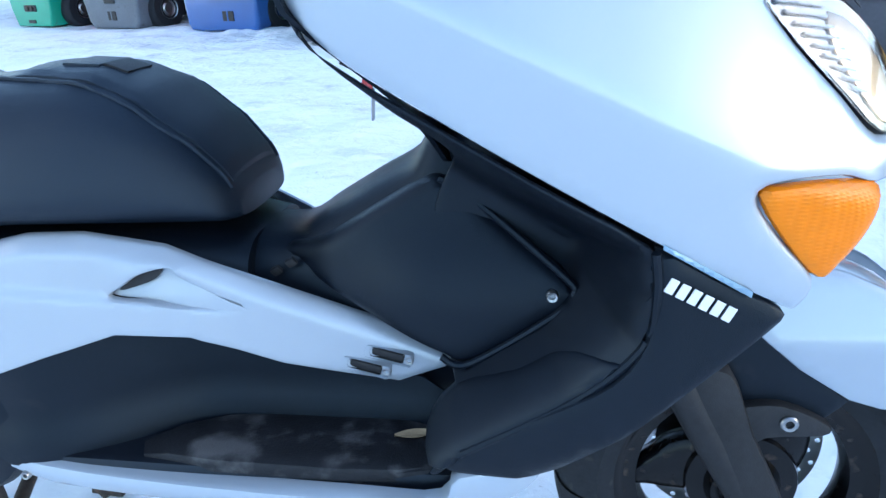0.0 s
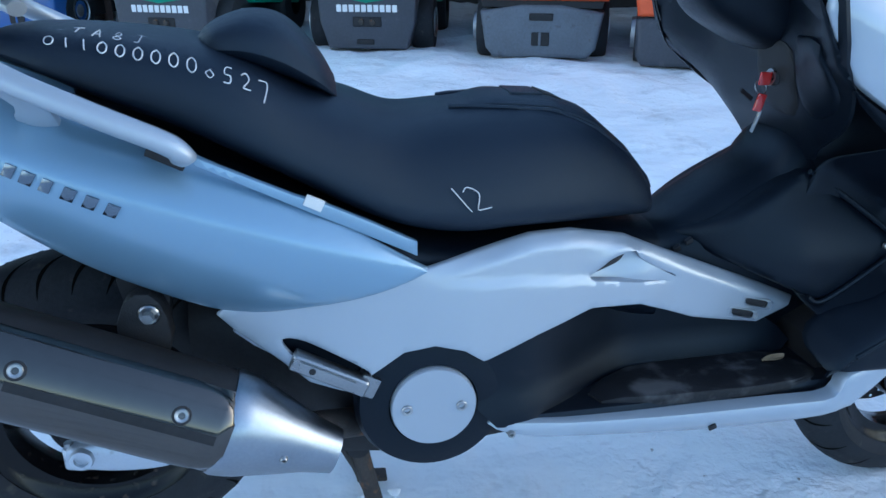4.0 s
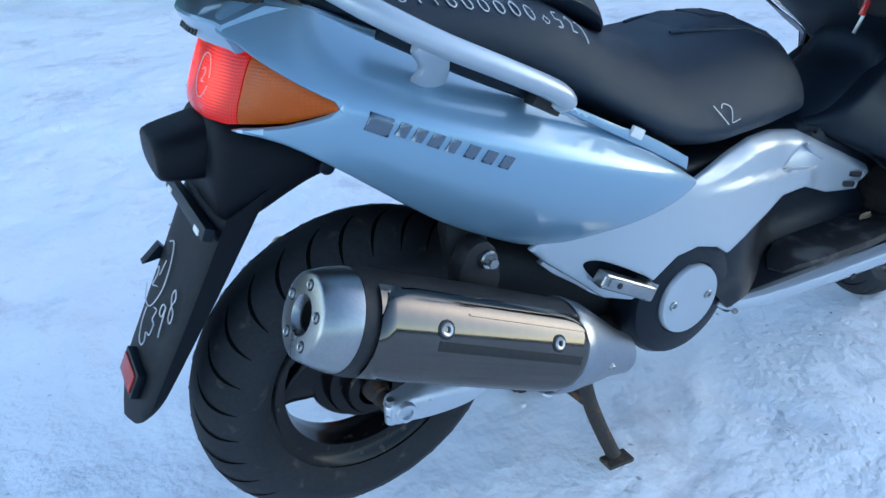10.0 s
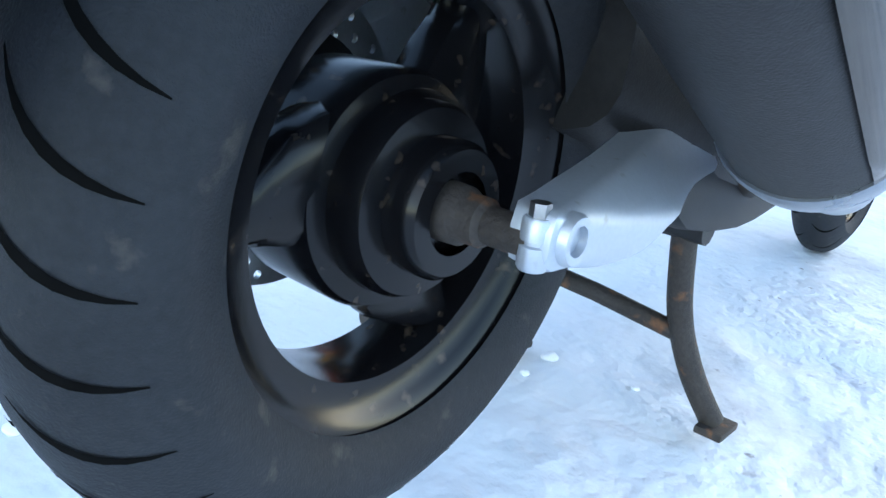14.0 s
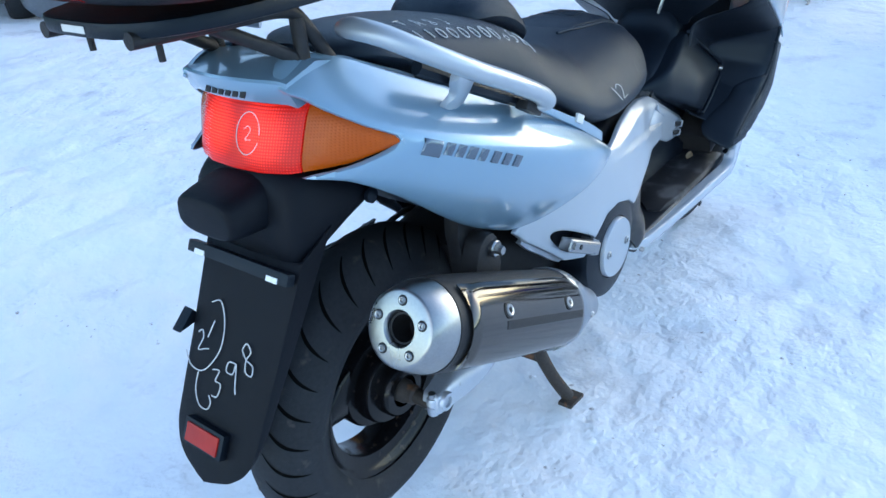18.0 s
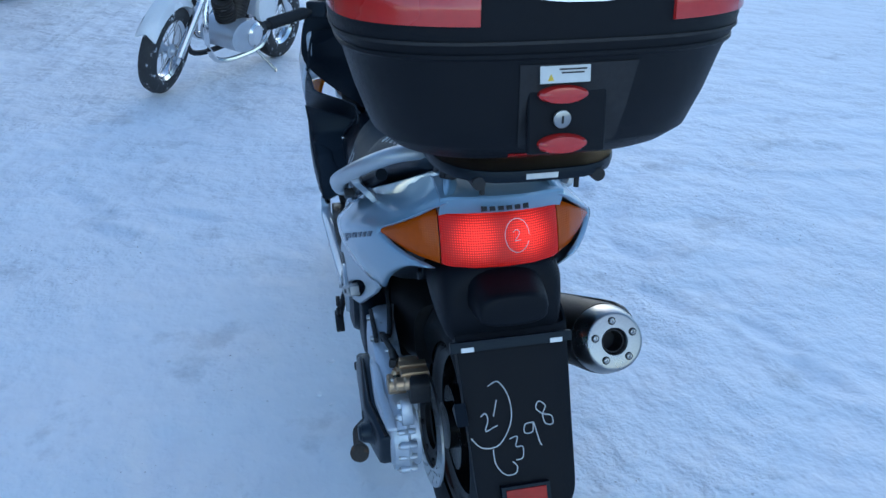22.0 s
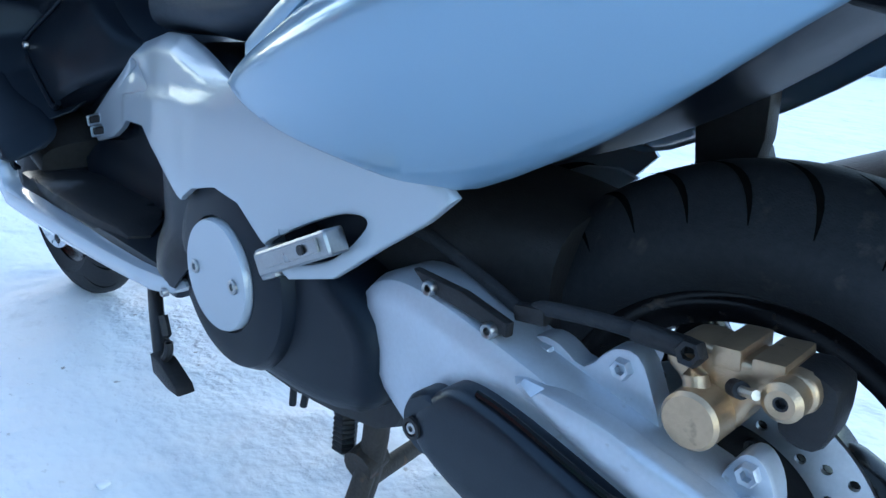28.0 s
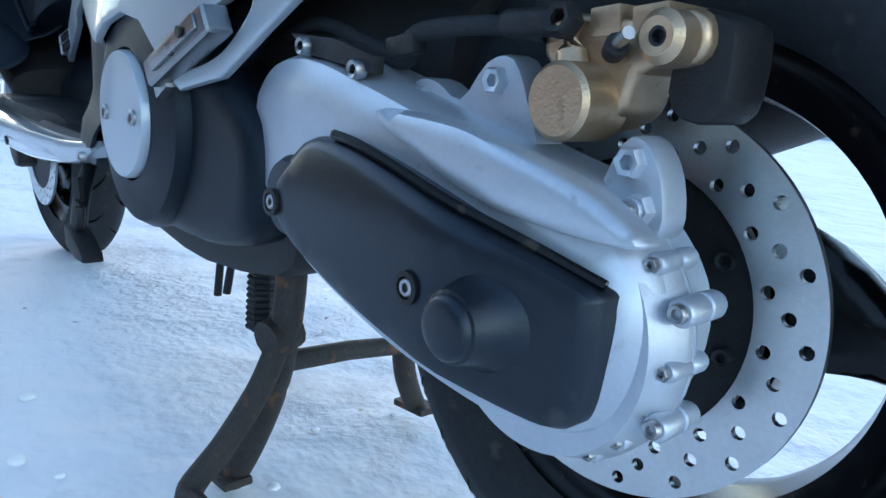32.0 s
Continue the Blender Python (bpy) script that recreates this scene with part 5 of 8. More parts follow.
# chalk marks on the seat and mudguard
GLYPH = {
    "0": [[(0.5, 1), (0.1, 0.75), (0.1, 0.25), (0.5, 0), (0.9, 0.25), (0.9, 0.75), (0.5, 1)]],
    "1": [[(0.35, 0.95), (0.6, 0.0)]],
    "2": [[(0.1, 0.8), (0.5, 1), (0.85, 0.7), (0.3, 0.1), (0.5, 0.05), (1.0, 0.1)]],
    "3": [[(0.1, 0.95), (0.8, 0.95), (0.4, 0.6), (0.85, 0.3), (0.5, 0), (0.1, 0.1)]],
    "5": [[(0.9, 1), (0.3, 0.95), (0.2, 0.55), (0.8, 0.5), (0.7, 0.05), (0.1, 0.0)]],
    "6": [[(0.8, 1), (0.2, 0.6), (0.15, 0.15), (0.5, 0), (0.8, 0.25), (0.4, 0.45), (0.15, 0.2)]],
    "7": [[(0.0, 0.95), (0.9, 0.95), (0.5, -0.3)]],
    "8": [[(0.5, 0.5), (0.2, 0.75), (0.5, 1), (0.8, 0.75), (0.52, 0.5)], [(0.5, 0.5), (0.1, 0.25), (0.5, 0), (0.9, 0.25), (0.52, 0.5)]],
    "9": [[(0.8, 0.6), (0.4, 0.5), (0.2, 0.8), (0.6, 1), (0.8, 0.7), (0.6, 0.0)]],
    "A": [[(0.1, 0), (0.5, 1), (0.9, 0)], [(0.3, 0.4), (0.75, 0.4)]],
    "T": [[(0.0, 0.95), (1.0, 1.0)], [(0.5, 1), (0.4, 0.3)]],
    "J": [[(0.3, 1.0), (1.0, 1.0)], [(0.7, 1), (0.6, 0.1), (0.2, 0.1)]],
    "-": [[(0.0, 0.5), (1.0, 0.55)]],
    "(": [[(0.7, 1.1), (0.0, 0.8), (-0.2, 0.3), (0.3, -0.2)]],
    ")": [[(0.2, 1.2), (0.8, 0.9), (0.7, 0.2), (0.1, -0.2)]],
}


def chalk(text, where, size, step, parent, name, r=0.0011):
    """Handwritten strokes laid on a surface: where(u, v) is the point u along and v up the line of writing."""
    out = []
    for i, c in enumerate(text):
        for stroke in GLYPH.get(c, ()):
            line = catmull([(i * step + a * size * 0.8, b * size) for a, b in stroke], 4)
            out.append(sweep([where(*p) for p in line], r, 5))
    for stroke in out:
        part(name, stroke, CHALK, parent)


def seat_at(x, v, s):
    """A point on the flank of the seat, v up from its foot."""
    rows = np.array(SEAT)
    wt, wb, zt, zb = (float(np.interp(x, rows[:, 0], rows[:, i])) for i in (1, 2, 3, 4))
    z = zb + (zt - zb) * v
    uu = min(0.999, abs(2 * v - 1))
    w = (wb + (wt - wb) * v) * (1 - uu ** 3.0) ** (1 / 3.0)
    return (x, s * (w + 0.0022), z)


chalk("12", lambda u, v: seat_at(0.588 + u - v * 0.6, 0.31 + v / 0.2, -1), 0.036, 0.020, seat, "chalk_mark", 0.0009)
chalk("12", lambda u, v: seat_at(0.668 - u + v * 0.5, 0.40 + v / 0.2, 1), 0.034, 0.030, seat, "chalk_mark")
chalk("0110000008527", lambda u, v: seat_at(0.057 + u, 0.745 + v / 0.13 + u * 0.08, -1), 0.0155, 0.0222, seat, "chalk_number")
chalk("-TA8J", lambda u, v: seat_at(0.06 + u, 0.92 + v / 0.14 * 0.5 - u * 0.1, -1), 0.016, 0.026, seat, "chalk_number")
chalk("012857", lambda u, v: seat_at(0.24 - u, 0.78 + v / 0.13 + u * 0.1, 1), 0.017, 0.024, seat, "chalk_number")


# -- rear mudguard --
def flap_c(u):
    return lerp(u, (0, 0.4, 0.75, 1), (-0.199, -0.268, -0.332, -0.361)), lerp(u, (0, 0.4, 0.75, 1), (0.725, 0.594, 0.478, 0.422))


fl = []
for u in 1 - np.linspace(1, 0, 46) ** 2:
    x, z = flap_c(u)
    w = 0.102 - 0.018 * u
    if u > 0.68:
        w *= math.sqrt(max(0.004, 1 - ((u - 0.68) / 0.32) ** 3))
    fd = 0.075 * (1 - u) ** 0.8 + 0.006
    out = [(0.9 * fd, 1.0), (0.45 * fd, 1.0), (0.004, 0.985), (0.0, 0.93), (-0.004, 0.6), (-0.006, 0.0), (-0.004, -0.6), (0.0, -0.93), (0.004, -0.985), (0.45 * fd, -1.0), (0.9 * fd, -1.0)]
    nx, nz = 0.88, 0.46
    ring = [(x + d * nx, q * w - 0.012, z + d * nz) for d, q in out]
    ring += [(x + (d + 0.003) * nx, q * w * 0.965 - 0.012, z + (d + 0.003) * nz) for d, q in out[::-1]]
    fl.append(ring)
guard = part("rear_mudguard", loft(fl), FLAPB, scooter, "long black rear mudguard flap with chalked numbers")
part("mudguard_body", spine([(-0.200, 0.09, 0.098, 0.79, 0.715), (-0.186, 0.102, 0.106, 0.835, 0.69), (-0.15, 0.11, 0.114, 0.852, 0.705), (-0.09, 0.115, 0.115, 0.83, 0.737), (-0.03, 0.11, 0.11, 0.80, 0.76), (0.03, 0.09, 0.09, 0.79, 0.77)], 24, 3.4, 4), FLAPB, scooter)
part("plate_lamp_box", spine([(-0.256, 0.045, 0.05, 0.815, 0.775), (-0.245, 0.058, 0.062, 0.825, 0.763), (-0.17, 0.066, 0.07, 0.84, 0.757)], 20, 3.0, 4), FLAPB, guard)
for s in (-1, 1):
    part("bracket_hole", box((0.003, 0.022, 0.008), pose(-0.2285, s * 0.078 - 0.006, 0.7115, 0, 25, 0), 0.001), WHITEP, guard)
    part("guard_plug", turned([(0, s * 0.119), (0.011, s * 0.119), (0.011, s * 0.126), (0.008, s * 0.1275), (0, s * 0.1275)], 20, (-0.06, 0, 0.775)), BLACK, guard)
part("side_fin", plate([(-0.287, 0.60), (-0.257, 0.625), (-0.244, 0.605)], 0.102, 0.082, 0.001), BLACK, guard)
part("plate_bracket", box((0.014, 0.214, 0.018), pose(-0.220, -0.006, 0.713, 0, 25, 0), 0.003), BLACK, guard)
mref = pose(-0.3465, -0.006, 0.4835, 0, 28, 0)
rf = part("rear_reflector", box((0.016, 0.086, 0.038), pose(-0.3385, -0.006, 0.480, 0, 28, 0), 0.003), BLACK, guard)
part("reflector_face", box((0.004, 0.070, 0.028), mref, 0.0015), REDREF, rf, "red rectangular reflector")


def on_flap(y, z):
    x = flap_c(lerp(-z, (-0.725, -0.594, -0.478, -0.422), (0, 0.4, 0.75, 1)))[0]
    return (x - 0.0066, y, z)


FLAP_STROKES = ([(0.041, 0.646), (0.022, 0.651), (0.006, 0.625), (0.006, 0.59), (0.03, 0.558), (0.06, 0.556), (0.078, 0.572)], [(0.028, 0.624), (0.036, 0.600)], [(0.058, 0.602), (0.050, 0.606), (0.046, 0.596), (0.052, 0.580), (0.038, 0.584), (0.030, 0.586)], [(0.042, 0.552), (0.040, 0.530), (0.026, 0.513), (0.008, 0.512), (0.003, 0.522), (0.010, 0.530)], [(0.012, 0.564), (-0.002, 0.566), (0.002, 0.552), (-0.010, 0.550), (-0.008, 0.534), (0.004, 0.532)], [(-0.032, 0.584), (-0.018, 0.582), (-0.016, 0.570), (-0.030, 0.570), (-0.033, 0.584), (-0.040, 0.556), (-0.044, 0.548)], [(-0.051, 0.594), (-0.040, 0.604), (-0.046, 0.614), (-0.057, 0.606), (-0.051, 0.594), (-0.054, 0.580), (-0.067, 0.578), (-0.066, 0.590), (-0.051, 0.594)])
for stroke in FLAP_STROKES:
    part("chalk_mark", sweep([on_flap(y, z) for y, z in catmull(stroke, 5)], 0.001, 5), CHALK, guard)


def on_lamp(u, v):
    y, z = -0.024 - u, 0.890 + v
    return (lamp_x(y, z) - 0.0008, y, z)


chalk("2", lambda u, v: on_lamp(u - 0.008, v - 0.009), 0.018, 0.02, lamp, "chalk_mark", 0.0006)
part("chalk_ring", sweep([on_lamp(0.021 * math.cos(a), 0.026 * math.sin(a)) for a in np.linspace(0, 5.9, 40)], 0.0006, 5), CHALK, lamp)

# -- exhaust --
MA, MD = Vector((-0.151, -0.232, 0.638)), Vector((0.900, 0.0, -0.436))
MROT = Matrix.Translation(MA) @ Vector((0, 0, 1)).rotation_difference(MD).to_matrix().to_4x4()


def along(profile, seg=56):
    bm = turned(profile, seg, axis="z")
    bm.transform(MROT)
    return bm


muffler = part("muffler", along([(0.0, 0.05), (0.069, 0.05), (0.071, 0.07), (0.073, 0.25), (0.073, 0.44), (0.0, 0.44)]), DARK, scooter, "black exhaust silencer under a polished heat shield")
endcap = part("muffler_end", along([(0.0225, 0.03), (0.0225, 0.005), (0.0265, 0.0), (0.0505, 0.0), (0.0535, 0.0008), (0.0560, 0.003), (0.0635, 0.026), (0.0675, 0.044), (0.0680, 0.052), (0.065, 0.054), (0.025, 0.054)]), STEEL, muffler, "satin alloy end cap with five bolts")
part("tail_pipe", along([(0.0225, 0.10), (0.0195, 0.10), (0.0195, 0.010), (0.0225, 0.010)]), DARK, muffler)
part("pipe_depth", along([(0.0, 0.06), (0.022, 0.06)]), DARK, muffler)
for k in range(5):
    a = radians(104) + TAU * k / 5
    loc = MROT @ Vector((0.0395 * math.cos(a), 0.0395 * math.sin(a), 0.0))
    # dark disc laid under each end bolt shows as a ring round it
    part("bolt_dark_ring", bolt(loc, 0.0078, -MD, 0.0006), DARK, endcap)
    part("end_bolt", bolt(loc, 0.0056, -MD, 0.003), SCREWS, endcap)
part("muffler_cone", along([(0.0, 0.425), (0.0755, 0.425), (0.077, 0.432), (0.073, 0.46), (0.058, 0.51), (0.042, 0.56), (0.034, 0.60), (0.0, 0.60)]), CONE, muffler, "satin silver exhaust cone")
part("cone_bolt", bolt(MROT @ Vector((0.0, -0.055, 0.52)), 0.006, (0, -1, -0.4)), SCREWS, muffler)
inv = MROT.inverted()
outward = (inv.to_3x3() @ Vector((0, -1, 0))).normalized()
base_a = math.atan2(outward.y, outward.x)
upward = (inv.to_3x3() @ Vector((0, 0, 1))).normalized()
sgn = 1 if (math.atan2(upward.y, upward.x) - base_a + math.pi) % TAU - math.pi > 0 else -1


def shield_at(sx, ang, r):
    a = base_a + sgn * ang
    return MROT @ Vector((r * math.cos(a), r * math.sin(a), sx))


def shield(s0, s1, a0, a1, r, thick, n=40, m=28, round_s=0.03, round_a=0.35):
    verts, faces = [], []
    for i in range(n):
        s_ = s0 + (s1 - s0) * i / (n - 1)
        e = min(s_ - s0, s1 - s_)
        cut = 0.0 if e > round_s or round_s == 0 else round_a * (1 - math.sqrt(max(0, 1 - (1 - e / round_s) ** 2)))
        for j in range(m):
            q = -1 + 2 * j / (m - 1)
            ang = (a0 + a1) / 2 + q * ((a1 - a0) / 2 - cut)
            lip = 0.004 * max(abs(q) ** 10, (1 - min(1, e / 0.008)) ** 2) if round_s else 0
            verts.append(shield_at(s_, ang, r - lip))
    k = len(verts)
    verts += [shield_at(s0 + (s1 - s0) * (i // m) / (n - 1), (a0 + a1) / 2 + (-1 + 2 * (i % m) / (m - 1)) * ((a1 - a0) / 2) * 0.985, r - thick) for i in range(k)]
    faces += [(i * m + j, i * m + j + 1, (i + 1) * m + j + 1, (i + 1) * m + j) for i in range(n - 1) for j in range(m - 1)]
    faces += [tuple(q + k for q in f[::-1]) for f in faces]
    edge = [j for j in range(m)] + [i * m + m - 1 for i in range(1, n)] + [(n - 1) * m + j for j in range(m - 2, -1, -1)] + [i * m for i in range(n - 2, 0, -1)]
    faces += [(a, b, b + k, a + k) for a, b in zip(edge, edge[1:] + edge[:1])]
    return recalc(from_lists(verts, faces))


sh = part("heat_shield", shield(0.068, 0.436, -0.72, 1.15, 0.0805, 0.005, round_s=0.06, round_a=0.6), SMOKE, muffler, "smoky chrome heat shield with a dark stripe")
part("shield_stripe", shield(0.155, 0.418, 0.12, 0.28, 0.0812, 0.002, 20, 6, 0.0), DARK, sh)
part("shield_rib", shield(0.20, 0.42, 0.74, 0.78, 0.0815, 0.003, 20, 4, 0.0), SMOKE, sh)
for s_, a_ in ((0.162, 0.47), (0.366, 0.47)):
    loc = shield_at(s_, a_, 0.0805)
    way = shield_at(s_, a_, 0.1) - loc
    part("shield_bolt", bolt(loc, 0.0095, way, 0.004), SCREWS, sh)
    part("bolt_cup", bolt(loc, 0.013, way, 0.0015), DARK, sh)
part("muffler_hanger", plate([(0.10, 0.56), (0.115, 0.625), (0.15, 0.635), (0.17, 0.60), (0.165, 0.54)], -0.185, -0.15, 0.004, n=2), DARK, scooter)
part("hanger_arm", plate([(0.112, 0.58), (0.106, 0.70), (0.172, 0.70), (0.166, 0.58)], -0.149, -0.120, 0.004, n=2), DARK, scooter)
part("hanger_bolt", bolt((0.148, -0.188, 0.607), 0.015, (0, -1, 0), 0.006), STEEL, scooter)
part("hanger_nut", rod((0.148, -0.19, 0.607), (0.148, -0.206, 0.607), 0.008, seg=6), STEEL, scooter)
part("header_pipe", sweep(catmull([(0.36, -0.2, 0.40), (0.45, -0.14, 0.36), (0.6, -0.08, 0.31), (0.85, -0.04, 0.29)], 6), 0.024, 12), RUST, scooter)
part("rear_footrest_bracket", plate([(0.255, 0.56), (0.33, 0.50), (0.40, 0.45), (0.44, 0.46), (0.40, 0.52), (0.33, 0.56)], -0.172, -0.160, 0.003, n=2), ALLOY, scooter)

# -- swing arm, right leg --
ARM = [(-0.008, 0.382), (0.02, 0.387), (0.13, 0.397), (0.26, 0.412), (0.36, 0.414), (0.36, 0.372), (0.26, 0.366), (0.19, 0.354), (0.13, 0.334), (0.061, 0.336), (0.02, 0.344), (-0.008, 0.349)]
part("swing_arm", shell(ARM, lambda x, z: 0.166 - 0.85 * max(0, z - 0.383 + 0.15 * x), -1, 0.026, 0.005, 0.009, 3), ALLOY, scooter, "cast alloy swing arm")
part("axle_clamp", turned([(0.0, -0.019), (0.009, -0.019), (0.0105, -0.017), (0.0105, -0.003), (0.0082, -0.002), (0.0082, 0.0), (0.0105, 0.001), (0.0105, 0.014), (0.009, 0.016), (0, 0.016)], 20, (-0.006, -0.152, 0.3645), "z"), ALLOY, scooter)
part("clamp_bolt", turned([(0, 0.022), (0.007, 0.022), (0.007, 0.031), (0, 0.031)], 6, (-0.006, -0.152, 0.3585), "z"), SCREWS, scooter)
part("axle_end", turned([(0.0105, -0.172), (0.016, -0.172), (0.018, -0.168), (0.018, -0.15), (0.0105, -0.15)], 28, (0.013, 0, 0.366), closed=True), ALLOY, scooter)
part("axle_bore", turned([(0, -0.160), (0.011, -0.160)], 20, (0.013, 0, 0.366)), DARK, scooter)
part("axle", turned([(0.0, -0.15), (0.0135, -0.15), (0.0135, -0.112), (0.0175, -0.108), (0.0175, -0.095), (0.021, -0.09), (0.022, -0.07), (0.0, -0.07)], 24, (0, 0, 0.362)), RUST, scooter)
part("rear_hub_drum", turned([(0.03, -0.085), (0.045, -0.085), (0.05, -0.078), (0.05, -0.06), (0.068, -0.058), (0.072, -0.05), (0.072, -0.03), (0.086, -0.028), (0.09, -0.02), (0.09, 0.05), (0.03, 0.05)], 56, (0, 0, 0.362)), RIM, scooter)

# -- swing arm, left leg: drive case, black cover, caliper --
CASE = [(0.36, 0.43), (0.345, 0.475), (0.30, 0.505), (0.23, 0.512), (0.16, 0.50), (0.08, 0.482), (0.01, 0.466), (-0.035, 0.452), (-0.066, 0.425), (-0.080, 0.394), (-0.076, 0.354), (-0.054, 0.322), (-0.005, 0.310), (0.06, 0.312), (0.124, 0.321), (0.20, 0.341), (0.28, 0.368), (0.34, 0.395)]
case = part("drive_case", shell(CASE, lambda x, z: 0.206 - 0.10 * max(0, z - (0.435 + 0.05 * (x + 0.05) / 0.3)) - 0.02 * ss(0.2, 0.36, x) - 0.16 * max(0, 0.01 - x), 1, 0.04, 0.022, 0.014, 4), ALLOY, scooter, "cast alloy drive case of the swing arm")
part("case_leaf", shell([(0.13, 0.478), (0.06, 0.479), (0.017, 0.472), (-0.037, 0.457), (-0.066, 0.442), (-0.072, 0.432), (-0.033, 0.431), (0.024, 0.438), (0.075, 0.453)], lambda x, z: 0.2125 - 0.10 * max(0, z - (0.435 + 0.05 * (x + 0.05) / 0.3)) - 0.16 * max(0, 0.01 - x), 1, 0.012, 0.007, 0.01, 4), ALLOY, case)
COVER = [(0.165, 0.457), (0.19, 0.445), (0.21, 0.412), (0.196, 0.384), (0.12, 0.358), (0.04, 0.342), (-0.018, 0.333), (-0.048, 0.332), (-0.058, 0.343), (-0.063, 0.375), (-0.063, 0.400), (-0.055, 0.411), (0.01, 0.429), (0.11, 0.452)]
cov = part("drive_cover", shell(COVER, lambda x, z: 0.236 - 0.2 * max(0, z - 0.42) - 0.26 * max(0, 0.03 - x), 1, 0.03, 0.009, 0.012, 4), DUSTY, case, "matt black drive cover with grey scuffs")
part("cover_cap", turned([(0.0, 0.2492), (0.011, 0.2490), (0.0155, 0.2478), (0.0178, 0.2455), (0.0182, 0.2430), (0.0202, 0.2422), (0.0208, 0.2395), (0.0222, 0.2340), (0.0240, 0.2285), (0.0285, 0.2215), (0.034, 0.216), (0.0, 0.214)], 36, (0.000, 0.003, 0.379)), DUSTY, cov)
part("cover_lip", sweep([(x, 0.2225 - 0.26 * max(0, 0.03 - x), z - 0.001) for x, z in catmull([(-0.060, 0.4125), (0.01, 0.4325), (0.11, 0.4560), (0.150, 0.4610)], 6)], 0.0034, 8), RIM, cov)
part("cover_pivot_cap", turned([(0.0, 0.2335), (0.026, 0.2325), (0.030, 0.226), (0.03, 0.2), (0, 0.2)], 36, (0.196, 0, 0.41)), DUSTY, cov)
for bx, bz, by in ((0.047, 0.386, 0.2385), (0.207, 0.405, 0.2385)):
    part("cover_screw_rim", turned([(0, by - 0.004), (0.010, by - 0.004), (0.010, by), (0.0068, by + 0.0004), (0.0062, by - 0.003), (0, by - 0.003)], 24, (bx, 0, bz)), DARK, cov)
    part("cover_screw", bolt((bx, by - 0.002, bz), 0.0055, (0, 1, 0), 0.002), SCREWS, cov)
hub = part("final_drive_hub", turned([(0.0, 0.136), (0.066, 0.136), (0.074, 0.140), (0.074, 0.149), (0.083, 0.151), (0.084, 0.1545), (0.082, 0.1555), (0.084, 0.1565), (0.084, 0.162), (0.080, 0.172), (0.076, 0.184), (0.0, 0.186)], 56, (-0.004, 0, 0.372)), ALLOY, scooter, "ribbed alloy final drive housing")
for a, lr in ((70, 0.076), (97, 0.078), (123, 0.0835), (144, 0.080), (162, 0.087), (184, 0.080), (205, 0.087), (222, 0.079), (238, 0.080), (262, 0.070)):
    q = radians(a)
    cx, cz = -0.004 + lr * math.cos(q), 0.375 + lr * math.sin(q)
    big = 0.0078 if lr > 0.083 else 0.006
    sleeve = part("hub_lug", turned([(0, 0.140), (big * 0.85, 0.140), (big, 0.143), (big, 0.1535), (big * 0.86, 0.1545), (big * 0.86, 0.156), (big, 0.157), (big, 0.172), (big * 0.85, 0.174), (0, 0.174)], 18, (cx, 0, cz)), ALLOY, hub)
    part("lug_bolt", bolt((cx, 0.174, cz), big * 0.68, (0, 1, 0), 0.004, big > 0.007), SCREWS, sleeve)
    part("lug_web", box((0.030, 0.026, 0.007), Matrix.Translation((-0.004 + (lr - 0.014) * math.cos(q), 0.158, 0.375 + (lr - 0.014) * math.sin(q))) @ Euler((0, -q, 0)).to_matrix().to_4x4(), 0.002), ALLOY, sleeve)
for k in range(8):
    q = TAU * (k + 0.3) / 8
    part("carrier_bolt", bolt((0.0035 + 0.074 * math.cos(q), 0.0995, 0.371 + 0.074 * math.sin(q)), 0.0062, (0, 1, 0), 0.004), DARK, rear)
for i, (pts, b1, b2) in enumerate((([(0.155, 0.482), (0.138, 0.499), (0.118, 0.499), (0.094, 0.490), (0.072, 0.514), (0.050, 0.517), (0.034, 0.492), (0.024, 0.462), (0.06, 0.458), (0.12, 0.466)], (0.060, 0.503), (0.128, 0.487)), ([(-0.024, 0.448), (-0.034, 0.478), (-0.048, 0.481), (-0.061, 0.462), (-0.064, 0.434), (-0.045, 0.428)], (-0.043, 0.469), (-0.052, 0.446)))):
    lug = part("caliper_bracket", plate(pts, 0.166, 0.142, 0.004, n=3), ALLOY, hub)
    for bx, bz in (b1, b2):
        part("bracket_bolt", bolt((bx, 0.167, bz), 0.0088, (0, 1, 0), 0.006, False), ALLOY, lug)
cal = part("brake_caliper", plate([(0.032, 0.520), (0.030, 0.536), (0.012, 0.543), (-0.03, 0.541), (-0.060, 0.546), (-0.070, 0.534), (-0.064, 0.520), (-0.034, 0.513), (-0.026, 0.492), (-0.004, 0.480), (0.014, 0.488), (0.018, 0.508)], 0.160, 0.118, 0.006, n=3, seg=3), GOLD, scooter, "gold painted rear brake caliper")
part("caliper_piston", turned([(0.0, 0.186), (0.0185, 0.186), (0.0212, 0.183), (0.0217, 0.15), (0, 0.14)], 36, (-0.003, 0, 0.496)), GOLD, cal)
part("fluid_neck", sweep([(0.0, 0.168, 0.505), (0.006, 0.166, 0.522), (0.010, 0.164, 0.536)], [0.011, 0.0085, 0.0095], 14), GOLD, cal)
part("banjo_bolt", bolt((0.010, 0.170, 0.538), 0.0105, (0, 1, 0.2), 0.008, False), DARK, cal)
for bx, bz, bl in ((-0.010, 0.539, 0.020), (-0.038, 0.540, 0.022)):
    part("caliper_bridge", box((bl, 0.055, 0.016), pose(bx, 0.134, bz, 0, 8, 0), 0.003), GOLD, cal)
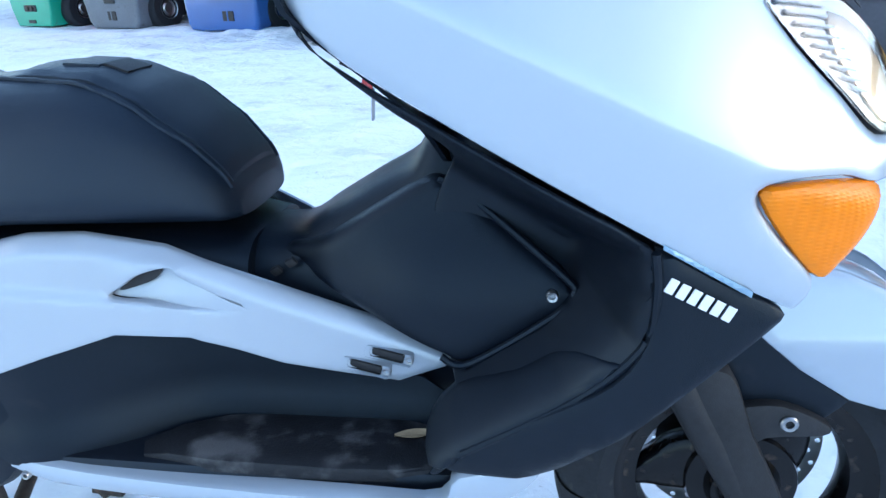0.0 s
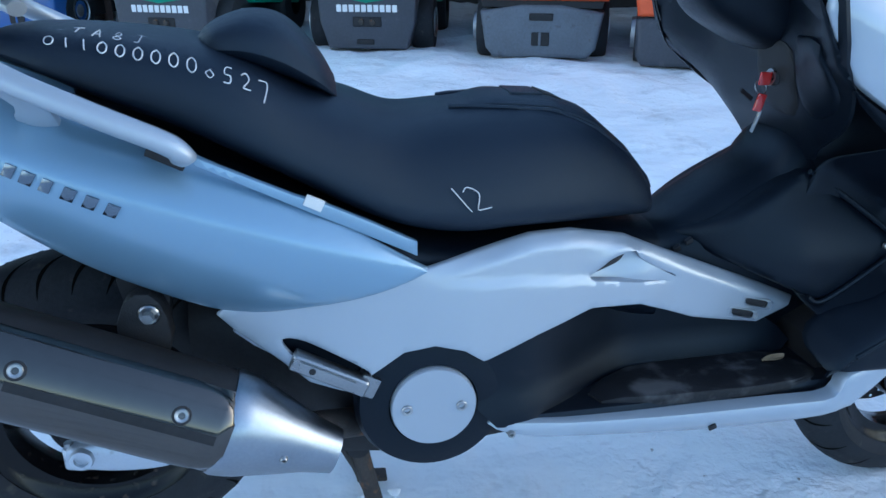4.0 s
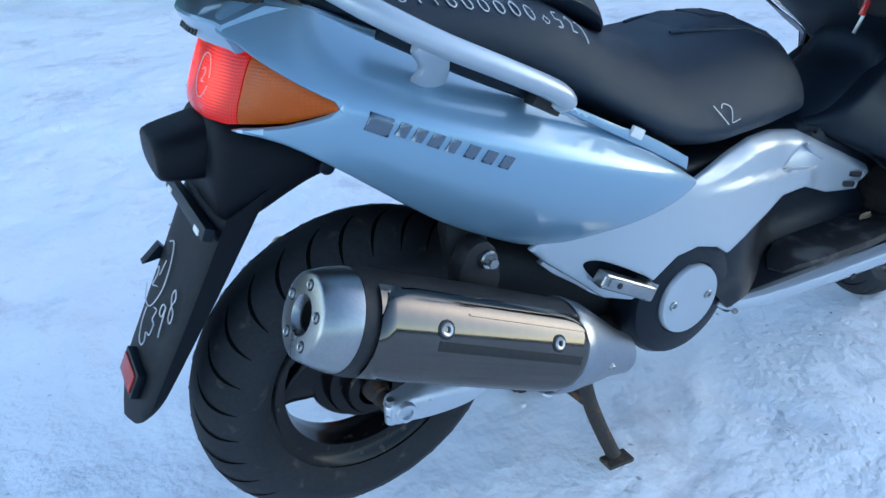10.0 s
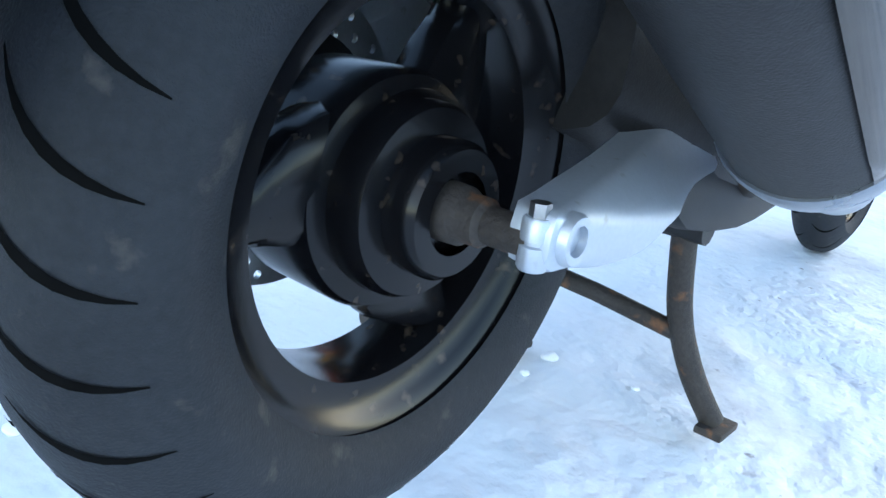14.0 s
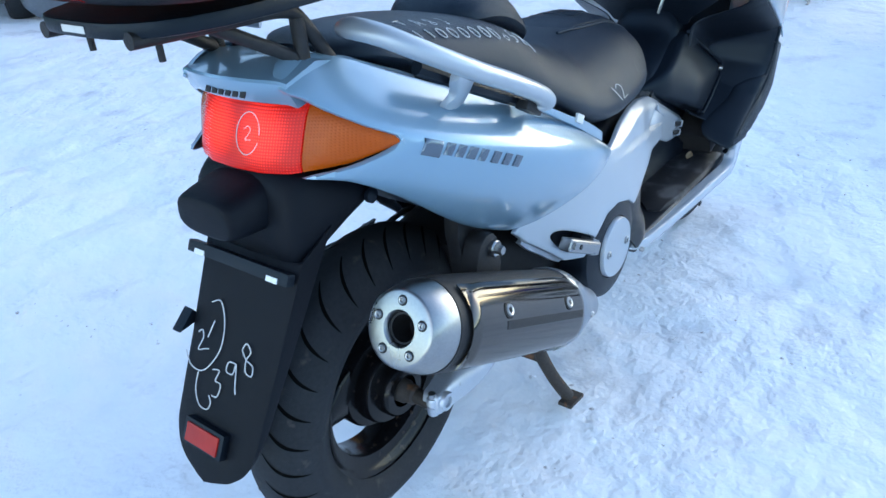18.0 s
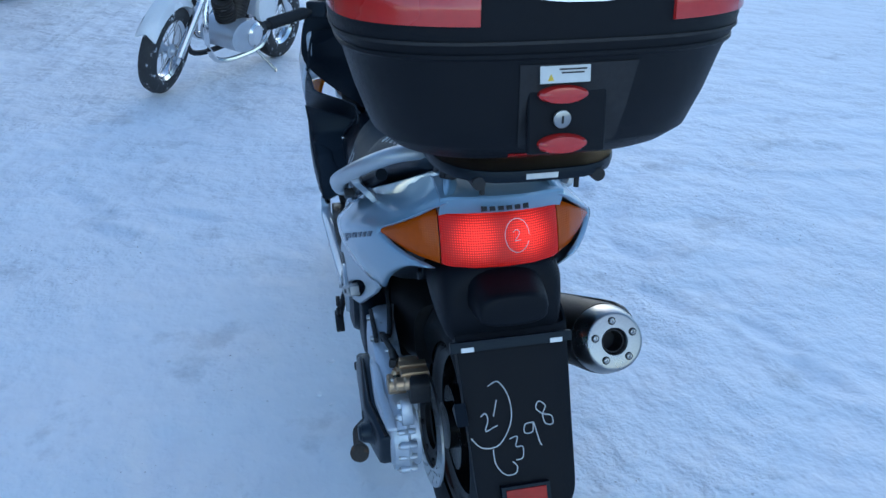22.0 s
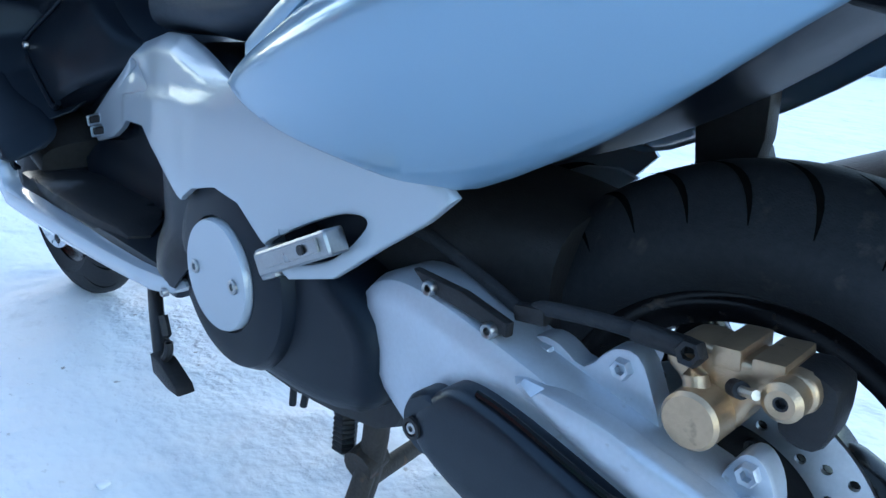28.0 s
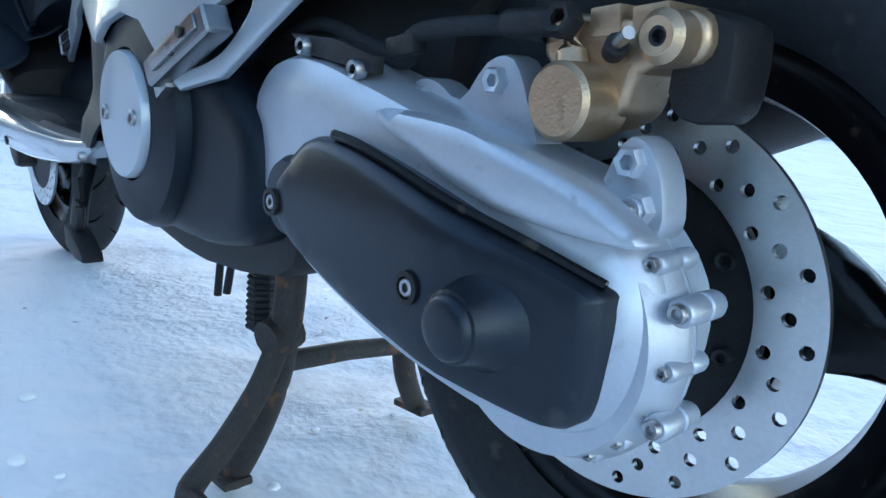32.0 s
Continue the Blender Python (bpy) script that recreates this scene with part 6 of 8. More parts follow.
part("bleed_cap", rod((-0.020, 0.164, 0.523), (-0.028, 0.172, 0.527), 0.0062, seg=12), DARK, cal)
part("bleed_tip", rod((-0.028, 0.172, 0.527), (-0.040, 0.180, 0.532), 0.0036, seg=8), SCREWS, cal)
for px, pz, pr in ((-0.054, 0.531, 0.0135),):
    part("caliper_boss", turned([(0.004, 0.172), (0.005, 0.177), (pr * 0.7, 0.178), (pr, 0.174), (pr, 0.15), (0.004, 0.15)], 20, (px, 0, pz)), GOLD, cal)
    part("boss_bolt", bolt((px, 0.174, pz), pr * 0.5, (0, 1, 0), 0.003), DARK, cal)
part("pad_carrier", plate([(-0.05, 0.545), (-0.072, 0.543), (-0.079, 0.534), (-0.079, 0.505), (-0.072, 0.492), (-0.055, 0.492), (-0.045, 0.505)], 0.15, 0.108, 0.006, n=2), DARK, cal)
part("brake_hose", sweep(catmull([(0.03, 0.16, 0.532), (0.07, 0.168, 0.535), (0.13, 0.175, 0.528), (0.16, 0.16, 0.51), (0.22, 0.15, 0.52), (0.32, 0.14, 0.535), (0.45, 0.12, 0.50)], 7), 0.0062, 10), RUBBER, scooter, "black brake hose")
part("hose_union", rod((0.014, 0.166, 0.538), (0.055, 0.167, 0.536), 0.0085, seg=10), DARK, cal)
part("hose_clip", box((0.03, 0.012, 0.014), pose(0.14, 0.176, 0.520, 0, 10, 0), 0.003), DARK, scooter)
part("hose_guide", plate([(0.24, 0.51), (0.15, 0.50), (0.15, 0.512), (0.20, 0.522), (0.26, 0.524)], 0.195, 0.185, 0.002), DARK, scooter)
for bx, bz in ((0.235, 0.515), (0.165, 0.502)):
    part("guide_bolt", bolt((bx, 0.197, bz), 0.007, (0, 1, 0), 0.005), STEEL, scooter)

# -- centre stand, side stand --
stand = part("centre_stand", join(
    sweep(catmull([(0.43, -0.082, 0.30), (0.436, -0.084, 0.25), (0.453, -0.092, 0.165), (0.472, -0.116, 0.09), (0.488, -0.150, 0.030)], 6), 0.0155, 12),
    sweep(catmull([(0.385, 0.115, 0.31), (0.388, 0.118, 0.24), (0.405, 0.122, 0.16), (0.435, 0.132, 0.08), (0.465, 0.143, 0.018)], 6), 0.0165, 12),
    sweep([(0.46, -0.094, 0.140), (0.43, 0.01, 0.165), (0.398, 0.12, 0.185)], 0.012, 10)), RUST, scooter, "rusty tubular centre stand")
for yy, xx in ((-0.156, 0.49), (0.148, 0.467)):
    part("stand_foot", box((0.065, 0.035, 0.010), pose(xx, yy, 0.024, 0, 6, 0), 0.003), RUST, stand)
part("stand_tang", sweep(catmull([(0.392, 0.12, 0.225), (0.386, 0.148, 0.170), (0.380, 0.19, 0.118), (0.372, 0.230, 0.084), (0.345, 0.236, 0.080), (0.27, 0.238, 0.094)], 6), 0.0135, 12), RUST, stand)
part("tang_pad", sweep([(0.274, 0.2365, 0.0925), (0.270, 0.2372, 0.0935), (0.259, 0.2388, 0.0978), (0.256, 0.2394, 0.0992)], [0.021, 0.0245, 0.0245, 0.021], 24), RUST, stand)
part("tang_collar", rod((0.398, 0.105, 0.222), (0.392, 0.140, 0.216), 0.021), RUST, stand)
part("stand_pivot", rod((0.43, -0.11, 0.285), (0.43, -0.05, 0.285), 0.02), DARK, stand)
coil = [(0.432 + 0.006 * u / 72 + 0.013 * math.cos(u * 1.05), 0.124 + 0.013 * math.sin(u * 1.05), 0.295 - 0.085 * u / 72) for u in range(73)]
part("stand_spring", sweep(coil, 0.0034, 6), DARK, stand, "black coil spring")
part("spring_hook", sweep(catmull([(0.438, 0.124, 0.213), (0.436, 0.124, 0.203), (0.420, 0.124, 0.198), (0.404, 0.122, 0.208)], 5), 0.0028, 6), STEEL, stand)
ss_ = part("side_stand", sweep(catmull([(0.80, 0.19, 0.345), (0.72, 0.225, 0.315), (0.66, 0.248, 0.275)], 6), 0.010, 10), DARK, scooter, "folded black side stand")
part("side_stand_foot", plate([(0.665, 0.292), (0.64, 0.290), (0.598, 0.272), (0.593, 0.262), (0.62, 0.260), (0.66, 0.267)], 0.262, 0.238, 0.003), DARK, ss_)
part("side_stand_rod", sweep(catmull([(0.645, 0.25, 0.35), (0.63, 0.252, 0.31), (0.655, 0.25, 0.28)], 5), 0.006, 8), DARK, ss_)
for k in range(2):
    part("drain_hose", sweep(catmull([(0.52 + 0.03 * k, 0.11, 0.32), (0.525 + 0.03 * k, 0.115, 0.27), (0.53 + 0.025 * k, 0.12, 0.225 - 0.01 * k)], 5), 0.005, 8), RUBBER, scooter)
part("sump", plate([(0.30, 0.34), (0.34, 0.30), (0.5, 0.275), (0.62, 0.28), (0.75, 0.30), (0.75, 0.36), (0.30, 0.40)], -0.12, 0.16, 0.012, n=2), DARK, scooter)
part("left_engine_housing", plate([(0.30, 0.38), (0.33, 0.34), (0.43, 0.318), (0.56, 0.32), (0.62, 0.35), (0.62, 0.48), (0.50, 0.545), (0.40, 0.50), (0.31, 0.45)], 0.10, 0.205, 0.03, n=3, seg=4), BLACK, scooter)

# -- luggage rack and top box --
for s in (-1, 1):
    part("rack_tube", sweep(catmull([(-0.34, s * 0.085, 1.052), (-0.22, s * 0.085, 1.047), (-0.135, s * 0.085, 1.043), (-0.105, s * 0.085, 1.025), (-0.06, s * 0.09, 0.955), (-0.045, s * 0.092, 0.94)], 6), 0.0095, 12), DARK, scooter, "black tubular luggage rack")
    part("rack_brace", sweep([(-0.225, s * 0.06, 1.042), (-0.125, s * 0.08, 0.985), (-0.115, s * 0.085, 0.965)], 0.009, 10), DARK, scooter)
    part("rack_post", rod((-0.112, s * 0.085, 1.03), (-0.112, s * 0.085, 0.95), 0.010), DARK, scooter)
    part("rack_foot", box((0.045, 0.022, 0.012), pose(-0.05, s * 0.09, 0.946, 0, 20, 0), 0.003), DARK, scooter)
    part("rack_pin", rod((-0.298, s * 0.070, 1.06), (-0.298, s * 0.070, 1.020), 0.004), DARK, scooter)
part("rack_plate", plate([(-0.335, -0.09), (-0.350, 0.0), (-0.335, 0.09), (-0.25, 0.135), (-0.05, 0.13), (0.0, 0.09), (0.0, -0.09), (-0.05, -0.13), (-0.25, -0.135)], 1.052, 1.070, 0.005, axis="z", n=3), BLACK, scooter)
part("rack_label", box((0.003, 0.045, 0.008), pose(-0.349, 0.0, 1.061), 0.001), STICKER, scooter)

BOXC = -0.19
LID = ((1.083, 0.148, 0.186), (1.09, 0.161, 0.202), (1.11, 0.184, 0.225), (1.16, 0.200, 0.243), (1.215, 0.212, 0.258), (1.232, 0.2165, 0.266), (1.243, 0.219, 0.270))
LID2 = ((1.246, 0.220, 0.271), (1.26, 0.222, 0.273), (1.285, 0.221, 0.272), (1.315, 0.214, 0.264), (1.345, 0.198, 0.245), (1.368, 0.169, 0.212), (1.382, 0.125, 0.159), (1.389, 0.068, 0.087), (1.391, 0.01, 0.012))


def box_point(ang, z, rows, grow=0.0, power=3.0):
    zz, aa, bb = zip(*rows)
    a, b = float(np.interp(z, zz, aa)) + grow, float(np.interp(z, zz, bb)) + grow
    c, s = math.cos(ang), math.sin(ang)
    return (BOXC + a * math.copysign(abs(c) ** (2 / power), c), b * math.copysign(abs(s) ** (2 / power), s), z)


topbox = empty("top_box", "black plastic luggage box with red lid lenses on a rack", "luggage box", (-0.012, -0.010, 0.006))


def box_rings(rows, extra=0):
    zs = [r[0] for r in rows]
    fine = sorted(set(zs + [zs[i] * 0.5 + zs[i + 1] * 0.5 for i in range(len(zs) - 1)]))
    return [[box_point(a, z, rows) for a in np.linspace(0, TAU, 72, endpoint=False)] for z in fine]


BOXM = mat("grained_black_plastic", (0.0048, 0.0060, 0.0092), 0.46, 0, 0.2, 6, 200, 0.5, 1100, spread=0.07, gloss=0.18)
body = part("box_body", loft(box_rings(LID)), BOXM, topbox)
lid = part("box_lid", loft(box_rings(LID2)), BOXM, topbox)
part("box_seam", loft([[box_point(a, 1.2445, LID2, g) for a in np.linspace(0, TAU, 72, endpoint=False)] for g in (0.0, 0.0)][:1] + [[(x, y, z + dz) for x, y, z in [box_point(a, 1.2445, LID, 0.0025) for a in np.linspace(0, TAU, 72, endpoint=False)]] for dz in (-0.002, 0.002)]), DARK, topbox)
part("box_rib", loft([[(x, y, 1.228 + dz) for x, y, z in [box_point(a, 1.228, LID, g) for a in np.linspace(0, TAU, 72, endpoint=False)]] for dz, g in ((-0.004, 0.0), (-0.001, 0.003), (0.003, 0.003), (0.006, 0.0))], False), BOXM, topbox)


def lid_patch(a0, a1, lo, hi, rows=LID2, grow=0.0035, thick=0.005, n=40, m=12):
    verts = []
    for i in range(n):
        a = a0 + (a1 - a0) * i / (n - 1)
        z0, z1 = lo((a - a0) / (a1 - a0)), hi((a - a0) / (a1 - a0))
        for j in range(m):
            verts.append(box_point(a, z0 + (z1 - z0) * j / (m - 1), rows, grow))
    k = len(verts)
    for i in range(n):
        a = a0 + (a1 - a0) * i / (n - 1)
        z0, z1 = lo((a - a0) / (a1 - a0)), hi((a - a0) / (a1 - a0))
        for j in range(m):
            verts.append(box_point(a, z0 + (z1 - z0) * j / (m - 1), rows, grow - thick))
    faces = [(i * m + j, i * m + j + 1, (i + 1) * m + j + 1, (i + 1) * m + j) for i in range(n - 1) for j in range(m - 1)]
    faces += [tuple(q + k for q in f[::-1]) for f in faces]
    edge = [j for j in range(m)] + [i * m + m - 1 for i in range(1, n)] + [(n - 1) * m + j for j in range(m - 2, -1, -1)] + [i * m for i in range(n - 2, 0, -1)]
    faces += [(a, b, b + k, a + k) for a, b in zip(edge, edge[1:] + edge[:1])]
    return recalc(from_lists(verts, faces))


for s in (-1, 1):
    a0, a1 = (radians(180), radians(80)) if s > 0 else (radians(180), radians(280))
    a0 = radians(180 - s * 16)
    part("lid_lens", lid_patch(a0, a1, lambda u: 1.264 + 0.004 * u + 0.03 * u ** 8, lambda u: 1.303 + 0.060 * ss(0.16, 0.42, u) - 0.062 * ss(0.80, 1.0, u)), REDP, topbox, "glossy red lid lens")
part("lid_stripe", lid_patch(radians(189.5), radians(170.5), lambda u: 1.340, lambda u: 1.356, n=20, m=6), REDP, topbox, "thin red stripe on the lid")
part("maker_plaque", lid_patch(radians(186), radians(175.5), lambda u: 1.292 - 0.004 * math.sin(math.pi * u), lambda u: 1.316, n=16, m=6), CHROME, topbox)
part("plaque_face", lid_patch(radians(185.6), radians(175.9), lambda u: 1.294 - 0.004 * math.sin(math.pi * u), lambda u: 1.314, grow=0.0042, n=16, m=6), mat("plaque_blue_grey", (0.05, 0.075, 0.11), 0.3, 0.5, 0.1), topbox)
part("plaque_bar", lid_patch(radians(182), radians(177.2), lambda u: 1.301, lambda u: 1.307, grow=0.0048, n=8, m=3), WHITEP, topbox)
latch = part("latch_panel", box((0.012, 0.100, 0.088), pose(-0.394, 0.004, 1.151, 0, 7, 0), 0.0055, 3), BOXM, topbox)
# dark patch on the box front carries the shade of the latch recess
part("latch_recess_shade", lid_patch(radians(190.0), radians(172.5), lambda u: 1.108, lambda u: 1.218, rows=LID, grow=0.0012, thick=0.003, n=16, m=8), DARK, topbox)
for zz, hh in ((1.181, 0.022), (1.122, 0.024)):
    ov = loft([[(-0.4045 + (1.15 - zz) * -0.12 + dx, 0.012 + 0.031 * q * math.cos(a), zz + hh * 0.5 * q * math.sin(a)) for a in np.linspace(0, TAU, 28, endpoint=False)] for dx, q in ((0.004, 1.0), (-0.003, 1.0), (-0.007, 0.85), (-0.008, 0.3))])
    part("latch_button", ov, REDP, latch, "red oval latch button")
lk = part("lock", turned([(0, 0.0), (0.010, 0.0), (0.011, -0.003), (0.011, -0.006), (0.008, -0.007), (0.0, -0.007)], 24, (-0.401, 0.013, 1.152), "x"), STEEL, latch)
part("key_slot", box((0.002, 0.002, 0.009), pose(-0.4085, 0.013, 1.152), 0), DARK, lk)
stk = part("warning_sticker", box((0.0015, 0.062, 0.020), pose(-0.4045, 0.012, 1.206, 0, 7, 0), 0.0), STICKER, topbox, "pale warning sticker with lines of print")
part("warning_sign", plate([(0.034, 1.199), (0.026, 1.199), (0.030, 1.207)], -0.4058, -0.4062, axis="x"), YELLOWP, stk)
for k in range(4):
    part("print_line", box((0.0005, 0.034 - 0.006 * (k % 2), 0.0018), pose(-0.4056 + 0.0002 * k, 0.003, 1.212 - 0.0042 * k, 0, 7, 0), 0), DARK, stk)
part("box_foot_lens", lid_patch(radians(186), radians(170), lambda u: 1.086, lambda u: 1.095, rows=LID, grow=0.002, n=12, m=3), REDP, topbox)

# the scooter leans a little to its left on the uneven snow
LEAN = Matrix.Rotation(radians(-2.3), 4, "X")
for thing in (scooter, topbox, keys):
    thing.matrix_world = LEAN @ Matrix.Translation(thing.location)

# ---- row of forklifts and the shed behind ----
def paint(name, color, rough=0.42):
    return mat(name, color, rough, 0, 0.14, 3.5, 60, 0.1, 300, coat=0.25, speck=((color[0] * 0.45 + 0.03, color[1] * 0.4 + 0.03, color[2] * 0.4 + 0.03), 9, 0.66))


GREENP = paint("green_truck_paint", (0.015, 0.30, 0.19))
ORANGEP = paint("orange_truck_paint", (0.62, 0.085, 0.018))
BLUEP = paint("blue_truck_paint", (0.02, 0.09, 0.30))
YELP = paint("yellow_truck_paint", (0.72, 0.33, 0.012))
GREYSKIRT = mat("grey_skirt_paint", (0.10, 0.115, 0.14), 0.6, 0, 0.25, 4, 50, 0.2, 300, speck=((0.05, 0.05, 0.055), 8, 0.62))
DARKSKIRT = mat("dark_skirt_paint", (0.045, 0.05, 0.065), 0.6, 0, 0.25, 4, 50, 0.2, 300, speck=((0.09, 0.09, 0.1), 8, 0.64))
SNOWBIT = mat("loose_snow", (0.82, 0.84, 0.88), 0.8, 0, 0.05, 20, 90, 0.6, 120)
TIMBER = mat("weathered_post", (0.10, 0.06, 0.05), 0.85, 0, 0.3, 5, 40, 0.5, 80)
SHEDWALL = mat("dark_shed_wall", (0.035, 0.033, 0.033), 0.85, 0, 0.35, 2, 20, 0.4, 30)


def chubby(outline, y0, y1, bevel=0.03):
    return plate(outline, y0, y1, bevel, "y", 0, 3)


def forklift(place, turn, label, hullmat, skirtmat, style, letters=0, snow=False, topz=1.18):
    """A counterbalance truck with its rear end towards the yard; local -y is its rear."""
    lift = empty("forklift", label, "forklift", place, "row of forklifts")
    lift.rotation_euler = (0, 0, radians(turn))
    if style == "vee":
        low = [(-0.36, 0.07), (0.36, 0.07), (0.43, 0.30), (0.45, 0.58), (-0.45, 0.58), (-0.43, 0.30)]
        part("skirt", chubby(low, 0.0, 0.55, 0.025), skirtmat, lift)
        top = [(-0.50, 0.55), (0.0, 0.47), (0.50, 0.55), (0.56, 0.62), (0.55, topz - 0.1), (0.47, topz), (-0.47, topz), (-0.55, topz - 0.1), (-0.56, 0.62)]
        part("hull", chubby(top, -0.03, 0.9, 0.05), hullmat, lift)
        flank = [(0.78, 0.42), (1.9, 0.32), (2.05, 0.45), (2.05, 0.92), (0.85, 1.05), (0.5, 1.0), (0.5, 0.72), (0.72, 0.66)]
        for s in (-1, 1):
            bm = plate(flank, s * 0.42 if s > 0 else -0.55, s * 0.55 if s > 0 else -0.42, 0.02, "x")
            part("side_panel", bm, hullmat, lift)
        slots = [((0.0, 0.31), 0.26, 0.085), ((-0.02, 0.135), 0.16, 0.045)]
        word = (0.0, 0.425, 0.56, 0.062)
    elif style == "wide":
        low = [(-0.50, 0.05), (0.50, 0.05), (0.55, 0.12), (0.57, 0.42), (0.50, 0.44), (-0.50, 0.44), (-0.57, 0.42), (-0.55, 0.12)]
        bm = chubby(low, 0.0, 0.6, 0.05)
        part("skirt", bm, skirtmat, lift)
        top = [(-0.56, 0.44), (0.56, 0.44), (0.59, 0.6), (0.56, topz - 0.1), (0.46, topz), (-0.46, topz), (-0.56, topz - 0.1), (-0.59, 0.6)]
        part("hull", chubby(top, -0.04, 1.1, 0.06), hullmat, lift)
        grille = [(-0.40, 0.66), (0.40, 0.66), (0.46, 0.80), (0.48, topz - 0.05), (-0.48, topz - 0.05), (-0.46, 0.80)]
        part("grille_panel", chubby(grille, -0.065, 0.0, 0.02), DARKSKIRT, lift)
        part("grille_mouth", chubby([(-0.27, 0.70), (0.27, 0.70), (0.30, 0.84), (-0.30, 0.84)], -0.072, -0.03, 0.008), DARK, lift)
        part("step_notch", chubby([(-0.05, 0.42), (0.33, 0.42), (0.29, 0.49), (-0.01, 0.49)], -0.058, 0.03, 0.008), DARK, lift)
        slots = [((0.12, 0.22), 0.17, 0.11)]
        word = (-0.02, 0.93, 0.62, 0.10)
    else:
        low = [(-0.40, 0.06), (0.40, 0.06), (0.47, 0.14), (0.52, 0.44), (0.16, 0.50), (-0.16, 0.50), (-0.52, 0.44), (-0.47, 0.14)]
        part("skirt", chubby(low, 0.0, 0.55, 0.045), skirtmat, lift)
        top = [(-0.55, 0.53), (0.55, 0.53), (0.57, 0.66), (0.54, topz - 0.1), (0.46, topz), (-0.46, topz), (-0.54, topz - 0.1), (-0.57, 0.66)]
        part("hull", chubby(top, -0.03, 1.0, 0.055), hullmat, lift)
        part("lower_band", chubby([(-0.5, 0.47), (0.5, 0.47), (0.52, 0.535), (-0.52, 0.535)], 0.02, 0.5, 0.01), DARK, lift)
        slots = [((0.0, 0.40), 0.20, 0.06), ((0.0, 0.22), 0.15, 0.11)]
        word = (0.0, 0.80, 0.5, 0.07)
    for (x, z), w, h in slots:
        part("slot", box((w, 0.02, h), pose(x, -0.001, z), 0.006, 1), DARK, lift)
        if h > 0.1:
            part("slot_bar", box((0.022, 0.024, h), pose(x - 0.004, -0.004, z), 0.004, 1), skirtmat, lift)
        elif style == "vee" and h > 0.06:
            for dx in (-0.05, 0.05):
                part("hitch_knob", turned([(0, -0.02), (0.024, -0.018), (0.028, 0.0), (0.024, 0.01)], 12, (x + dx, -0.012, z), "y"), RUST, lift)
    if letters:
        cx, cz, span, hh = word
        yy = -0.072 if style == "wide" else -0.004
        for k in range(letters):
            x = cx - span / 2 + span * (k + 0.5) / letters
            part("wordmark_bar", box((span / letters * 0.78, 0.008, hh), pose(x, yy, cz), 0.004, 1), WHITEP, lift)
    prof = [(0.10, -0.10), (0.17, -0.105), (0.235, -0.10), (0.262, -0.07), (0.268, 0.0), (0.262, 0.07), (0.235, 0.10), (0.17, 0.105), (0.10, 0.10)]
    for s in (-1, 1):
        tyre = part("tyre", turned(prof, 28, (s * 0.47, 0.42, 0.268), "x"), RUBBER, lift)
        part("rim", turned([(0, 0.06), (0.06, 0.065), (0.10, 0.03), (0.135, 0.085), (0.13, -0.05)][::1], 20, (s * 0.5 - 0.03 + 0.03 * s, 0.42, 0.268), "x"), SCREWS, tyre)
        part("front_tyre", turned([(r * 1.25, h * 1.2) for r, h in prof], 28, (s * 0.45, 1.75, 0.335), "x"), RUBBER, lift)
    part("underbody", box((0.72, 1.7, 0.3), pose(0, 1.2, 0.3), 0.02), DARK, lift)
    part("seat_base", box((0.62, 0.5, 0.2), pose(0, 0.85, topz + 0.06), 0.05, 3), BLACK, lift)
    part("seat_back", box((0.46, 0.12, 0.46), pose(0, 0.66, topz + 0.34, 10, 0, 0), 0.05, 3), BLACK, lift)
    for s in (-1, 1):
        part("guard_post", sweep(catmull([(s * 0.46, 0.35, topz - 0.05), (s * 0.46, 0.42, 1.7), (s * 0.44, 0.6, 2.08)], 5), 0.03, 8), DARK, lift)
        part("guard_post", sweep(catmull([(s * 0.46, 1.9, 0.9), (s * 0.46, 1.75, 1.6), (s * 0.44, 1.55, 2.08)], 5), 0.03, 8), DARK, lift)
        part("mast_rail", box((0.09, 0.14, 2.0), pose(s * 0.3, 2.15, 1.1), 0.01, 1), DARK, lift)
    part("guard_roof", box((0.92, 1.0, 0.04), pose(0, 1.08, 2.09), 0.015), DARK, lift)
    if snow:
        part("snow_ledge", sweep(catmull([(-0.12, -0.07, 0.655), (0.1, -0.085, 0.645), (0.27, -0.085, 0.65), (0.38, -0.07, 0.69), (0.44, -0.06, 0.72)], 6), [0.012] * 8 + [0.026] * 9 + [0.017] * 8, 8), SNOWBIT, lift)
    return lift


TEAL_LABEL = "green forklift with a dark grey skirt parked in snow"
forklift((-0.80, 6.05, 0.0), -22, TEAL_LABEL, GREENP, DARKSKIRT, "vee", 10)
forklift((1.0, 5.78, 0.0), -16, TEAL_LABEL, GREENP, DARKSKIRT, "vee", 10)
forklift((2.40, 5.08, 0.0), -20, "orange forklift with a lighter grey skirt and two slots", ORANGEP, GREYSKIRT, "plain", 0, True)
forklift((3.56, 4.38, 0.0), -26, "orange forklift with a dark grille and snow on its ledge", ORANGEP, DARKSKIRT, "wide", 6, True)
forklift((-2.55, 7.5, 0.0), -20, "blue and orange forklift parked deeper in the row", ORANGEP, BLUEP, "wide", 0)
forklift((-4.3, 8.15, 0.0), -20, "orange and grey forklift parked in snow", ORANGEP, GREYSKIRT, "plain", 0)
forklift((-5.9, 8.8, 0.0), -20, "red forklift with a teal side, parked in snow", ORANGEP, GREENP, "vee", 0)
forklift((5.95, 4.55, 0.0), 26, "yellow forklift with a dark skirt beside the shed post", YELP, DARKSKIRT, "plain", 5, True)
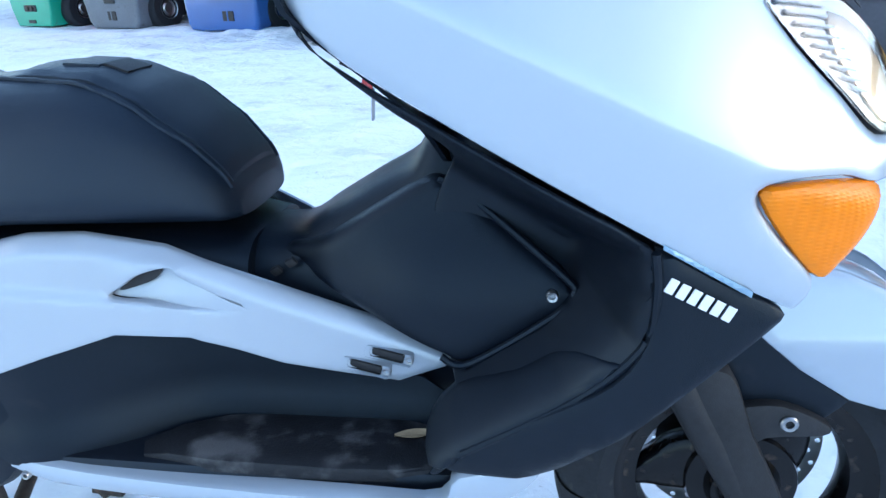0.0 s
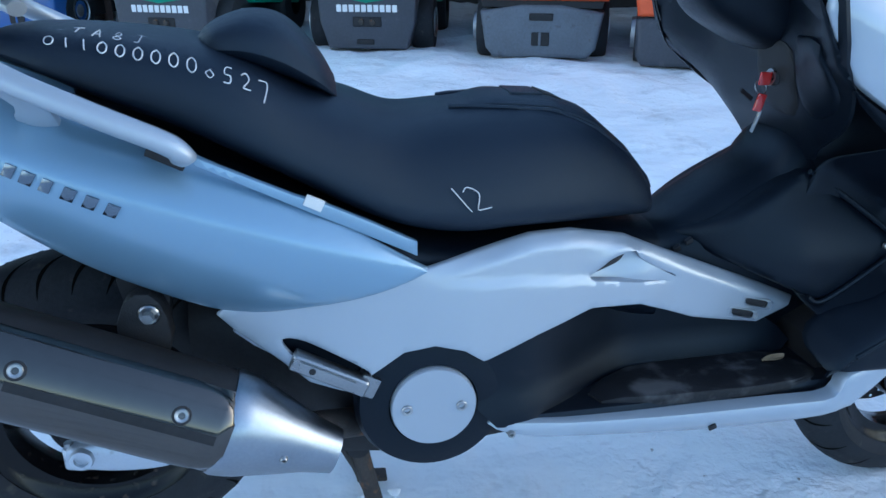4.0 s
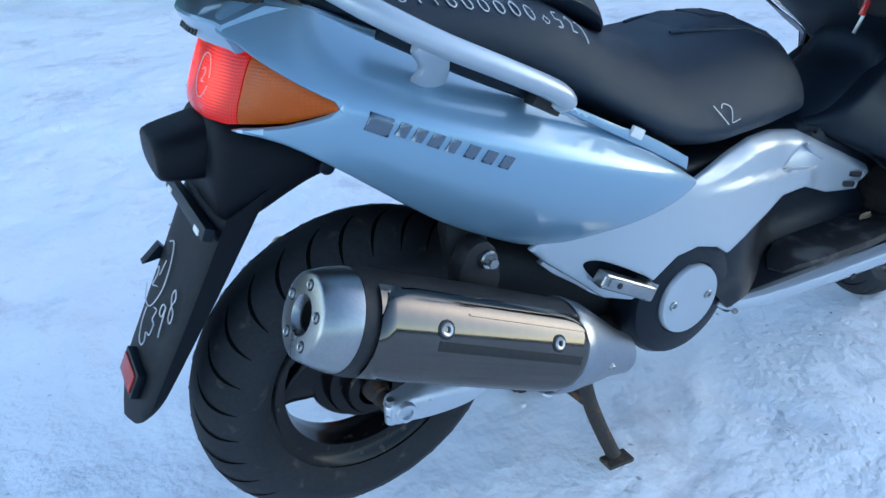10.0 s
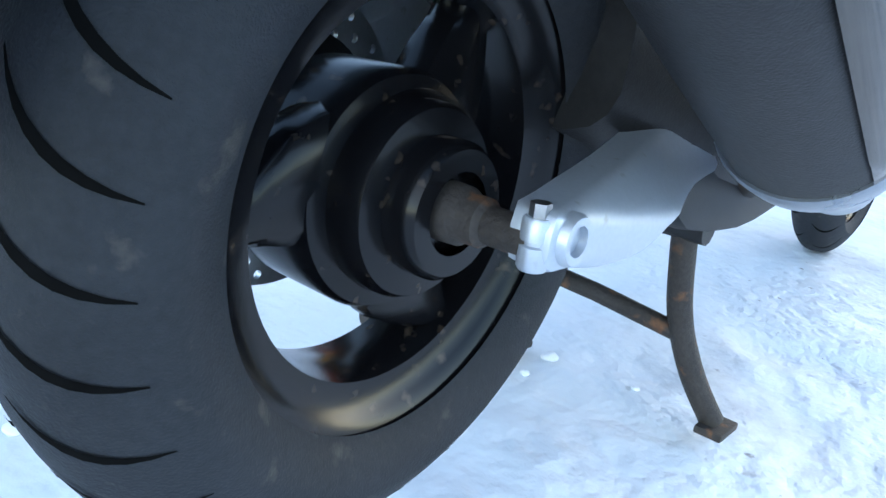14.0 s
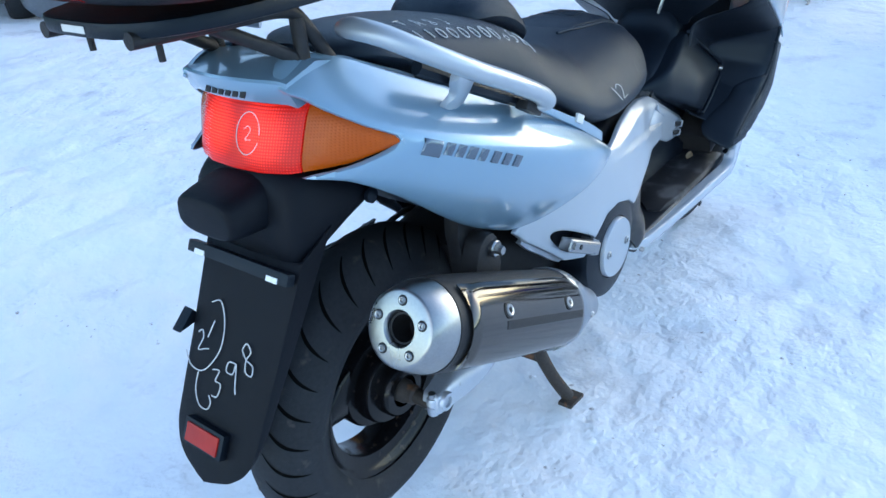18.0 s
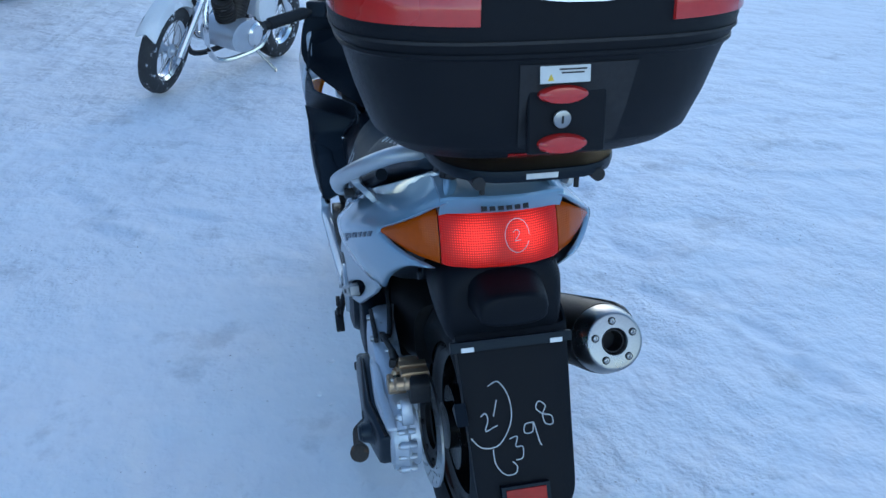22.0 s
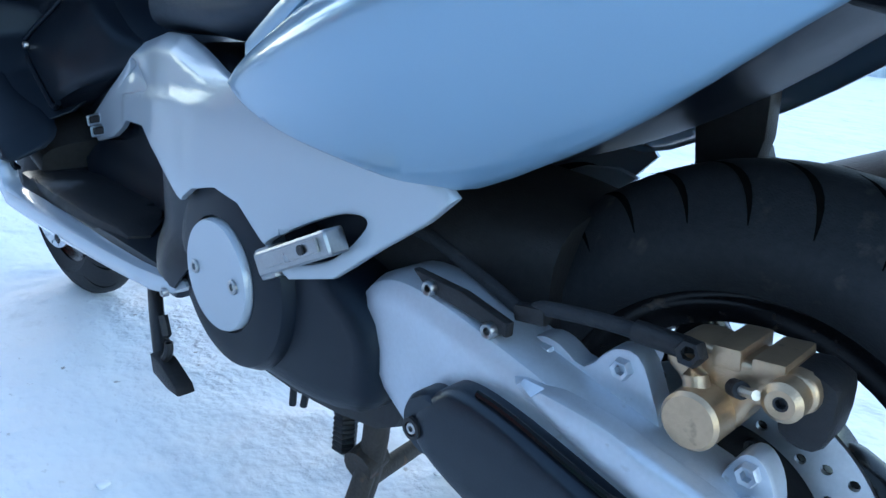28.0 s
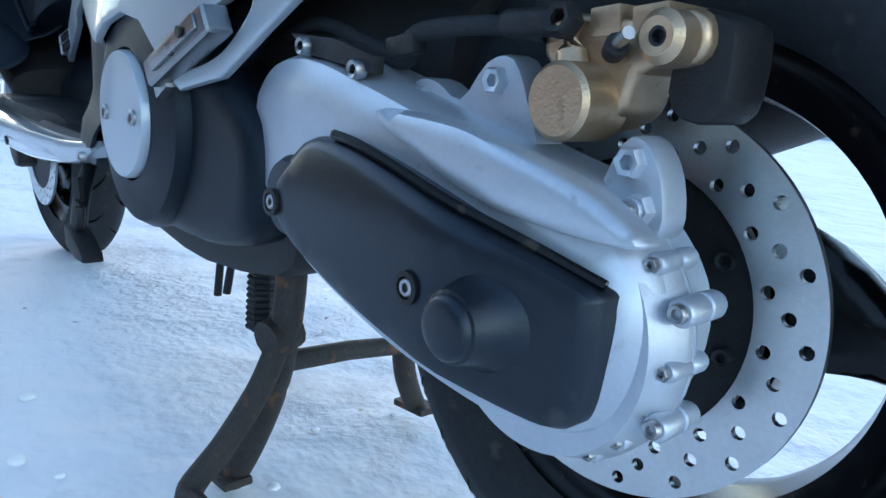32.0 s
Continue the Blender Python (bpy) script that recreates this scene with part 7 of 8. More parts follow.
forklift((8.0, 4.0, 0.0), -14, "orange forklift at the far end of the row", ORANGEP, DARKSKIRT, "wide", 0)
forklift((9.6, 3.4, 0.0), -14, "grey forklift at the far end of the row", GREYSKIRT, DARKSKIRT, "plain", 0)

shed = empty("storage_shed", "shed on thin posts with dark back wall and added unseen roof", "shed", (1.0, 5.85, 0), "", "structure")
shed.rotation_euler = (0, 0, radians(-22))
# dark wall and unseen roof are added to keep the gaps between trucks dark
part("added_back_wall", box((24, 0.12, 3.2), pose(0, 4.6, 1.55)), SHEDWALL, shed)
part("shade_roof", box((24.4, 4.0, 0.14), pose(0, 3.0, 3.2, 4, 0, 0)), SHEDWALL, shed)
for x in (-9.2, -6.4, -3.6, -0.95, 4.55, 8.0, 11.2):
    part("post", rod((x, 1.45, -0.1), (x, 1.45, 3.15), 0.055, 0.05, 10), TIMBER, shed)

# ---- fence and junk at the far side of the yard ----
FENCEM = mat("galvanised_fence", (0.36, 0.43, 0.50), 0.45, 0.4, 0.12, 0.6, 20, speck=((0.22, 0.25, 0.28), 2, 0.64))


def fence(a, b, h=2.3):
    d = Vector((b[0] - a[0], b[1] - a[1], 0))
    run = d.length
    d.normalize()
    n = Vector((-d.y, d.x, 0))
    f = empty("corrugated_fence", "pale blue-grey corrugated metal fence far across the snow yard", "fence", (a[0], a[1], 0), "", "structure")
    k = int(run / 0.09)
    wave = (0.0, 0.045, 0.045, 0.0)
    verts, faces = [], []
    for i in range(k + 1):
        p = d * (run * i / k) + n * wave[i % 4]
        verts += [(p.x, p.y, -0.2), (p.x, p.y, h)]
        if i:
            faces.append((2 * i - 2, 2 * i, 2 * i + 1, 2 * i - 1))
    bm = from_lists(verts, faces)
    bmesh.ops.solidify(bm, geom=bm.faces[:], thickness=0.01)
    part("sheeting", bm, FENCEM, f, smooth=False)
    for i in range(int(run / 3) + 1):
        p = d * (i * 3.0) - n * 0.08
        part("fence_post", box((0.08, 0.08, h + 0.25), pose(p.x, p.y, h / 2)), DARK, f, smooth=False)
    part("fence_rail", sweep([tuple(n * 0.06 + Vector((0, 0, h))), tuple(d * run + n * 0.06 + Vector((0, 0, h)))], 0.03, 6), FENCEM, f)
    return f


fence((-30, -27), (36, -25))
fence((36, -25), (40, 20))

JUNK = mat("rotten_timber", (0.10, 0.09, 0.085), 0.9, 0, 0.4, 4, 30, 0.5, 60)
# the pallets are made up to fill in for dark clutter of unknown kind
random.seed(5)
for i in range(7):
    x, y = 13.4 + i * 1.1, -19.6 - i * 0.9
    p = empty("pallet", "unclear dark yard-edge clutter, drawn as a weathered grey wooden pallet", "pallet", (x, y, -0.02), "pallets along the yard edge")
    p.rotation_euler = (0, 0, radians(-38 + random.uniform(-12, 12)))
    for k in range(5):
        part("slat", box((1.1, 0.1, 0.022), pose(0, -0.42 + 0.21 * k, 0.145), 0.004, 1), JUNK, p, smooth=False)
    for k in (-0.48, 0, 0.48):
        part("runner", box((0.09, 1.0, 0.13), pose(k, 0, 0.068), 0.004, 1), JUNK, p, smooth=False)

# ---- the two parked motorcycles ----
SNOWTYRE = mat("snowy_tyre_rubber", (0.03, 0.03, 0.032), 0.75, 0, 0.3, 12, 60, 0.4, 300, speck=((0.75, 0.77, 0.8), 24, 0.6))
MCWHITE = mat("white_motorcycle_paint", (0.74, 0.75, 0.77), 0.25, 0, 0.05, 5, 60, coat=0.8)
MCBLUE = mat("blue_motorcycle_plastic", (0.02, 0.04, 0.33), 0.3, 0, 0.15, 6, 60, coat=0.5)
MUD = mat("engine_dark_metal", (0.05, 0.045, 0.042), 0.55, 0.5, 0.4, 12, 80, 0.3, 200, speck=((0.25, 0.24, 0.23), 18, 0.62))


def wire_wheel(bike, place, m, rad, wide, rim_w, spokes, tyre_mat, rim_mat, knobs=0, disc=0.0):
    """Tyre, rim, hub and single spokes, turning about local y."""
    rr = rad - wide * 0.9
    prof = [(rr, -rim_w * 0.5), (rr + 0.015, -wide * 0.46), (rr + wide * 0.4, -wide * 0.52), (rad - 0.012, -wide * 0.36), (rad, 0), (rad - 0.012, wide * 0.36), (rr + wide * 0.4, wide * 0.52), (rr + 0.015, wide * 0.46), (rr, rim_w * 0.5)]
    bm = turned(prof, 56)
    if knobs:
        bits = [bm]
        for i in range(knobs):
            a = TAU * i / knobs
            for s in ((-0.3, 0.3) if i % 2 else (0.0,)):
                bits.append(box((0.013, wide * 0.28, 0.018), Matrix.Translation((math.cos(a) * (rad - 0.001), s * wide, math.sin(a) * (rad - 0.001))) @ Matrix.Rotation(-a, 4, "Y")))
        bm = join(*bits)
    tyre = part("wheel", bm, tyre_mat, bike)
    tyre.matrix_basis = m @ Matrix.Translation(place)
    part("rim", turned([(rr - 0.022, -rim_w * 0.32), (rr + 0.006, -rim_w * 0.56), (rr + 0.012, -rim_w * 0.5), (rr + 0.002, 0), (rr + 0.012, rim_w * 0.5), (rr + 0.006, rim_w * 0.56), (rr - 0.022, rim_w * 0.32), (rr - 0.026, 0)], 48, closed=True), rim_mat, tyre)
    part("hub", turned([(0, -0.075), (0.022, -0.075), (0.03, -0.05), (0.05, -0.045), (0.052, -0.035), (0.03, -0.02), (0.03, 0.02), (0.052, 0.035), (0.05, 0.045), (0.03, 0.05), (0.022, 0.075), (0, 0.075)], 20), ALLOY, tyre)
    if disc:
        d = turned([(disc * 0.62, 0.052), (disc, 0.052), (disc, 0.057), (disc * 0.62, 0.057)], 40, closed=True)
        part("brake_disc", d, DISC, tyre)
        part("disc_carrier", turned([(0.03, 0.05), (disc * 0.66, 0.05), (disc * 0.66, 0.056), (0.03, 0.06)], 10, closed=True), DARK, tyre)
    me = None
    for i in range(spokes):
        s = 1 if i % 2 else -1
        if me is None:
            ob = part("spoke", rod((0.046, 0.0, 0.0), (rr - 0.02, 0.0, 0.0), 0.0026, seg=5), STEEL, tyre)
            me = ob.data
        else:
            ob = new("spoke", me)
            ob.parent = tyre
        cross = 0.16 * (1 if (i // 2) % 2 else -1)
        ob.matrix_local = Matrix.Rotation(TAU * i / spokes, 4, "Y") @ Matrix.Translation((0, s * 0.036, 0)) @ Matrix.Rotation(cross, 4, "Y") @ Matrix.Rotation(-s * 0.1, 4, "Z")
    return tyre


def frame_of(rear, front, lean):
    way = Vector((front[0] - rear[0], front[1] - rear[1], 0))
    turn = math.atan2(way.y, way.x)
    return Matrix.Translation((rear[0], rear[1], 0)) @ Matrix.Rotation(turn, 4, "Z") @ Matrix.Rotation(radians(lean), 4, "X"), way.length


def cruiser():
    m, wb = frame_of((5.86, 0.47), (4.52, 1.27), -9)
    bike = empty("cruiser_motorcycle", "white and chrome cruiser motorcycle leaning on its side stand", "motorcycle", (0, 0, 0))
    bike.matrix_world = m
    I = Matrix.Identity(4)
    wire_wheel(bike, (0, 0, 0.32), I, 0.32, 0.15, 0.1, 24, SNOWTYRE, CHROME)
    hx, hz = wb - 0.44, 0.98
    steer = Matrix.Translation((hx, 0, hz)) @ Matrix.Rotation(radians(-32), 4, "Y") @ Matrix.Rotation(radians(14), 4, "Z") @ Matrix.Rotation(radians(32), 4, "Y") @ Matrix.Translation((-hx, 0, -hz))

    def fp(name, bm, mt, label=""):
        bm.transform(steer)
        return part(name, bm, mt, bike, label)

    wire_wheel(bike, (wb, 0, 0.33), steer, 0.33, 0.12, 0.08, 24, SNOWTYRE, CHROME)
    for s in (-0.105, 0.105):
        fp("fork_leg", rod((wb + 0.0, s, 0.30), (hx + 0.19, s, 0.66), 0.031), CHROME)
        fp("fork_tube", rod((hx + 0.19, s, 0.66), (hx - 0.02, s, 1.04), 0.036), CHROME)
        fp("indicator_lamp", turned([(0, 0.045), (0.028, 0.035), (0.034, 0.0), (0.02, -0.03), (0, -0.035)], 14, (hx + 0.12, 0, 0)[:0] or (hx + 0.13, s * 1.9, 0.80), "x"), AMBER)
    fp("fork_clamp", box((0.07, 0.27, 0.04), pose(hx + 0.11, 0, 0.81), 0.015, 2), CHROME)
    fp("headlamp_shell", turned([(0, -0.12), (0.06, -0.10), (0.095, -0.04), (0.102, 0.03), (0.105, 0.055), (0.09, 0.06)], 26, (hx + 0.21, 0, 0.90), "x"), CHROME)
    fp("headlamp_glass", turned([(0.094, 0.05), (0.07, 0.066), (0, 0.075)], 24, (hx + 0.21, 0, 0.90), "x"), GLASS)
    arc = [(wb + 0.37 * math.cos(radians(a)) * 1.0, 0.33 + 0.385 * math.sin(radians(a))) for a in range(25, 166, 10)]
    rings = []
    for x, z in arc:
        dx, dz = x - wb, z - 0.33
        l = math.hypot(dx, dz)
        ring = [(x, -0.075, z - 0.05 * dz / l), (x + 0.01 * dx, -0.05, z + 0.015), (x, 0, z + 0.03), (x, 0.05, z + 0.015), (x, 0.075, z - 0.05 * dz / l), (x, 0.06, z - 0.02), (x, 0, z + 0.018), (x, -0.06, z - 0.02)]
        rings.append(ring)
    fp("front_mudguard", loft(rings), MCWHITE)
    fp("handlebar", sweep(catmull([(hx - 0.42, 0.42, 1.04), (hx - 0.22, 0.38, 1.12), (hx - 0.05, 0.16, 1.14), (hx, 0, 1.06), (hx - 0.05, -0.16, 1.14), (hx - 0.22, -0.38, 1.12), (hx - 0.42, -0.42, 1.04)], 6), 0.014, 8), CHROME)
    for s in (-1, 1):
        fp("grip", rod((hx - 0.27, s * 0.39, 1.10), (hx - 0.44, s * 0.425, 1.03), 0.02), BLACK)
        fp("mirror_stalk", sweep([(hx - 0.2, s * 0.36, 1.12), (hx - 0.14, s * 0.42, 1.28)], 0.006, 6), CHROME)
        fp("mirror", turned([(0, -0.015), (0.04, -0.012), (0.055, 0.0), (0.05, 0.008), (0, 0.009)], 18, (hx - 0.14, s * 0.43, 1.31), "x"), CHROME)
    tank = [[(x, w * math.cos(TAU * k / 14), z + h * math.sin(TAU * k / 14)) for k in range(14)] for x, w, z, h in ((hx - 0.56, 0.05, 0.70, 0.06), (hx - 0.48, 0.11, 0.74, 0.10), (hx - 0.33, 0.155, 0.78, 0.13), (hx - 0.16, 0.165, 0.80, 0.135), (hx - 0.02, 0.12, 0.83, 0.10), (hx + 0.04, 0.05, 0.85, 0.05))]
    part("fuel_tank", loft(tank), MCWHITE, bike)
    for s in (-1, 1):
        part("tank_badge", turned([(0, 0.0), (0.06, 0.0), (0.062, -0.01)], 20, (hx - 0.2, s * 0.167, 0.80), "y"), CHROME, bike)
    seat = [[(x, w * math.cos(TAU * k / 14), z + h * math.sin(TAU * k / 14)) for k in range(14)] for x, w, z, h in ((-0.12, 0.08, 0.82, 0.03), (-0.05, 0.13, 0.83, 0.07), (0.14, 0.15, 0.81, 0.08), (0.30, 0.16, 0.76, 0.06), (0.48, 0.16, 0.71, 0.055), (0.62, 0.12, 0.72, 0.06), (0.68, 0.05, 0.73, 0.04))]
    part("seat", loft(seat), SEATV, bike)
    rings = []
    for a in range(28, 175, 10):
        c, s = math.cos(radians(a)), math.sin(radians(a))
        rings.append([(0 - c * r, y, 0.33 + s * r) for r, y in ((0.34, -0.1), (0.385, -0.085), (0.405, 0), (0.385, 0.085), (0.34, 0.1), (0.37, 0.07), (0.39, 0), (0.37, -0.07))])
    part("rear_mudguard", loft(rings), MCWHITE, bike)
    part("tail_lamp", box((0.06, 0.14, 0.06), pose(-0.33, 0, 0.64, 0, -25, 0), 0.02, 3), REDREF, bike)
    part("frame_cradle", sweep(catmull([(hx - 0.05, 0.0, 0.86), (hx + 0.07, 0.08, 0.45), (hx - 0.02, 0.11, 0.2), (hx - 0.4, 0.12, 0.17), (0.4, 0.12, 0.25), (0.25, 0.12, 0.6)], 5), 0.022, 8), CHROME, bike)
    part("frame_cradle", sweep(catmull([(hx - 0.05, 0.0, 0.86), (hx + 0.07, -0.08, 0.45), (hx - 0.02, -0.11, 0.2), (hx - 0.4, -0.12, 0.17), (0.4, -0.12, 0.25), (0.25, -0.12, 0.6)], 5), 0.022, 8), DARK, bike)
    part("crankcase", loft([[(0.72 + 0.22 * math.cos(TAU * k / 18), y, 0.33 + 0.13 * math.sin(TAU * k / 18)) for k in range(18)] for y in (-0.15, -0.12, 0.12, 0.15)]), ALLOY, bike)
    for s in (-1, 1):
        part("engine_cover", turned([(0, 0.03 * s), (0.08, 0.028 * s), (0.1, 0.01 * s), (0.1, -0.02 * s)], 22, (0.62, s * 0.15, 0.33), "y"), CHROME, bike)
    for a in (-28, 22):
        bits = [turned([(0.03, h), (0.075 + 0.012 * (i % 2), h), (0.075 + 0.012 * (i % 2), h + 0.012), (0.03, h + 0.012)], 16, axis="z") for i, h in enumerate(np.arange(0.1, 0.31, 0.0125))]
        for bit in bits:
            bit.transform(Matrix.Translation((0.74, 0, 0.33)) @ Matrix.Rotation(radians(-a), 4, "Y"))
            part("cooling_fin", bit, MUD, bike)
    for i in (0, 1):
        part("exhaust_pipe", sweep(catmull([(0.95 - 0.3 * i, -0.1, 0.55), (1.0 - 0.3 * i, -0.17, 0.45), (0.9 - 0.2 * i, -0.19, 0.28 + 0.09 * i), (0.3, -0.2, 0.25 + 0.09 * i), (-0.3, -0.2, 0.27 + 0.09 * i)], 6), 0.034, 10), CHROME, bike)
    part("swing_arm", sweep([(0.5, 0.13, 0.36), (0, 0.11, 0.32)], 0.022, 8), CHROME, bike)
    part("mudguard_strut", sweep([(0.28, 0.12, 0.62), (0.05, 0.12, 0.72), (-0.2, 0.115, 0.66)], 0.014, 8), CHROME, bike)
    part("shock_absorber", rod((0.02, 0.13, 0.36), (0.2, 0.13, 0.62), 0.03, 0.03), CHROME, bike)
    part("side_cover", plate([(0.3, 0.44), (0.52, 0.42), (0.55, 0.6), (0.34, 0.62)], 0.10, 0.145, 0.015, "y", 4), MCWHITE, bike)
    part("side_stand", sweep([(0.55, 0.14, 0.18), (0.5, 0.30, 0.0 + 0.05), (0.56, 0.34, 0.047)], 0.012, 8), STEEL, bike)
    for s in (-1, 1):
        part("rear_indicator", turned([(0, 0.04), (0.028, 0.03), (0.032, 0), (0.015, -0.035)], 12, (-0.2, s * 0.2, 0.66), "x"), AMBER, bike)


def dirt_bike():
    m, wb = frame_of((5.02, -0.50), (3.87, -1.20), 7)
    bike = empty("off_road_motorcycle", "white and blue off-road motorcycle with knobbly tyres and spoked wheels", "motorcycle", (0, 0, 0))
    bike.matrix_world = m
    I = Matrix.Identity(4)
    wire_wheel(bike, (0, 0, 0.31), I, 0.31, 0.11, 0.05, 28, RUBBER, STEEL, 44, 0.1)
    hx, hz = wb - 0.40, 1.0
    steer = Matrix.Translation((hx, 0, hz)) @ Matrix.Rotation(radians(-26), 4, "Y") @ Matrix.Rotation(radians(40), 4, "Z") @ Matrix.Rotation(radians(26), 4, "Y") @ Matrix.Translation((-hx, 0, -hz))

    def fp(name, bm, mt, label=""):
        bm.transform(steer)
        return part(name, bm, mt, bike, label)

    wire_wheel(bike, (wb, 0, 0.345), steer @ Matrix.Translation((wb, 0, 0.345)) @ Matrix.Rotation(math.pi, 4, "Z") @ Matrix.Translation((-wb, 0, -0.345)), 0.345, 0.085, 0.045, 32, RUBBER, STEEL, 56, 0.125)
    for s in (-0.1, 0.1):
        fp("fork_slider", rod((wb + 0.01, s, 0.31), (wb - 0.125, s, 0.64), 0.024), WHITEP, "pale alloy fork slider")
        fp("fork_boot", sweep([(wb - 0.125 - 0.018 * i, s, 0.63 + 0.036 * i) for i in range(9)], [0.034 if i % 2 else 0.03 for i in range(9)], 10), BLACK)
        fp("fork_tube", rod((wb - 0.27, s, 0.9), (hx - 0.02, s, 1.06), 0.02), STEEL)
    fp("caliper", box((0.08, 0.05, 0.1), pose(wb - 0.09, -0.075, 0.36, 0, -20, 0), 0.015, 2), DARK)
    for z, dx in ((0.93, -0.28), (1.03, -0.36)):
        fp("fork_clamp", box((0.07, 0.26, 0.03), pose(wb + dx, 0, z), 0.01, 2), ALLOY)
    rings = []
    for t in np.linspace(0, 1, 12):
        x = wb + 0.52 - 0.92 * t
        z = lerp(t, (0, 0.18, 0.45, 0.7, 1), (0.68, 0.82, 0.865, 0.83, 0.74))
        w = lerp(t, (0, 0.3, 0.7, 1), (0.045, 0.085, 0.08, 0.05))
        rings.append([(x, -w, z - 0.05), (x, -w * 0.75, z - 0.006), (x, 0, z + 0.012), (x, w * 0.75, z - 0.006), (x, w, z - 0.05), (x, w * 0.7, z - 0.016), (x, 0, z), (x, -w * 0.7, z - 0.016)])
    fp("front_mudguard", loft(rings), MCWHITE)
    fp("number_plate_cowl", loft([[(hx + 0.2 + 0.05 * (1 - abs(y) * 9) * q, y, 0.9 + 0.26 * q) for y in (-0.09, -0.04, 0.04, 0.09)] + [(hx + 0.17, y, 0.9 + 0.26 * q) for y in (0.08, -0.08)] for q in (0, 0.35, 0.7, 1)]), MCWHITE)
    fp("headlamp", turned([(0.075, 0.0), (0.06, 0.03), (0, 0.04)], 20, (hx + 0.25, 0, 0.99), "x"), GLASS)
    fp("handlebar", sweep(catmull([(hx - 0.14, 0.4, 1.14), (hx - 0.04, 0.2, 1.15), (hx, 0.07, 1.08), (hx, -0.07, 1.08), (hx - 0.04, -0.2, 1.15), (hx - 0.14, -0.4, 1.14)], 6), 0.012, 8), ALLOY)
    for s in (-1, 1):
        fp("grip", rod((hx - 0.105, s * 0.33, 1.145), (hx - 0.145, s * 0.44, 1.138), 0.018), BLACK)
    tank = [[(x, w * math.cos(TAU * k / 14), z + h * math.sin(TAU * k / 14)) for k in range(14)] for x, w, z, h in ((0.42, 0.08, 0.80, 0.04), (0.55, 0.12, 0.83, 0.09), (0.72, 0.13, 0.84, 0.12), (0.86, 0.1, 0.86, 0.1), (0.93, 0.05, 0.87, 0.05))]
    part("fuel_tank", loft(tank), MCBLUE, bike)
    seat = [[(x, w * math.cos(TAU * k / 14), z + h * math.sin(TAU * k / 14)) for k in range(14)] for x, w, z, h in ((-0.26, 0.07, 0.86, 0.03), (-0.18, 0.1, 0.865, 0.045), (0.1, 0.11, 0.86, 0.05), (0.4, 0.1, 0.84, 0.05), (0.6, 0.08, 0.88, 0.04), (0.66, 0.04, 0.9, 0.025))]
    part("seat", loft(seat), SEATV, bike)
    for s in (-1, 1):
        part("shroud", plate([(0.6, 0.72), (0.74, 0.56), (0.88, 0.52), (1.02, 0.72), (0.98, 0.86), (0.74, 0.9)], s * 0.13, s * 0.155, 0.008, "y", 3), MCBLUE, bike)
        part("radiator_scoop", plate([(0.84, 0.58), (0.9, 0.52), (1.1, 0.72), (1.06, 0.80)], s * 0.15, s * 0.185, 0.008, "y", 3), MCWHITE, bike)
        part("side_panel", plate([(-0.1, 0.80), (0.06, 0.62), (0.24, 0.58), (0.34, 0.72), (0.2, 0.84)], s * 0.10, s * 0.135, 0.012, "y", 4), MCWHITE, bike)
        part("swing_arm", sweep([(0.48, s * 0.08, 0.40), (0.2, s * 0.095, 0.355), (-0.02, s * 0.095, 0.31)], [0.04, 0.034, 0.03], 8, 0.5), ALLOY, bike)
        part("footpeg", rod((0.47, s * 0.1, 0.36), (0.46, s * 0.22, 0.36), 0.014), STEEL, bike)
    rings = []
    for t in np.linspace(0, 1, 9):
        x, z, w = -0.62 + 0.62 * t, lerp(t, (0, 0.5, 1), (0.86, 0.84, 0.74)), lerp(t, (0, 1), (0.05, 0.09))
        rings.append([(x, -w, z - 0.03), (x, -w * 0.7, z), (x, w * 0.7, z), (x, w, z - 0.03), (x, w * 0.6, z - 0.014), (x, -w * 0.6, z - 0.014)])
    part("rear_mudguard", loft(rings), MCWHITE, bike)
    part("tail_lamp", box((0.05, 0.1, 0.05), pose(-0.5, 0, 0.80), 0.015, 2), REDREF, bike)
    for s in (-1, 1):
        part("rear_indicator", turned([(0, 0.03), (0.024, 0.025), (0.028, 0), (0.012, -0.03)], 12, (-0.42, s * 0.15, 0.78), "x"), AMBER, bike)
    part("crankcase", loft([[(0.56 + 0.19 * math.cos(TAU * k / 16), y, 0.38 + 0.12 * math.sin(TAU * k / 16)) for k in range(16)] for y in (-0.11, -0.085, 0.085, 0.11)]), ALLOY, bike)
    for s in (-1, 1):
        part("engine_cover", turned([(0, 0.025 * s), (0.07, 0.02 * s), (0.085, 0.0), (0.085, -0.02 * s)], 20, (0.5, s * 0.11, 0.39), "y"), ALLOY, bike)
    for i in range(14):
        part("cooling_fin", box((0.16 + 0.014 * (i % 2), 0.15 + 0.014 * (i % 2), 0.016), pose(0.66 + i * 0.006, 0, 0.47 + 0.0155 * i), 0.004, 1), MUD, bike)
    part("frame_tube", sweep(catmull([(hx, 0, 0.98), (hx - 0.02, 0, 0.7), (0.88, 0, 0.34), (0.7, 0, 0.24), (0.4, 0, 0.26), (0.38, 0, 0.6), (-0.1, 0, 0.78)], 5), 0.022, 8), DARK, bike)
    part("radiator", box((0.05, 0.2, 0.22), pose(0.93, 0, 0.64, 0, -10, 0), 0.01, 1), DARK, bike)
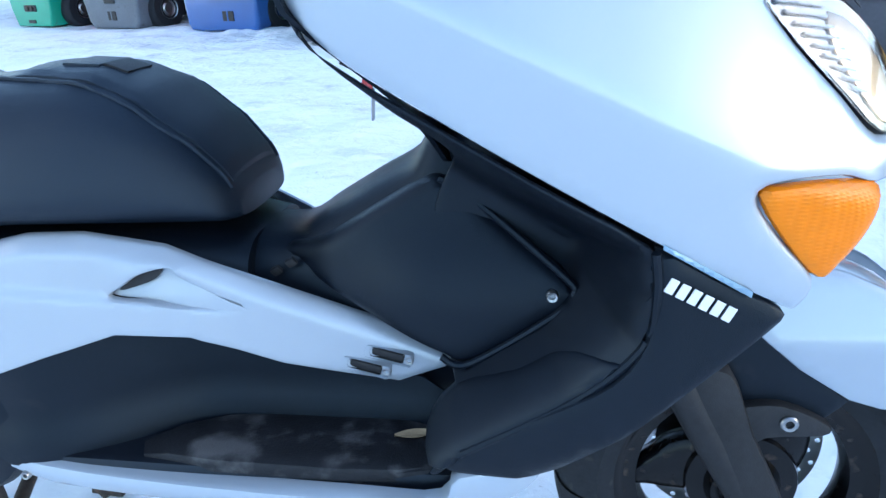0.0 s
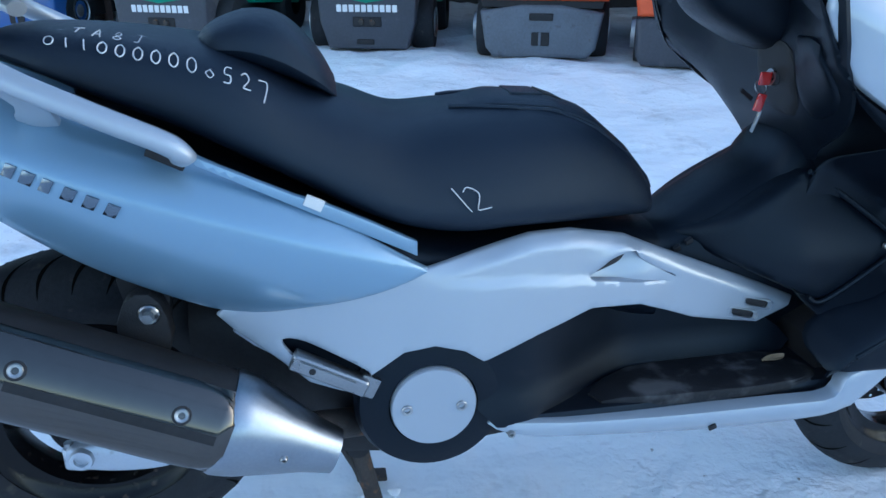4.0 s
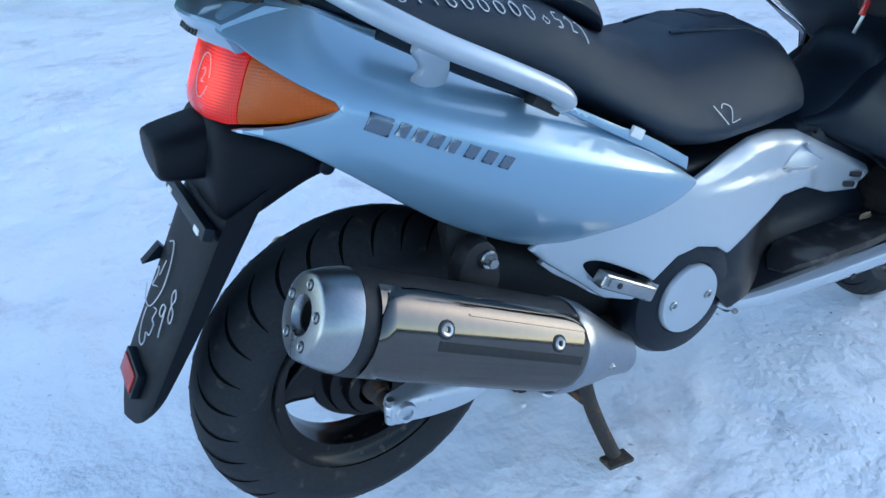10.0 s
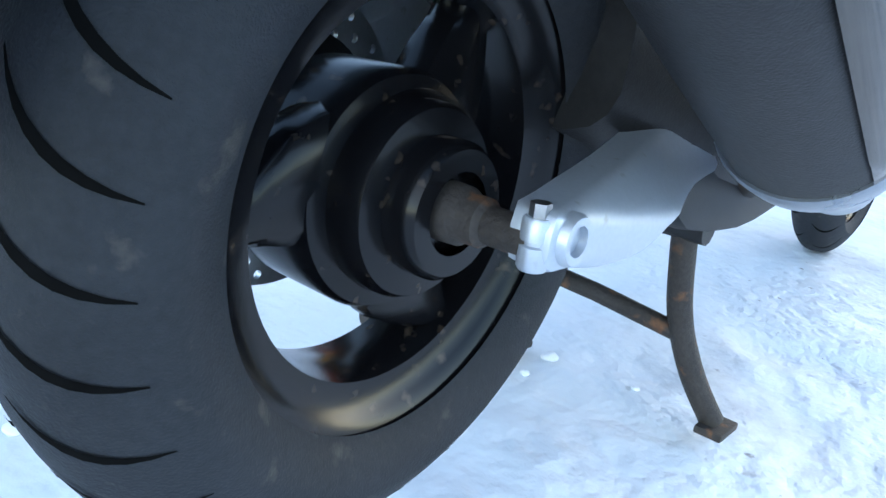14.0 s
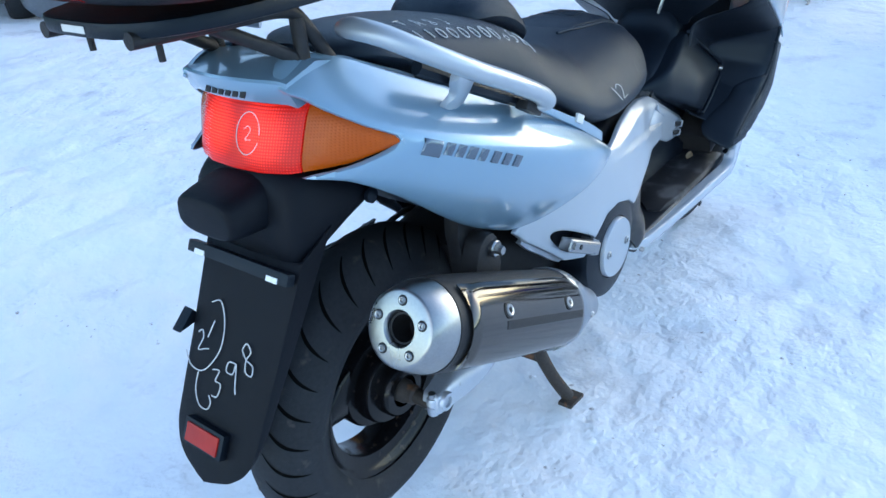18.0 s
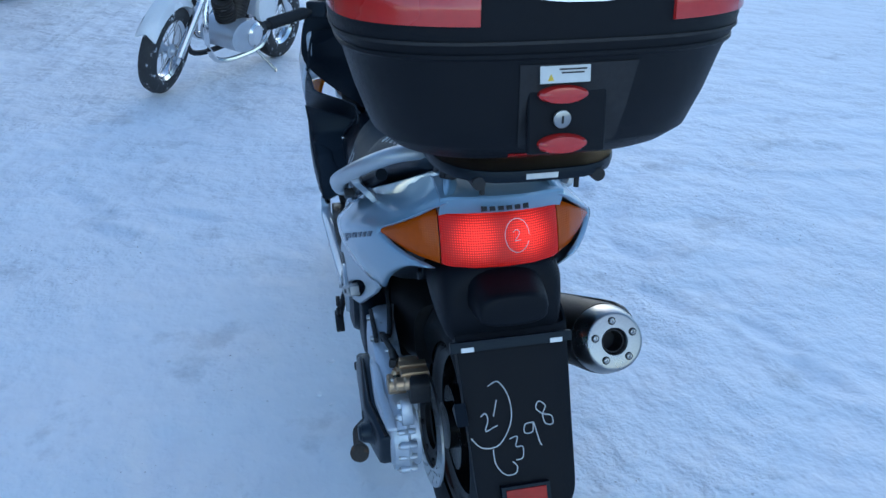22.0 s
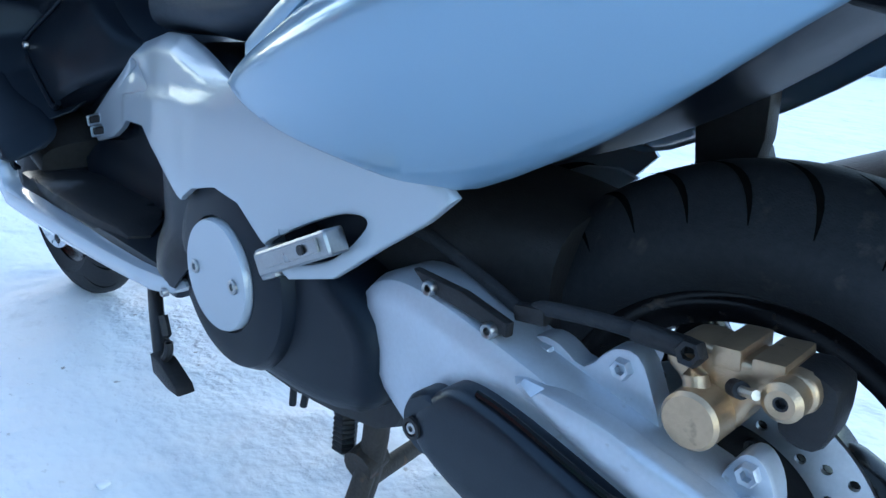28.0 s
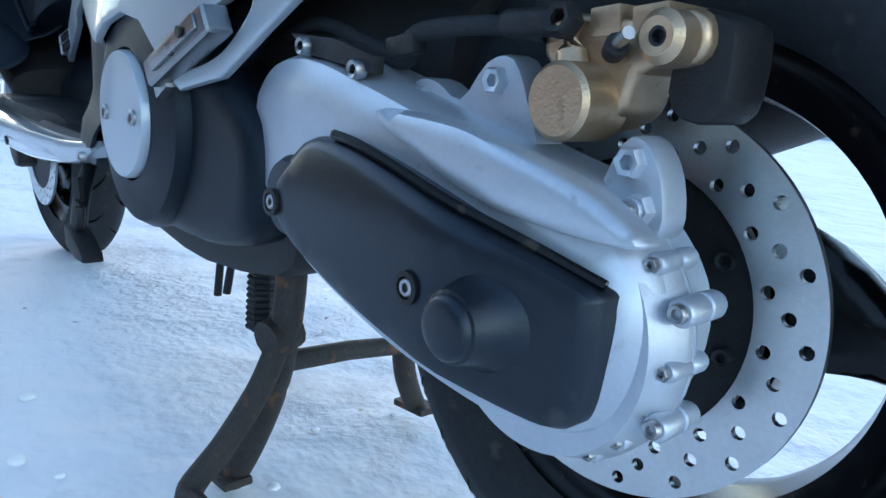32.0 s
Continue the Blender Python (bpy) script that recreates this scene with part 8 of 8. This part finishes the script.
    part("exhaust_pipe", sweep(catmull([(0.72, -0.05, 0.58), (0.92, -0.08, 0.52), (0.9, -0.1, 0.3), (0.66, -0.15, 0.26), (0.4, -0.14, 0.5), (0.2, -0.14, 0.68)], 5), 0.022, 8), RUST, bike)
    part("silencer", rod((0.2, -0.14, 0.68), (-0.3, -0.14, 0.80), 0.04, 0.045, 14), ALLOY, bike)
    part("shock_spring", rod((0.3, 0, 0.4), (0.2, 0, 0.72), 0.035), WHITEP, bike)
    part("bash_plate", box((0.4, 0.18, 0.012), pose(0.66, 0, 0.22, 0, -6, 0), 0.004, 1), DARK, bike)
    part("side_stand", sweep([(0.4, 0.09, 0.3), (0.36, 0.22, 0.03)], 0.011, 6), STEEL, bike)


cruiser()
dirt_bike()

# ---- small things on and round the scooter ----
LEAFM = mat("dry_leaf", (0.33, 0.24, 0.14), 0.7, 0, 0.2, 60, 300, 0.4, 200)
vs, fs = [], []
for i in range(9):
    u = i / 8
    w = 0.0085 * math.sin(math.pi * min(1, u * 0.94 + 0.06)) ** 0.8 + 0.0006
    vs += [(-0.024 + 0.048 * u, -w, 0.003 * (1 - u) + 0.002), (-0.024 + 0.048 * u, 0, 0.0006), (-0.024 + 0.048 * u, w, 0.004 * u + 0.002)]
    if i:
        k = 3 * i
        fs += [(k - 3, k, k + 1, k - 2), (k - 2, k + 1, k + 2, k - 1)]
lb = from_lists(vs, fs)
bmesh.ops.solidify(lb, geom=lb.faces[:], thickness=0.0006)
lb.transform(pose(1.163, -0.158, 0.4045, 0, 0, 10))
leaf = part("dry_leaf", lb, LEAFM)
leaf.matrix_world = LEAN
tagged(leaf, "small curled dry brown leaf lying on the rubber foot mat", "leaf")

# lumps of kicked-up snow by the stand and wheels
random.seed(11)
for i in range(14):
    x, y = random.choice(((0.50, -0.20), (0.46, 0.17), (0.30, 0.30), (0.1, 0.35), (-0.2, 0.3), (0.62, -0.4), (0.2, -0.5), (0.7, 0.4)))
    x, y = x + random.gauss(0, 0.09), y + random.gauss(0, 0.08)
    r = random.uniform(0.006, 0.013)
    bm = bmesh.new()
    bmesh.ops.create_icosphere(bm, subdivisions=2, radius=r)
    for v in bm.verts:
        v.co *= 1 + 0.5 * noise.noise(v.co * 70 + Vector((i, 0, 0)))
        v.co.z *= 0.5
    bm.transform(Matrix.Translation((x, y, height(x, y) + r * 0.3)))
    tagged(part("snow_lump", bm, SNOWBIT), "small loose lump of snow on the packed ground", "snow lump", "loose snow lumps")
